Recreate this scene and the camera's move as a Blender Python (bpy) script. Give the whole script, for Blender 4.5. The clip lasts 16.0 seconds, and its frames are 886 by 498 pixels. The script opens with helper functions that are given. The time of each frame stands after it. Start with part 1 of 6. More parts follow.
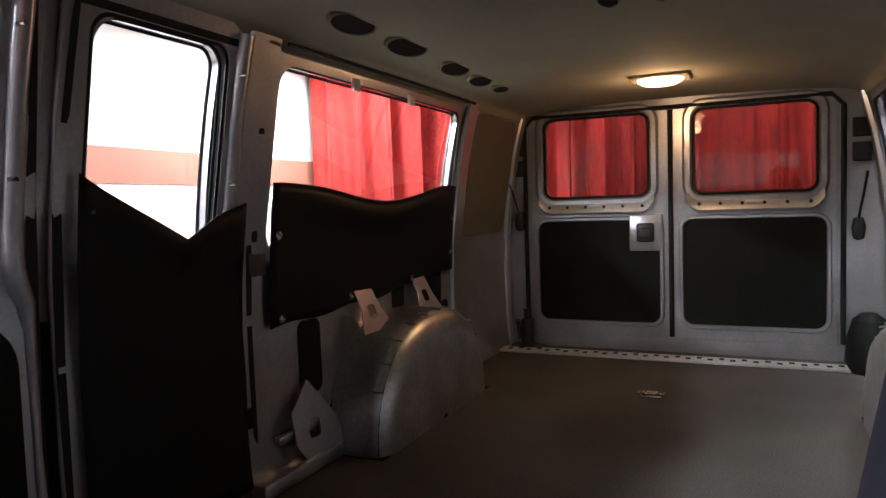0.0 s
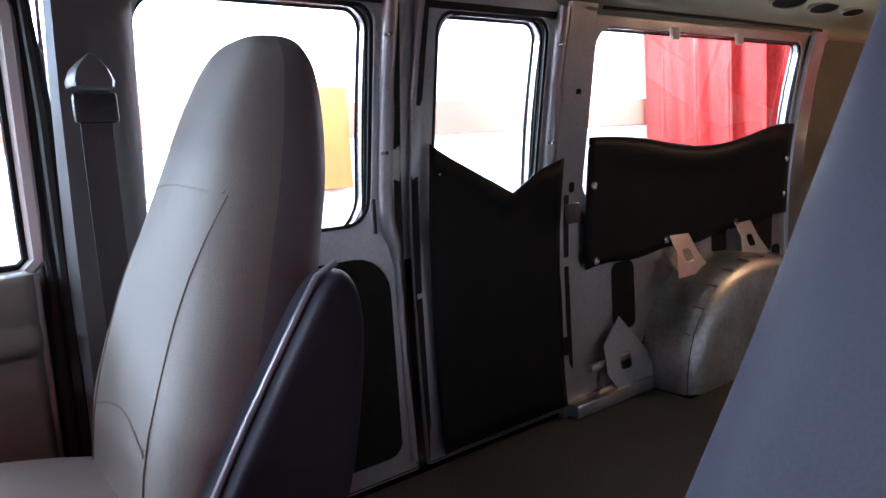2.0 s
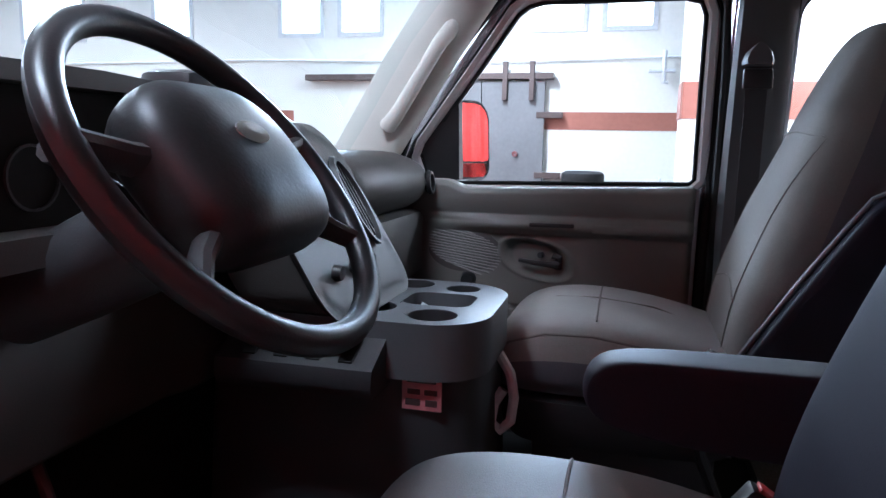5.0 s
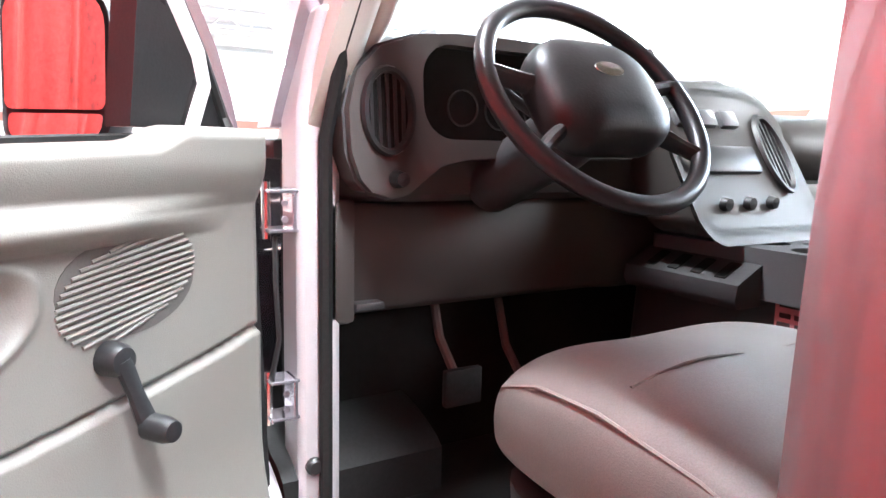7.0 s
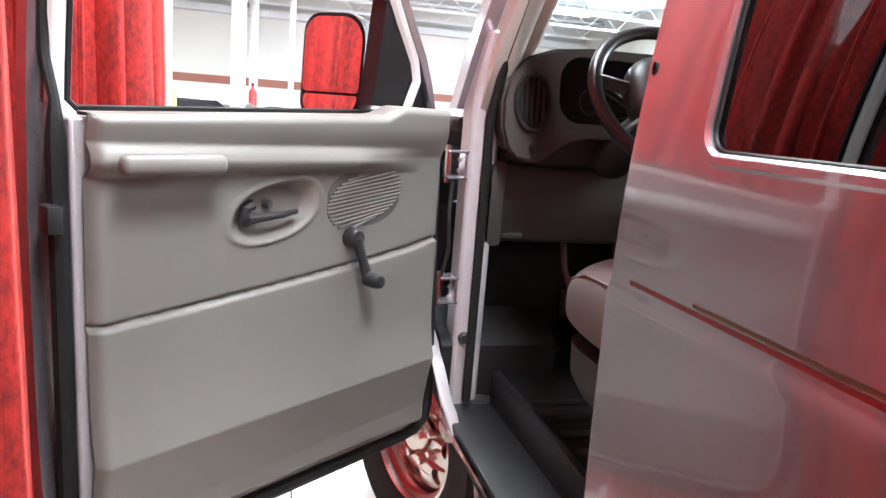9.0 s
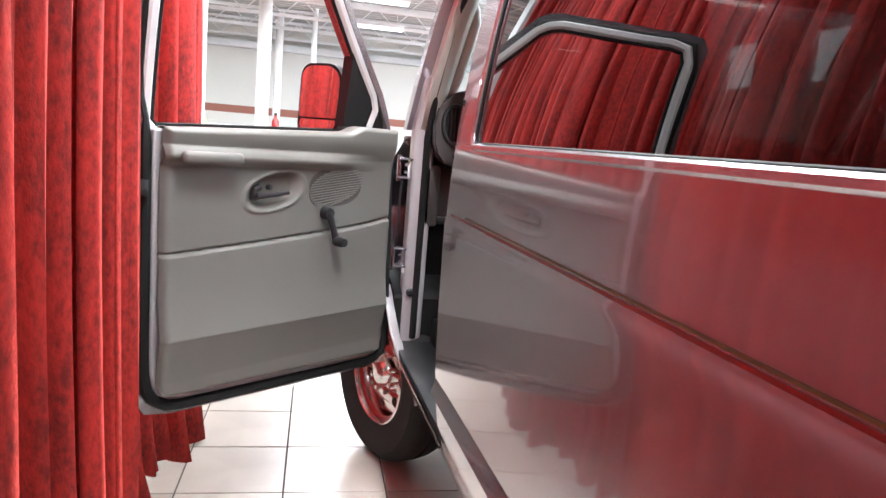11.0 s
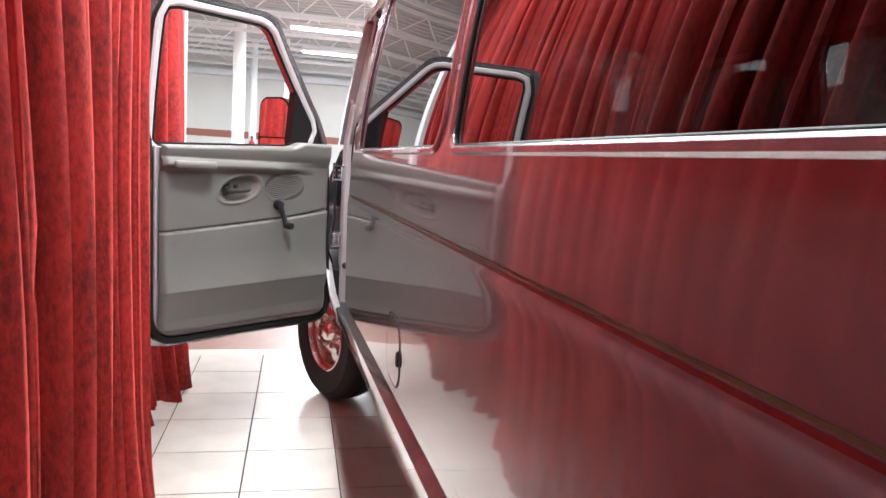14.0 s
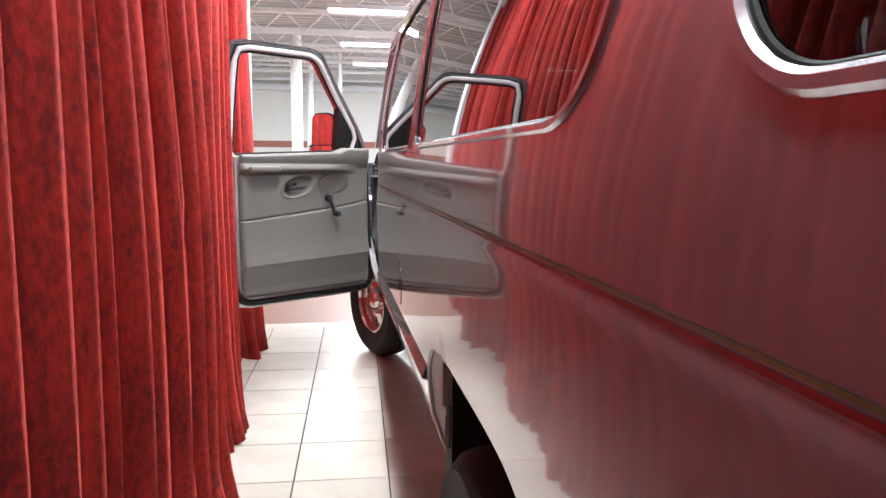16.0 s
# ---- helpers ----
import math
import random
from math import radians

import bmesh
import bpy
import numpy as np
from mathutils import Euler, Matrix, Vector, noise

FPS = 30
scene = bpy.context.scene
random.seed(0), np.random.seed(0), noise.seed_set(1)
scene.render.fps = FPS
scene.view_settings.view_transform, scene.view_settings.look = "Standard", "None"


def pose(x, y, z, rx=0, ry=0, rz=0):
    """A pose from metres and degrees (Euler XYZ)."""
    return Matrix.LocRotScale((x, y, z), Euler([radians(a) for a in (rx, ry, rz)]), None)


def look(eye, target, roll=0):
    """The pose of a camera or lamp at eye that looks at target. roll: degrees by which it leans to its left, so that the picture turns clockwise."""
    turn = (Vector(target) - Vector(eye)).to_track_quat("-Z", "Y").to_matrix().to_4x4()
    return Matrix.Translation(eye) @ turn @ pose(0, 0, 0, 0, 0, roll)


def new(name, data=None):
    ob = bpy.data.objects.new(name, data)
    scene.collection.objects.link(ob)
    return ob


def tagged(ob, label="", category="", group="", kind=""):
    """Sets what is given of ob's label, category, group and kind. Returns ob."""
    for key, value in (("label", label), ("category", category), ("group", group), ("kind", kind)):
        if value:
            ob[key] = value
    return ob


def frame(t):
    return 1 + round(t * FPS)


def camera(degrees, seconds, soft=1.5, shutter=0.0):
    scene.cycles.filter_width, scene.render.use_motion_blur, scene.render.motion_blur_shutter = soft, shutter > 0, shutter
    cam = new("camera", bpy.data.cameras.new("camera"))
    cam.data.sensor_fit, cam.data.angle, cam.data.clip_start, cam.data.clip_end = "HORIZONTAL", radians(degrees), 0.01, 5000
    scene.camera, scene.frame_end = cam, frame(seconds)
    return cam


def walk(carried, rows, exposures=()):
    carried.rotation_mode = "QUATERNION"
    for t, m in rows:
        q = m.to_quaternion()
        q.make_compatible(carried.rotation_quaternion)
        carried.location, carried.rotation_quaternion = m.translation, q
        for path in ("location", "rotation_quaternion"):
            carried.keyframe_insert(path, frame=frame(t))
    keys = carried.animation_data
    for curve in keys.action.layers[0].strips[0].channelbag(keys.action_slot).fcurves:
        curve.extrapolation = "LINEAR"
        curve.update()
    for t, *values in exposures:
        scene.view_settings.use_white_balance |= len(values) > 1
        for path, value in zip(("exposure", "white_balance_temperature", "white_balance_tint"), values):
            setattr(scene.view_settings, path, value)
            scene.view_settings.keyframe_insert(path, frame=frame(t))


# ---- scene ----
from mathutils import geometry

cam = camera(65.0, 16.0)
PATH = [
    (0, (-0.38, -1.125, 1.51), (0.447, -2.942, 1.386), -1.8),
    (0.2, (-0.390, -1.120, 1.53), (0.469, -2.912, 1.33), -2.1),
    (0.5, (-0.442, -1.114, 1.541), (0.518, -2.855, 1.323), -2.8),
    (1, (-0.498, -1.121, 1.578), (0.678, -2.72, 1.334), -3.2),
    (1.5, (-0.524, -1.087, 1.596), (0.871, -2.494, 1.323), -3.2),
    (2, (-0.581, -1.028, 1.584), (0.995, -2.226, 1.301), -3.7),
    (2.5, (-0.625, -0.982, 1.599), (1.079, -1.98, 1.281), -3.5),
    (3, (-0.773, -0.924, 1.567), (1.051, -1.696, 1.286), -2.5),
    (3.5, (-0.843, -0.945, 1.55), (1.079, -1.465, 1.291), -0.9),
    (4, (-0.877, -0.942, 1.555), (1.086, -1.202, 1.27), 0.8),
    (4.2, (-0.976, -0.955, 1.545), (1.004, -1.07, 1.278), 0.6),
    (4.5, (-1.084, -0.961, 1.561), (0.892, -0.878, 1.261), 1.2),
    (4.7, (-1.125, -0.982, 1.544), (0.837, -0.734, 1.243), 1.2),
    (4.9, (-1.165, -0.992, 1.521), (0.77, -0.581, 1.227), 1.1),
    (5, (-1.179, -0.998, 1.511), (0.737, -0.502, 1.219), 1.1),
    (5.2, (-1.226, -1.044, 1.509), (0.624, -0.346, 1.211), 1.6),
    (7.3, (-1.325, -1.545, 1.386), (-0.469, 0.233, 1.058), 2.1),
    (7.5, (-1.321, -1.611, 1.415), (-0.589, 0.211, 1.035), 2.9),
    (8, (-1.375, -1.761, 1.419), (-0.823, 0.118, 1.012), 3.5),
    (8.2, (-1.422, -1.833, 1.415), (-0.893, 0.054, 1.016), 3.7),
    (10.3, (-1.445, -2.527, 1.384), (-0.954, -0.622, 1.026), 5.6),
    (10.5, (-1.383, -2.646, 1.378), (-0.943, -0.724, 1.041), 4.9),
    (11, (-1.378, -2.892, 1.382), (-0.926, -0.967, 1.081), 4.8),
    (11.5, (-1.339, -3.116, 1.385), (-0.898, -1.188, 1.093), 4.5),
    (12, (-1.329, -3.317, 1.37), (-0.865, -1.395, 1.063), 4.4),
    (12.5, (-1.319, -3.536, 1.359), (-0.841, -1.621, 1.036), 4.0),
    (13, (-1.284, -3.645, 1.347), (-0.809, -1.733, 1.003), 3.7),
    (13.5, (-1.288, -3.724, 1.337), (-0.791, -1.817, 0.997), 3.6),
    (14, (-1.294, -3.876, 1.354), (-0.796, -1.954, 1.111), 3.5),
    (14.5, (-1.284, -4.081, 1.345), (-0.797, -2.159, 1.082), 2.8),
    (15, (-1.329, -4.338, 1.355), (-0.843, -2.429, 1.005), 2.2),
    (15.5, (-1.318, -4.614, 1.354), (-0.896, -2.685, 1.037), 0.9),
    (16, (-1.239, -4.76, 1.335), (-0.914, -2.803, 1.086), 0.5),
]
walk(cam, [(t, look(e, g, r)) for t, e, g, r in PATH],
     [(0.0, 0.35, 6200, 8), (0.6, 0.5, 5700, 9), (2.0, 1.2, 5350, 9), (3.0, 0.75, 5350, 8), (4.0, 0.35, 5450, 8), (5.2, 0.05, 5350, 8), (7.3, 1.9, 6200, 8), (8.2, 1.3, 6200, 8), (10.3, 0.6, 6300, 8), (12.0, 0.45, 6300, 8), (16.0, 0.35, 6300, 8)])

# ---- light ----
world = bpy.data.worlds.new("sky")
scene.world = world
world.use_nodes = True
sky = world.node_tree.nodes.new("ShaderNodeTexSky")
sky.sky_type, sky.sun_disc = "NISHITA", False
sky.sun_elevation, sky.sun_rotation = radians(40), radians(80)
world.node_tree.links.new(sky.outputs[0], world.node_tree.nodes["Background"].inputs[0])
world.node_tree.nodes["Background"].inputs[1].default_value = 0.15


def area_lamp(name, m, sx, sy, watts, colour):
    data = bpy.data.lights.new(name, "AREA")
    data.shape, data.size, data.size_y, data.energy, data.color = "RECTANGLE", sx, sy, watts, colour
    ob = new(name, data)
    ob.matrix_world = m
    return ob


# ---- materials ----
def material(name, colour, rough=0.5, metal=0.0, scale=30.0, vary=0.12, bump=0.0, bump_scale=None, coat=0.0, sheen=0.0,
             spec=0.5, stain=0.0, stain_scale=2.0, per_object=0.0):
    m = bpy.data.materials.new(name)
    m.use_nodes = True
    nt = m.node_tree
    p = nt.nodes["Principled BSDF"]
    co = nt.nodes.new("ShaderNodeTexCoord")
    fine = nt.nodes.new("ShaderNodeTexNoise")
    fine.inputs["Scale"].default_value, fine.inputs["Detail"].default_value = scale, 5
    nt.links.new(co.outputs["Object"], fine.inputs["Vector"])
    big = nt.nodes.new("ShaderNodeTexNoise")
    big.inputs["Scale"].default_value, big.inputs["Detail"].default_value = stain_scale, 4
    nt.links.new(co.outputs["Object"], big.inputs["Vector"])
    ramp = nt.nodes.new("ShaderNodeMapRange")
    ramp.inputs["From Min"].default_value, ramp.inputs["From Max"].default_value = 0.25, 0.75
    ramp.inputs["To Min"].default_value, ramp.inputs["To Max"].default_value = 1 - vary, 1 + vary
    nt.links.new(fine.outputs["Fac"], ramp.inputs["Value"])
    ramp2 = nt.nodes.new("ShaderNodeMapRange")
    ramp2.inputs["From Min"].default_value, ramp2.inputs["From Max"].default_value = 0.35, 0.7
    ramp2.inputs["To Min"].default_value, ramp2.inputs["To Max"].default_value = 1 - stain, 1 + stain * 0.3
    nt.links.new(big.outputs["Fac"], ramp2.inputs["Value"])
    mul = nt.nodes.new("ShaderNodeMath")
    mul.operation = "MULTIPLY"
    nt.links.new(ramp.outputs[0], mul.inputs[0])
    nt.links.new(ramp2.outputs[0], mul.inputs[1])
    last = mul
    if per_object:
        info = nt.nodes.new("ShaderNodeObjectInfo")
        r3 = nt.nodes.new("ShaderNodeMapRange")
        r3.inputs["To Min"].default_value, r3.inputs["To Max"].default_value = 1 - per_object, 1 + per_object
        nt.links.new(info.outputs["Random"], r3.inputs["Value"])
        m2 = nt.nodes.new("ShaderNodeMath")
        m2.operation = "MULTIPLY"
        nt.links.new(last.outputs[0], m2.inputs[0])
        nt.links.new(r3.outputs[0], m2.inputs[1])
        last = m2
    mix = nt.nodes.new("ShaderNodeVectorMath")
    mix.operation = "SCALE"
    mix.inputs[0].default_value = colour
    nt.links.new(last.outputs[0], mix.inputs["Scale"])
    nt.links.new(mix.outputs[0], p.inputs["Base Color"])
    rr = nt.nodes.new("ShaderNodeMapRange")
    rr.inputs["To Min"].default_value, rr.inputs["To Max"].default_value = rough * 0.85, min(1, rough * 1.15)
    nt.links.new(big.outputs["Fac"], rr.inputs["Value"])
    nt.links.new(rr.outputs[0], p.inputs["Roughness"])
    p.inputs["Metallic"].default_value = metal
    p.inputs["Specular IOR Level"].default_value = spec
    p.inputs["Coat Weight"].default_value = coat
    p.inputs["Coat Roughness"].default_value = 0.03
    p.inputs["Sheen Weight"].default_value = sheen
    if bump:
        b = nt.nodes.new("ShaderNodeBump")
        b.inputs["Strength"].default_value, b.inputs["Distance"].default_value = bump, 0.002
        if bump_scale:
            bn = nt.nodes.new("ShaderNodeTexNoise")
            bn.inputs["Scale"].default_value, bn.inputs["Detail"].default_value = bump_scale, 3
            nt.links.new(co.outputs["Object"], bn.inputs["Vector"])
            nt.links.new(bn.outputs["Fac"], b.inputs["Height"])
        else:
            nt.links.new(fine.outputs["Fac"], b.inputs["Height"])
        nt.links.new(b.outputs[0], p.inputs["Normal"])
    return m


def glass(name, tint, ior=1.5, rough=0.0, power=4.0):
    m = bpy.data.materials.new(name)
    m.use_nodes = True
    nt = m.node_tree
    nt.nodes.remove(nt.nodes["Principled BSDF"])
    out = nt.nodes["Material Output"]
    tr, gl, lw, pw, ml, mx = (nt.nodes.new(k) for k in ("ShaderNodeBsdfTransparent", "ShaderNodeBsdfGlossy", "ShaderNodeLayerWeight", "ShaderNodeMath", "ShaderNodeMath", "ShaderNodeMixShader"))
    tr.inputs["Color"].default_value = (*tint, 1)
    gl.inputs["Roughness"].default_value = rough
    f0 = ((ior - 1) / (ior + 1)) ** 2
    lw.inputs["Blend"].default_value = 0.5
    pw.operation, ml.operation = "POWER", "MULTIPLY_ADD"
    pw.inputs[1].default_value = power
    ml.inputs[1].default_value, ml.inputs[2].default_value = 1 - f0, f0
    nt.links.new(lw.outputs["Facing"], pw.inputs[0])
    nt.links.new(pw.outputs[0], ml.inputs[0])
    nt.links.new(ml.outputs[0], mx.inputs[0])
    nt.links.new(tr.outputs[0], mx.inputs[1])
    nt.links.new(gl.outputs[0], mx.inputs[2])
    nt.links.new(mx.outputs[0], out.inputs["Surface"])
    return m


def glow(name, colour, strength):
    m = bpy.data.materials.new(name)
    m.use_nodes = True
    p = m.node_tree.nodes["Principled BSDF"]
    p.inputs["Base Color"].default_value = (*colour, 1)
    p.inputs["Emission Color"].default_value = (*colour, 1)
    p.inputs["Emission Strength"].default_value = strength
    return m


def velvet(name, colour, dark):
    """Crushed velvet: upright streaks and fine mottling of the pile."""
    m = bpy.data.materials.new(name)
    m.use_nodes = True
    nt = m.node_tree
    p = nt.nodes["Principled BSDF"]
    co = nt.nodes.new("ShaderNodeTexCoord")
    mp = nt.nodes.new("ShaderNodeMapping")
    mp.inputs["Scale"].default_value = (1, 1, 0.55)
    nt.links.new(co.outputs["Object"], mp.inputs["Vector"])
    n1 = nt.nodes.new("ShaderNodeTexNoise")
    n1.inputs["Scale"].default_value, n1.inputs["Detail"].default_value, n1.inputs["Roughness"].default_value = 80, 6, 0.62
    n2 = nt.nodes.new("ShaderNodeTexNoise")
    n2.inputs["Scale"].default_value, n2.inputs["Detail"].default_value = 26, 6
    nt.links.new(mp.outputs[0], n1.inputs["Vector"])
    mp2 = nt.nodes.new("ShaderNodeMapping")
    mp2.inputs["Scale"].default_value = (1, 1, 0.16)
    nt.links.new(co.outputs["Object"], mp2.inputs["Vector"])
    nt.links.new(mp2.outputs[0], n2.inputs["Vector"])
    add = nt.nodes.new("ShaderNodeMath")
    add.operation = "MULTIPLY_ADD"
    add.inputs[1].default_value = 0.75
    nt.links.new(n2.outputs["Fac"], add.inputs[0])
    nt.links.new(n1.outputs["Fac"], add.inputs[2])
    r = nt.nodes.new("ShaderNodeMapRange")
    r.inputs["From Min"].default_value, r.inputs["From Max"].default_value = 0.66, 1.04
    nt.links.new(add.outputs[0], r.inputs["Value"])
    mx = nt.nodes.new("ShaderNodeMix")
    mx.data_type = "RGBA"
    mx.inputs["A"].default_value, mx.inputs["B"].default_value = (*dark, 1), (*colour, 1)
    nt.links.new(r.outputs[0], mx.inputs["Factor"])
    nt.links.new(mx.outputs["Result"], p.inputs["Base Color"])
    p.inputs["Roughness"].default_value = 0.85
    p.inputs["Sheen Weight"].default_value = 0.5
    p.inputs["Sheen Roughness"].default_value = 0.3
    p.inputs["Sheen Tint"].default_value = (1, 0.14, 0.11, 1)
    b = nt.nodes.new("ShaderNodeBump")
    b.inputs["Strength"].default_value, b.inputs["Distance"].default_value = 0.5, 0.006
    nt.links.new(n1.outputs["Fac"], b.inputs["Height"])
    nt.links.new(b.outputs[0], p.inputs["Normal"])
    return m


PAINT = material("silver_paint", (0.485, 0.45, 0.495), 0.26, 0.86, 400, 0.04, coat=1.0, stain=0.03)
PAINT.node_tree.nodes["Principled BSDF"].inputs["Coat IOR"].default_value = 1.85
PAINT.node_tree.nodes["Principled BSDF"].inputs["Coat Roughness"].default_value = 0.04
PAINT_IN = material("silver_paint_inside", (0.52, 0.51, 0.53), 0.30, 0.72, 90, 0.10, coat=0.3, stain=0.22, stain_scale=4)
BARE = material("galvanised_steel", (0.55, 0.54, 0.52), 0.36, 0.85, 60, 0.18, bump=0.2, stain=0.3, stain_scale=6)
CHROME = material("bright_steel", (0.75, 0.74, 0.72), 0.18, 1.0, 80, 0.08)
ALU = material("brushed_aluminium", (0.74, 0.73, 0.71), 0.42, 0.55, 60, 0.12, stain=0.15, stain_scale=5)
BLACK = material("black_plastic", (0.013, 0.013, 0.014), 0.45, 0, 200, 0.2, bump=0.15)
RUBBER = material("black_rubber", (0.011, 0.011, 0.011), 0.6, 0, 120, 0.25, bump=0.2, spec=0.25)
TYRE = material("tyre_rubber", (0.018, 0.017, 0.017), 0.72, 0, 60, 0.25, bump=0.3, spec=0.3, stain=0.25, stain_scale=8)
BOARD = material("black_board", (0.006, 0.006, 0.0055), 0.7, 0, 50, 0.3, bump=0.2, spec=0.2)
VINYL = material("black_vinyl_sheet", (0.0035, 0.003, 0.003), 0.5, 0, 9, 0.3, spec=0.22, bump=0.5, bump_scale=14)
TRIM = material("grey_beige_trim", (0.172, 0.165, 0.150), 0.45, 0, 500, 0.06, bump=0.25, stain=0.06)
TRIM_DARK = material("taupe_dash_plastic", (0.041, 0.036, 0.033), 0.5, 0, 600, 0.08, bump=0.3, stain=0.08)
CONSOLE = material("grey_console_plastic", (0.088, 0.089, 0.094), 0.42, 0, 500, 0.08, bump=0.2, stain=0.1)
CONSOLE_LOW = material("charcoal_plastic", (0.030, 0.029, 0.031), 0.5, 0, 400, 0.1, bump=0.2)
PILLAR = material("light_pillar_plastic", (0.55, 0.53, 0.48), 0.5, 0, 400, 0.05, bump=0.2)
FABRIC = material("taupe_seat_cloth", (0.315, 0.295, 0.275), 0.85, 0, 700, 0.25, bump=0.5, sheen=0.25, stain=0.12, stain_scale=5)
SEAM = material("seat_seam_thread", (0.20, 0.18, 0.165), 0.85, 0, 400, 0.1)
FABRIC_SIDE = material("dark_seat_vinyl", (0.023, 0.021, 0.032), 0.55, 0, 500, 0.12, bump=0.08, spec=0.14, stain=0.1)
BOLSTER_SHADED = material("shaded_seat_bolster_cloth", (0.115, 0.112, 0.128), 0.7, 0, 500, 0.15, bump=0.3, sheen=0.2, stain=0.12, stain_scale=5)
# the cushion's cloth in a darker tone for the backrests
BACKREST = material("darker_seat_back_cloth", (0.20, 0.185, 0.17), 0.85, 0, 700, 0.25, bump=0.5, sheen=0.25, stain=0.15, stain_scale=4)
# the seat cloth again, greyed and darkened for the light on the driver's cushion
CUSHION = material("dimmed_cushion_cloth", (0.165, 0.155, 0.145), 0.5, 0, 500, 0.12, bump=0.2, stain=0.15, stain_scale=5)
PIPING = material("glossed_grey_piping", (0.16, 0.16, 0.18), 0.32, 0, 300, 0.05)
CARPET = material("brown_black_floor_mat", (0.112, 0.103, 0.094), 0.8, 0, 160, 0.4, bump=0.4, spec=0.25, stain=0.35, stain_scale=1.5)
LINER = material("headliner_cloth", (0.30, 0.27, 0.20), 0.9, 0, 300, 0.15, bump=0.3, stain=0.15)
JAMB = material("satin_silver_paint", (0.46, 0.43, 0.44), 0.34, 0.3, 400, 0.05, stain=0.06)
# lighter copy of the satin paint, with the flange's reflection in the colour
FLANGE_GLARE = material("flange_paint_with_glare", (0.74, 0.73, 0.73), 0.3, 0.1, 400, 0.04, stain=0.06)
VELVET = velvet("red_velvet", (0.42, 0.0165, 0.012), (0.145, 0.005, 0.004))
WALL = material("white_wall_paint", (0.72, 0.705, 0.66), 0.7, 0, 25, 0.03, bump=0.15, stain=0.05, stain_scale=0.7)
STRIPE = material("brown_red_stripe_paint", (0.33, 0.12, 0.085), 0.6, 0, 25, 0.06, stain=0.1)
TILE = material("cream_floor_tile", (0.55, 0.505, 0.445), 0.3, 0, 8, 0.05, stain=0.12, stain_scale=3, per_object=0.06, spec=0.5)
GROUT = material("dark_grout", (0.10, 0.08, 0.07), 0.9, 0, 100, 0.2)
BROWN_FLOOR = material("brown_painted_floor", (0.24, 0.115, 0.085), 0.4, 0, 12, 0.1, stain=0.2)
STEEL_WHITE = material("white_painted_steel", (0.78, 0.79, 0.79), 0.5, 0, 30, 0.05, stain=0.08)
DECK = material("grey_roof_deck", (0.52, 0.53, 0.53), 0.5, 0.2, 30, 0.08, stain=0.1)
GREY_DOOR = material("grey_steel_door", (0.16, 0.16, 0.165), 0.5, 0, 30, 0.08, stain=0.15)
IRON = material("brown_iron_rail", (0.085, 0.06, 0.055), 0.55, 0.2, 40, 0.15)
ORANGE = material("orange_plywood", (0.33, 0.105, 0.022), 0.55, 0, 14, 0.12, stain=0.2)
PINK = material("pink_label", (0.55, 0.20, 0.22), 0.5)
DARKLINE = material("label_print", (0.05, 0.02, 0.02), 0.6)
GOLD = material("olive_gold_pinstripe", (0.16, 0.11, 0.05), 0.35, 0.3)
RIM_REFLECTION = material("red_rim_reflection", (0.38, 0.03, 0.03), 0.3, 0, coat=0.5)
WHEEL_GRIP = material("black_wheel_grip", (0.016, 0.015, 0.017), 0.36, 0, 300, 0.15, bump=0.1)
REDSTRIPE = material("red_pinstripe", (0.16, 0.010, 0.010), 0.3, 0, coat=0.5)
MIRROR = material("mirror_glass", (0.85, 0.85, 0.85), 0.02, 1.0, vary=0.0)
SIDE_GLASS = glass("tinted_side_glass", (0.012, 0.013, 0.013), 1.75, power=3.0)
LIGHT_GLASS = glass("lightly_tinted_glass", (0.86, 0.88, 0.86), 1.4)
CLEAR = glass("windscreen_glass", (0.86, 0.93, 0.93), 1.35)
DAY = glow("daylight_pane", (0.92, 0.97, 1.0), 5.0)
TUBE = glow("fluorescent_tube", (1.0, 0.98, 0.95), 9.0)
DOME = glow("warm_dome_lens", (1.0, 0.62, 0.30), 9.0)
CAR_WHITE = material("white_car_paint", (0.75, 0.75, 0.76), 0.25, 0.1, coat=1.0)
CAR_DARK = material("dark_car_paint", (0.03, 0.03, 0.035), 0.25, 0.2, coat=1.0)
CAR_GLASS = material("dark_car_glass", (0.02, 0.02, 0.025), 0.05, 0, spec=0.8)
YELLOW = material("yellow_plastic", (0.62, 0.60, 0.10), 0.5)
RED_CAN = material("red_extinguisher_paint", (0.45, 0.02, 0.02), 0.3)
SPEAKER = material("grey_speaker_cloth", (0.085, 0.08, 0.074), 0.7, 0, 300, 0.1)
LIGHTGREY = material("pale_grey_plastic", (0.55, 0.56, 0.58), 0.4)


# ---- mesh tools ----
def holder(name, m=None):
    ob = new(name)
    ob.empty_display_size = 0.1
    if m is not None:
        ob.matrix_world = m
    return ob


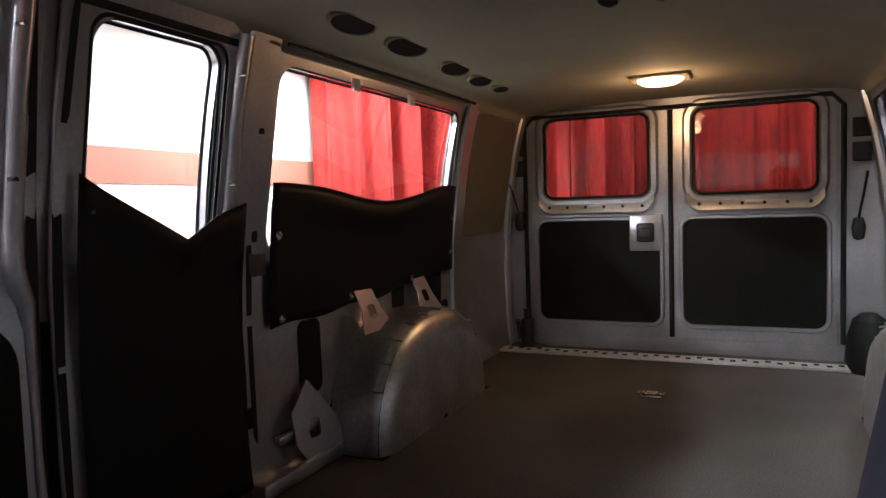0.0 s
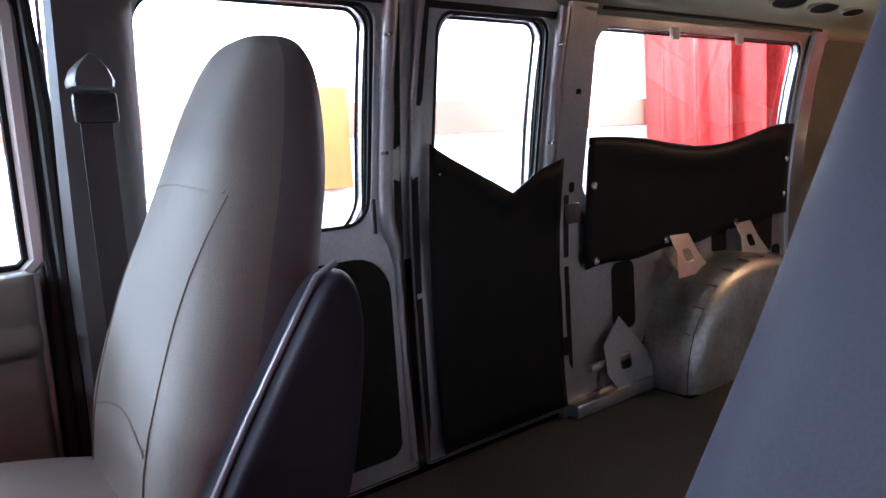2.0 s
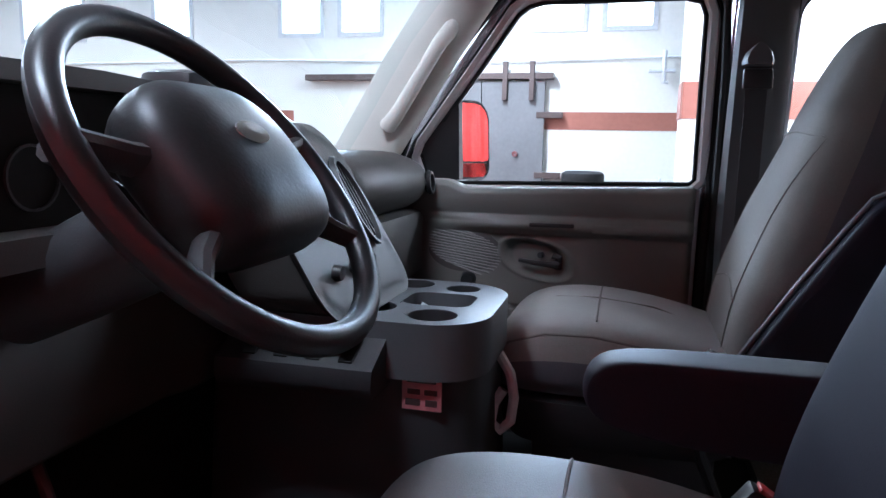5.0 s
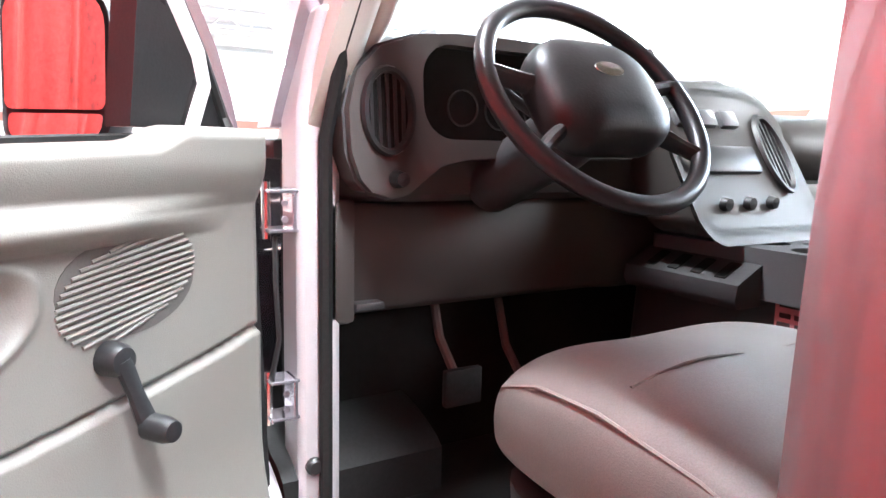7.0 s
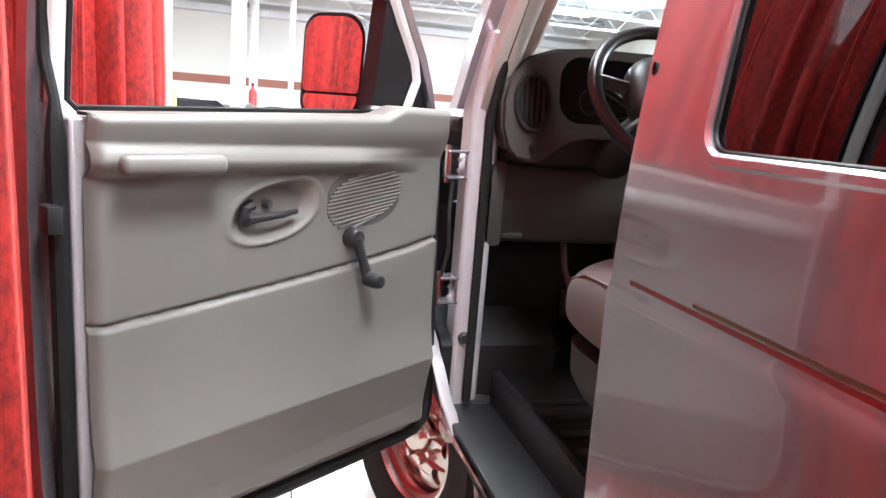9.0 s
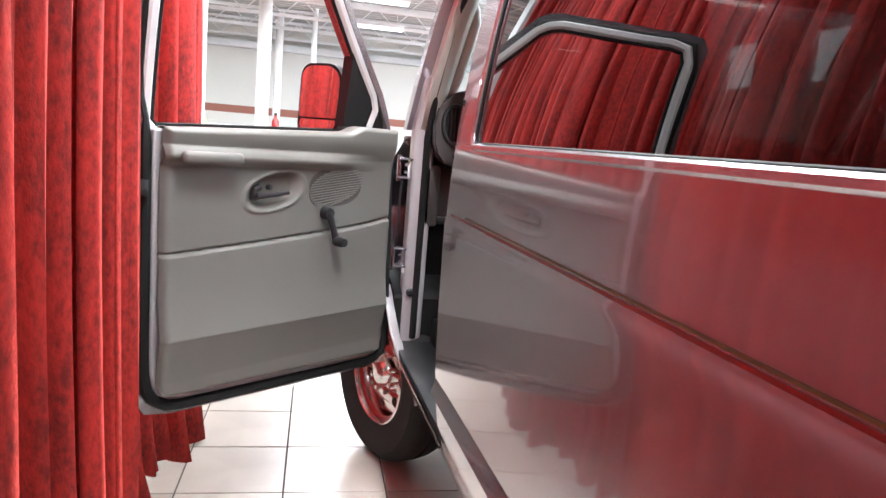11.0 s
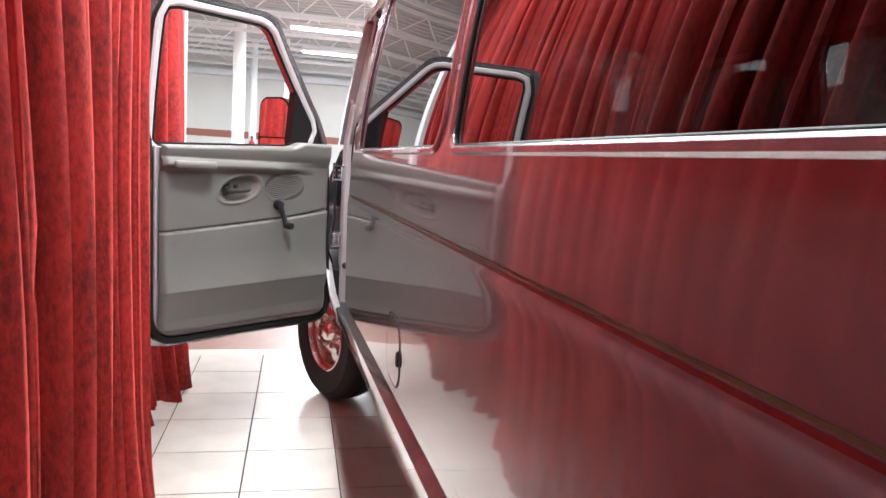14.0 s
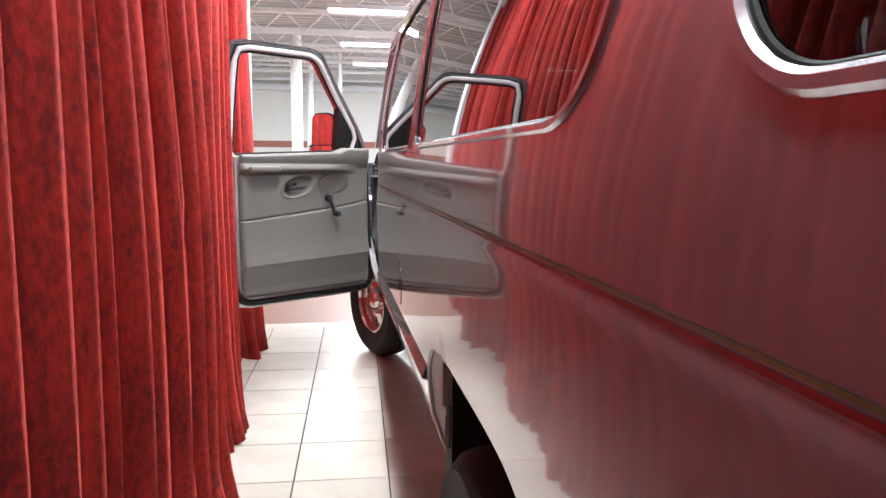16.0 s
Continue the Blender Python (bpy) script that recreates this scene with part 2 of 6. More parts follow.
def part(name, bm, mat, parent=None, label="", smooth=True, bevel=0.0, angle=35):
    me = bpy.data.meshes.new(name)
    bmesh.ops.recalc_face_normals(bm, faces=bm.faces)
    if smooth:
        for f in bm.faces:
            f.smooth = True
        lim = radians(angle)
        for e in bm.edges:
            if len(e.link_faces) == 2 and e.calc_face_angle(0) > lim:
                e.smooth = False
    bm.to_mesh(me)
    bm.free()
    me.materials.append(mat)
    ob = new(name, me)
    if parent is not None:
        ob.parent = parent
    if label:
        ob["label"] = label
    if bevel:
        mod = ob.modifiers.new("bevel", "BEVEL")
        mod.width, mod.segments, mod.limit_method = bevel, 2, "ANGLE"
    return ob


def box(bm, x0, x1, y0, y1, z0, z1, bevel=0.0, seg=2, m=None):
    vs = [bm.verts.new((x, y, z)) for x in (x0, x1) for y in (y0, y1) for z in (z0, z1)]
    fs = [bm.faces.new([vs[i] for i in q]) for q in ((0, 1, 3, 2), (4, 6, 7, 5), (0, 4, 5, 1), (2, 3, 7, 6), (0, 2, 6, 4), (1, 5, 7, 3))]
    if bevel:
        es = {e for f in fs for e in f.edges}
        r = bmesh.ops.bevel(bm, geom=list(es), offset=bevel, segments=seg, affect="EDGES", profile=0.5)
        vs = list({v for f in r["faces"] for v in f.verts} | {v for v in vs if v.is_valid})
    if m is not None:
        bmesh.ops.transform(bm, matrix=m, verts=[v for v in vs if v.is_valid])
    return bm


def boxed(*a, **k):
    return box(bmesh.new(), *a, **k)


def loft(bm, rings, caps=True, closed=True):
    vr = [[bm.verts.new(p) for p in r] for r in rings]
    n = len(rings[0])
    for a, b in zip(vr, vr[1:]):
        for i in range(n if closed else n - 1):
            j = (i + 1) % n
            try:
                bm.faces.new((a[i], a[j], b[j], b[i]))
            except ValueError:
                pass
    if caps and closed:
        for r in (vr[0][::-1], vr[-1]):
            try:
                bm.faces.new(r)
            except ValueError:
                pass
    return bm


def tube(bm, pts, r, seg=8, caps=True, flat=1.0):
    """A round bar along pts; r a number or one for each point."""
    pts = [Vector(p) for p in pts]
    rs = r if isinstance(r, (list, tuple)) else [r] * len(pts)
    up = None
    rings = []
    for i, p in enumerate(pts):
        d = (pts[min(i + 1, len(pts) - 1)] - pts[max(i - 1, 0)]).normalized()
        if up is None:
            up = Vector((0, 0, 1)) if abs(d.z) < 0.9 else Vector((1, 0, 0))
        side = d.cross(up).normalized()
        up = side.cross(d).normalized()
        rings.append([p + rs[i] * (math.cos(a) * side + flat * math.sin(a) * up) for a in (math.tau * k / seg for k in range(seg))])
    return loft(bm, rings, caps)


def lathe(bm, prof, seg=32, m=None, closed=False):
    """prof: (radius, along x) pairs turned round the x axis."""
    rings = [[Vector((h, r * math.cos(math.tau * k / seg), r * math.sin(math.tau * k / seg))) for k in range(seg)] for r, h in prof]
    if m is not None:
        rings = [[m @ p for p in r] for r in rings]
    if closed:
        rings.append(rings[0])
    return loft(bm, rings, not closed)


def rrect(u0, u1, v0, v1, r, n=6):
    """A rounded rectangle, counter-clockwise; r: one radius, or four from (u0, v0) on."""
    r = r if isinstance(r, (list, tuple)) else [r] * 4
    out = []
    for (cu, cv, a0), q in zip(((u0, v0, 180), (u1, v0, 270), (u1, v1, 0), (u0, v1, 90)), r):
        ou = cu + (q if cu == u0 else -q)
        ov = cv + (q if cv == v0 else -q)
        for k in range(n + 1):
            a = radians(a0 + 90 * k / n)
            out.append((ou + q * math.cos(a), ov + q * math.sin(a)))
    return out


def plate(bm, outer, holes, place, thick):
    """A plate with holes. place(u, v, d) gives the point at depth d below the face; thick its thickness."""
    loops = [outer, *holes]
    flat = [Vector((u, v, 0)) for lp in loops for u, v in lp]
    tris = geometry.tessellate_polygon([[Vector((u, v, 0)) for u, v in lp] for lp in loops])
    top = [bm.verts.new(place(p.x, p.y, 0)) for p in flat]
    low = [bm.verts.new(place(p.x, p.y, thick)) for p in flat]
    for t in tris:
        for vs, order in ((top, t), (low, t[::-1])):
            try:
                bm.faces.new([vs[i] for i in order])
            except ValueError:
                pass
    at = 0
    for lp in loops:
        n = len(lp)
        for i in range(n):
            j = (i + 1) % n
            try:
                bm.faces.new((top[at + i], top[at + j], low[at + j], low[at + i]))
            except ValueError:
                pass
        at += n
    return bm


def dense(loop, step=0.06):
    """The loop with its long edges split."""
    out = []
    for a, b in zip(loop, loop[1:] + loop[:1]):
        k = max(1, int(math.dist(a, b) / step))
        out += [(a[0] + (b[0] - a[0]) * i / k, a[1] + (b[1] - a[1]) * i / k) for i in range(k)]
    return out


def bent_plate(bm, outer, holes, place, thick, cuts):
    """A plate cut into level strips, so that it can follow a bowed surface."""
    plate(bm, outer, holes, lambda u, v, d: Vector((d, u, v)), thick)
    for z in cuts:
        bmesh.ops.bisect_plane(bm, geom=bm.verts[:] + bm.edges[:] + bm.faces[:], plane_co=(0, 0, z), plane_no=(0, 0, 1))
    us = [w.co.y for w in bm.verts]
    n = int((max(us) - min(us)) / 0.12)
    for k in range(1, n):
        bmesh.ops.bisect_plane(bm, geom=bm.verts[:] + bm.edges[:] + bm.faces[:], plane_co=(0, min(us) + (max(us) - min(us)) * k / n, 0), plane_no=(0, 1, 0))
    for w in bm.verts:
        w.co = place(w.co.y, w.co.z, w.co.x)
    return bm


def rim_loop(bm, loop, place, width, height, inset=0.0):
    """A raised band of four sides round a loop (seals, frames, piping)."""
    n = len(loop)
    cu, cv = sum(p[0] for p in loop) / n, sum(p[1] for p in loop) / n
    nor = []
    for i in range(n):
        a, b = Vector(loop[i - 1]), Vector(loop[(i + 1) % n])
        d = (b - a).normalized()
        nor.append(Vector((d.y, -d.x)))
    rings = []
    for i in range(n):
        p = Vector(loop[i])
        o, q = p + nor[i] * (inset + width / 2), p + nor[i] * (inset - width / 2)
        h = p + nor[i] * inset
        rings.append([place(o.x, o.y, 0), place((o.x + h.x) / 2, (o.y + h.y) / 2, -height), place((q.x + h.x) / 2, (q.y + h.y) / 2, -height), place(q.x, q.y, 0)])
    rings.append(rings[0])
    return loft(bm, rings, False)


def lerp_table(table, v):
    if v <= table[0][0]:
        return table[0][1]
    for (a, x), (b, y) in zip(table, table[1:]):
        if v <= b:
            return x + (y - x) * (v - a) / (b - a)
    return table[-1][1]

# ---- the hall ----
HX0, HX1, HY0, HY1, HZ = -7.0, 6.0, -6.7, 14.0, 3.7


def structure(ob, label, category):
    return tagged(ob, label, category, kind="structure")


floor = structure(part("floor", boxed(HX0, HX1, HY0, HY1, -0.2, -0.006), GROUT, smooth=False), "dark grouted floor bed under cream tiles", "floor")
floor_front = structure(part("floor_2", boxed(HX0, HX1, 0.98, HY1, -0.1, 0.0, 0.003), BROWN_FLOOR, smooth=False), "brown painted concrete floor of the workshop hall", "floor")
wall_front = structure(part("wall_front", boxed(HX0 - 0.2, HX1 + 0.2, HY1, HY1 + 0.2, 0, HZ), WALL, smooth=False), "white painted hall wall with a brown-red stripe", "wall")
wall_back = structure(part("wall_back", boxed(HX0 - 0.2, HX1 + 0.2, HY0 - 0.2, HY0, 0, HZ), WALL, smooth=False), "plain white wall behind the curtains", "wall")
wall_left = structure(part("wall_left", boxed(HX0 - 0.2, HX0, HY0, HY1, 0, HZ), WALL, smooth=False), "plain white hall wall", "wall")
wall_near = structure(part("wall_side", boxed(2.4, 2.62, HY0, -1.24, 0, HZ, 0.01), WALL, smooth=False), "white painted wall with a brown-red stripe beside the van", "wall")
# the window wall, with real openings
WIN = [(-1.20, -0.72), (-0.54, 0.0), (1.57, 2.05), (2.25, 2.75), (3.85, 4.35), (5.3, 6.2), (7.4, 8.3), (9.5, 10.4)]
bm = bmesh.new()
plate(bm, [(HY0, 0), (HY1, 0), (HY1, HZ), (HY0, HZ)], [[(a, 2.67), (b, 2.67), (b, 3.45), (a, 3.45)] for a, b in WIN], lambda u, v, d: Vector((HX1 + d, u, v)), 0.2)
wall_right = structure(part("wall_right", bm, WALL, smooth=False), "white hall wall with a row of small high windows and a stripe", "wall")
for i, (a, b) in enumerate(WIN):
    w = structure(holder("window_%d" % (i + 1)), "small bright window with a grey steel frame", "window")
    part("pane", boxed(HX1 + 0.12, HX1 + 0.13, a, b, 2.67, 3.45), DAY, w, smooth=False)
    bm = bmesh.new()
    for q in ((a - 0.02, a + 0.03, 2.65, 3.47), (b - 0.03, b + 0.02, 2.65, 3.47), (a + 0.03, b - 0.03, 2.65, 2.70), (a + 0.03, b - 0.03, 3.42, 3.47)):
        box(bm, HX1 - 0.015, HX1 + 0.06, *q)
    part("window_frame", bm, LIGHTGREY, w, smooth=False)
for nm, b in (("trim_1", (HX0, HX1, HY1 - 0.006, HY1 - 0.002, 1.67, 1.84)), ("trim_2", (2.394, 2.398, HY0, -1.24, 1.665, 1.838)),
              ("trim_3", (HX1 - 0.006, HX1 - 0.002, -6.5, -0.17, 1.70, 1.875)), ("trim_4", (HX1 - 0.006, HX1 - 0.002, 2.6, HY1, 1.70, 1.875)),
              ("trim_5", (2.394, 2.62, -1.238, -1.234, 1.665, 1.838))):
    structure(part(nm, boxed(*b), STRIPE, smooth=False), "brown-red stripe painted along the wall", "wall stripe")
# corrugated ceiling deck on joists
bm = bmesh.new()
prof = []
y = HY0
while y < HY1:
    prof += [(y, HZ), (y + 0.09, HZ), (y + 0.11, HZ + 0.06), (y + 0.20, HZ + 0.06)]
    y += 0.22
loft(bm, [[(x, py, pz) for py, pz in prof] for x in (HX0, HX1)], closed=False)
structure(part("ceiling", bm, DECK, smooth=False), "grey corrugated steel roof deck", "ceiling")
structure(part("ceiling_2", boxed(HX0, HX1, HY0, HY1, HZ + 0.1, HZ + 0.2), DECK, smooth=False), "upper side of the roof deck", "ceiling")


def roof_joist(y, z0=3.28, z1=3.66):
    th = holder("roof_joist", pose(0, y, 0))
    tagged(th, "white open-web steel roof joist under the deck", "joist", "roof joists")
    part("bottom_chord", boxed(HX0, HX1, -0.03, 0.03, z0, z0 + 0.05), STEEL_WHITE, th, smooth=False)
    part("top_chord", boxed(HX0, HX1, -0.03, 0.03, z1 - 0.05, z1), STEEL_WHITE, th, smooth=False)
    bm = bmesh.new()
    x, k = HX0, 0
    while x < HX1 - 0.3:
        tube(bm, [(x, 0, z0 + 0.04 if k % 2 else z1 - 0.04), (x + 0.32, 0, z1 - 0.04 if k % 2 else z0 + 0.04)], 0.012, 6)
        x += 0.32
        k += 1
    part("web", bm, STEEL_WHITE, th)
    return th


for y in (3.4, 5.0, 6.6, 8.2, 9.8, 11.4, 13.0):
    roof_joist(y)


def steel_column(x, y, r):
    bm = bmesh.new()
    lathe(bm, [(r, 0.02), (r, HZ)], 24, pose(0, 0, 0, 0, -90, 0))
    th = tagged(holder("steel_column", pose(x, y, 0)), "round white painted steel column", "column", "hall columns")
    part("shaft", bm, STEEL_WHITE, th)
    part("base_plate", boxed(-r * 1.6, r * 1.6, -r * 1.6, r * 1.6, 0.0, 0.02, 0.003), STEEL_WHITE, th, smooth=False)


steel_column(-1.80, 9.0, 0.105)
steel_column(-1.62, 12.2, 0.08)
steel_column(-0.95, 11.2, 0.05)
structure(part("trim_6", boxed(-2.12, -2.0, 2.62, 2.80, 0, HZ, 0.006), STEEL_WHITE, smooth=False), "white painted pier at the end of the curtain", "pier")
structure(part("trim_7", boxed(HX0, HX1, HY1 - 0.25, HY1 - 0.01, 3.12, 3.26), STEEL_WHITE, smooth=False), "white steel beam along the wall head", "beam")


def tube_light(x, y, z, ln, along="x", watts=55):
    th = tagged(holder("hall_and_fill_light", pose(x, y, z, 0, 0, 0 if along == "x" else 90)), "lit white fluorescent batten; those near the van are unseen added fill", "lamp", "hall lights")
    part("batten", boxed(-ln / 2, ln / 2, -0.07, 0.07, 0.03, 0.09, 0.008), STEEL_WHITE, th)
    for s in (-0.035, 0.035):
        bm = bmesh.new()
        tube(bm, [(-ln / 2 + 0.03, s, 0.012), (ln / 2 - 0.03, s, 0.012)], 0.016, 8)
        part("tube", bm, TUBE, th)
    for s in (-0.4, 0.4):
        part("hanger", boxed(s * ln - 0.006, s * ln + 0.006, -0.006, 0.006, 0.09, HZ - z + 0.03), STEEL_WHITE, th, smooth=False)
    a = area_lamp("hall_and_fill_lamp", pose(x, y, z - 0.02, 0, 0, 0 if along == "x" else 90), ln, 0.14, watts, (0.95, 0.975, 1.0))
    return th


LAMP_W = 150
# the one at x 1.4 is unseen, added to light the passenger seat
for x, y in ((-0.1, 9.6), (-0.4, 7.2), (-0.6, 4.6), (3.4, 9.6), (3.4, 4.6), (-4.2, 9.6), (-4.2, 4.6), (4.4, 0.4), (1.4, 1.9), (-3.4, 0.2), (-3.2, -3.4)):
    tube_light(x, y, 3.24, 1.25, "x", LAMP_W * (0.5 if x == 1.4 else 1.0))
# unseen battens added beside the van to light curtain, floor and near wall
for x, y in ((-0.95, -0.4), (-1.05, -2.3), (-1.2, -4.5), (1.9, -2.2), (1.9, -4.4)):
    tube_light(x, y, 2.44 if x > 0 else 3.34 if y > -4 else 2.8, 1.25, "y", LAMP_W * (0.55 if x > 0 else 0.62 if y > -4 else 0.14))

# daylight from the small windows
for a, b in WIN:
    area_lamp("window_daylight", Matrix.Translation((HX1 - 0.03, (a + b) / 2, 3.06)) @ Euler((0, radians(90), 0)).to_matrix().to_4x4(), 0.78, b - a, 70, (0.72, 0.86, 1.0))


# ---- curtains ----
def curtain(name, path, z0, z1, pitch, depth, label, seed, hem=0.0):
    """Hanging folds along a line of points."""
    rnd = random.Random(seed)
    pts = [Vector((x, y)) for x, y in path]
    line, total = [], 0.0
    for a, b in zip(pts, pts[1:]):
        n = max(2, int((b - a).length / (pitch / 14)))
        for k in range(n):
            p = a + (b - a) * k / n
            line.append((p, (b - a).normalized()))
    line.append((pts[-1], (pts[-1] - pts[-2]).normalized()))
    nz = 22
    ph, cols = 0.0, []
    amp = depth
    for i, (p, d) in enumerate(line):
        if i:
            ph += (p - line[i - 1][0]).length / pitch * math.tau * (1 + 0.35 * noise.noise((i * 0.03, seed, 0)))
        amp = depth * (0.75 + 0.6 * noise.noise((i * 0.04, seed, 3.3)))
        nrm = Vector((-d.y, d.x))
        col = []
        for k in range(nz + 1):
            f = k / nz
            z = z0 + (z1 - z0) * f
            if k == 0:
                z += 0.03 * noise.noise((i * 0.05, 9.1, seed)) + 0.012 * math.sin(ph)
            wob = 0.35 * noise.noise((i * 0.02, z * 0.8, seed + 5.0))
            c = ph + wob * 2.2
            ridge = 2 * abs(math.sin(c / 2)) ** 0.75 - 1
            o = -amp * (0.6 + 0.4 * (1 - f)) * (ridge + 0.22 * math.sin(2.3 * ph + 1.1 + wob * 3)) + 0.05 * noise.noise((i * 0.012, z * 0.5, seed + 8))
            if f < 0.1:
                o += (0.1 - f) * 0.35 * noise.noise((i * 0.09, 2.2, seed))
            if f < 0.14:                                # the hem lies out over the floor
                o -= hem * ((0.14 - f) / 0.14) ** 2.2 * (0.75 + 0.9 * noise.noise((i * 0.035, 4.4, seed)))
            q = p + nrm * o + d * (amp * 0.45 * math.sin(ph))
            col.append((q.x, q.y, z))
        cols.append(col)
    bm = bmesh.new()
    loft(bm, cols, closed=False)
    ob = part(name, bm, VELVET, None, angle=180)
    mod = ob.modifiers.new("cloth", "SOLIDIFY")
    mod.thickness = 0.006
    return tagged(ob, label, "curtain", "showroom curtains")


curtain("curtain", [(-1.80, -6.2), (-1.74, -4.0), (-1.75, -2.2), (-1.80, -1.25), (-1.92, -0.90), (-1.93, -0.4), (-1.86, 0.1), (-1.95, 1.2), (-2.10, 2.58)],
        0.02, 3.3, 0.125, 0.11, "long red velvet curtain hanging in deep folds beside the van", 2, 0.06)
curtain("curtain", [(2.32, -5.02), (1.3, -5.75), (-0.2, -5.95), (-1.7, -6.3)], 0.02, 3.3, 0.21, 0.08, "red velvet curtain drawn across behind the van", 7)

# ---- grey sliding door and things along the window wall ----
sd = tagged(holder("sliding_door", pose(HX1, 0, 0)), "grey steel sliding door hung from an iron rail on the white wall", "door")
part("leaf", boxed(-0.09, -0.04, -0.18, 0.46, 0.05, 2.17, 0.006), GREY_DOOR, sd, smooth=False)
part("leaf", boxed(-0.088, -0.042, 0.468, 1.12, 0.05, 2.17, 0.006), GREY_DOOR, sd, smooth=False)
part("rail", boxed(-0.13, -0.02, -0.26, 2.4, 2.19, 2.25, 0.004), IRON, sd, smooth=False)
for y in (-0.05, 0.22, 0.85, 1.08):
    part("hanger", boxed(-0.15, -0.092, y - 0.025, y + 0.025, 1.98, 2.36, 0.004), IRON, sd, smooth=False)
for z in (1.84, 1.24):
    part("bracket", boxed(-0.10, -0.03, -0.36, -0.1, z - 0.03, z + 0.03, 0.004), IRON, sd, smooth=False)
bm = bmesh.new()
lathe(bm, [(0.0, -0.12), (0.03, -0.12), (0.03, -0.09)], 12, pose(0, 0.1, 1.45))
part("lock", bm, CHROME, sd)
bm = bmesh.new()
tube(bm, [(HX1 - 0.04, -1.5, 2.40), (HX1 - 0.04, 0.6, 2.37), (HX1 - 0.04, 3.0, 2.42), (HX1 - 0.04, 6.5, 2.40)], 0.012, 6)
tagged(part("conduit", bm, STEEL_WHITE), "thin grey conduit running along the white wall", "pipe")
bm = bmesh.new()
tube(bm, [(HX1 - 0.10, -1.34, 2.15), (HX1 - 0.10, -1.30, 2.15), (HX1 - 0.10, -1.30, 2.45)], 0.02, 8)
tube(bm, [(HX1 - 0.10, -1.40, 2.26), (HX1 - 0.10, -1.16, 2.26)], 0.018, 8)
tube(bm, [(HX1 - 0.02, -1.3, 2.3), (HX1 - 0.10, -1.3, 2.3)], 0.02, 8)
tagged(part("valve", bm, LIGHTGREY), "grey pipe valve mounted on the white wall", "valve")


def stacked_tyre(x, y, z, r=0.20, w=0.13):
    bm = bmesh.new()
    lathe(bm, [(r * 0.55, -w / 2 + 0.02), (r * 0.8, -w / 2), (r * 0.96, -w / 2 + 0.02), (r, -w / 2 + 0.045), (r * 0.985, 0), (r, w / 2 - 0.045), (r * 0.96, w / 2 - 0.02), (r * 0.8, w / 2), (r * 0.55, w / 2 - 0.02)],
          32, pose(x, y, z + w / 2, 0, -90, 0), closed=True)
    tagged(part("tyre", bm, TYRE), "black car tyre lying in a stack by the wall", "tyre", "tyre stack")


for k in range(10):
    stacked_tyre(HX1 - 0.5, -0.62 + 0.010 * (k % 2), 0.001 + k * 0.1305)
bm = bmesh.new()
box(bm, 2.365, 2.39, -2.75, -2.44, 1.43, 1.905, 0.003)
tagged(part("notice_board", bm, ORANGE, smooth=False), "orange plywood board fixed to the white wall", "board")
wb = tagged(holder("workbench"), "low pale workbench with odds and ends against the wall", "bench")
part("top", boxed(5.25, 5.9, -1.75, -0.98, 1.06, 1.10, 0.006), PILLAR, wb)
for x in (5.3, 5.85):
    for y in (-1.7, -1.03):
        part("leg", boxed(x - 0.025, x + 0.025, y - 0.025, y + 0.025, 0, 1.06, 0.003), STEEL_WHITE, wb)
for y, h, r in ((-1.30, 0.16, 0.035), (-1.42, 0.12, 0.03), (-1.15, 0.10, 0.04)):
    bm = bmesh.new()
    lathe(bm, [(0, 0), (r, 0.003), (r, h * 0.65), (r * 0.4, h * 0.85), (r * 0.4, h)], 14, pose(5.45, y, 1.10, 0, -90, 0))
    tagged(part("bottle", bm, LIGHTGREY), "small pale plastic bottle on the workbench", "bottle", "bench bottles")


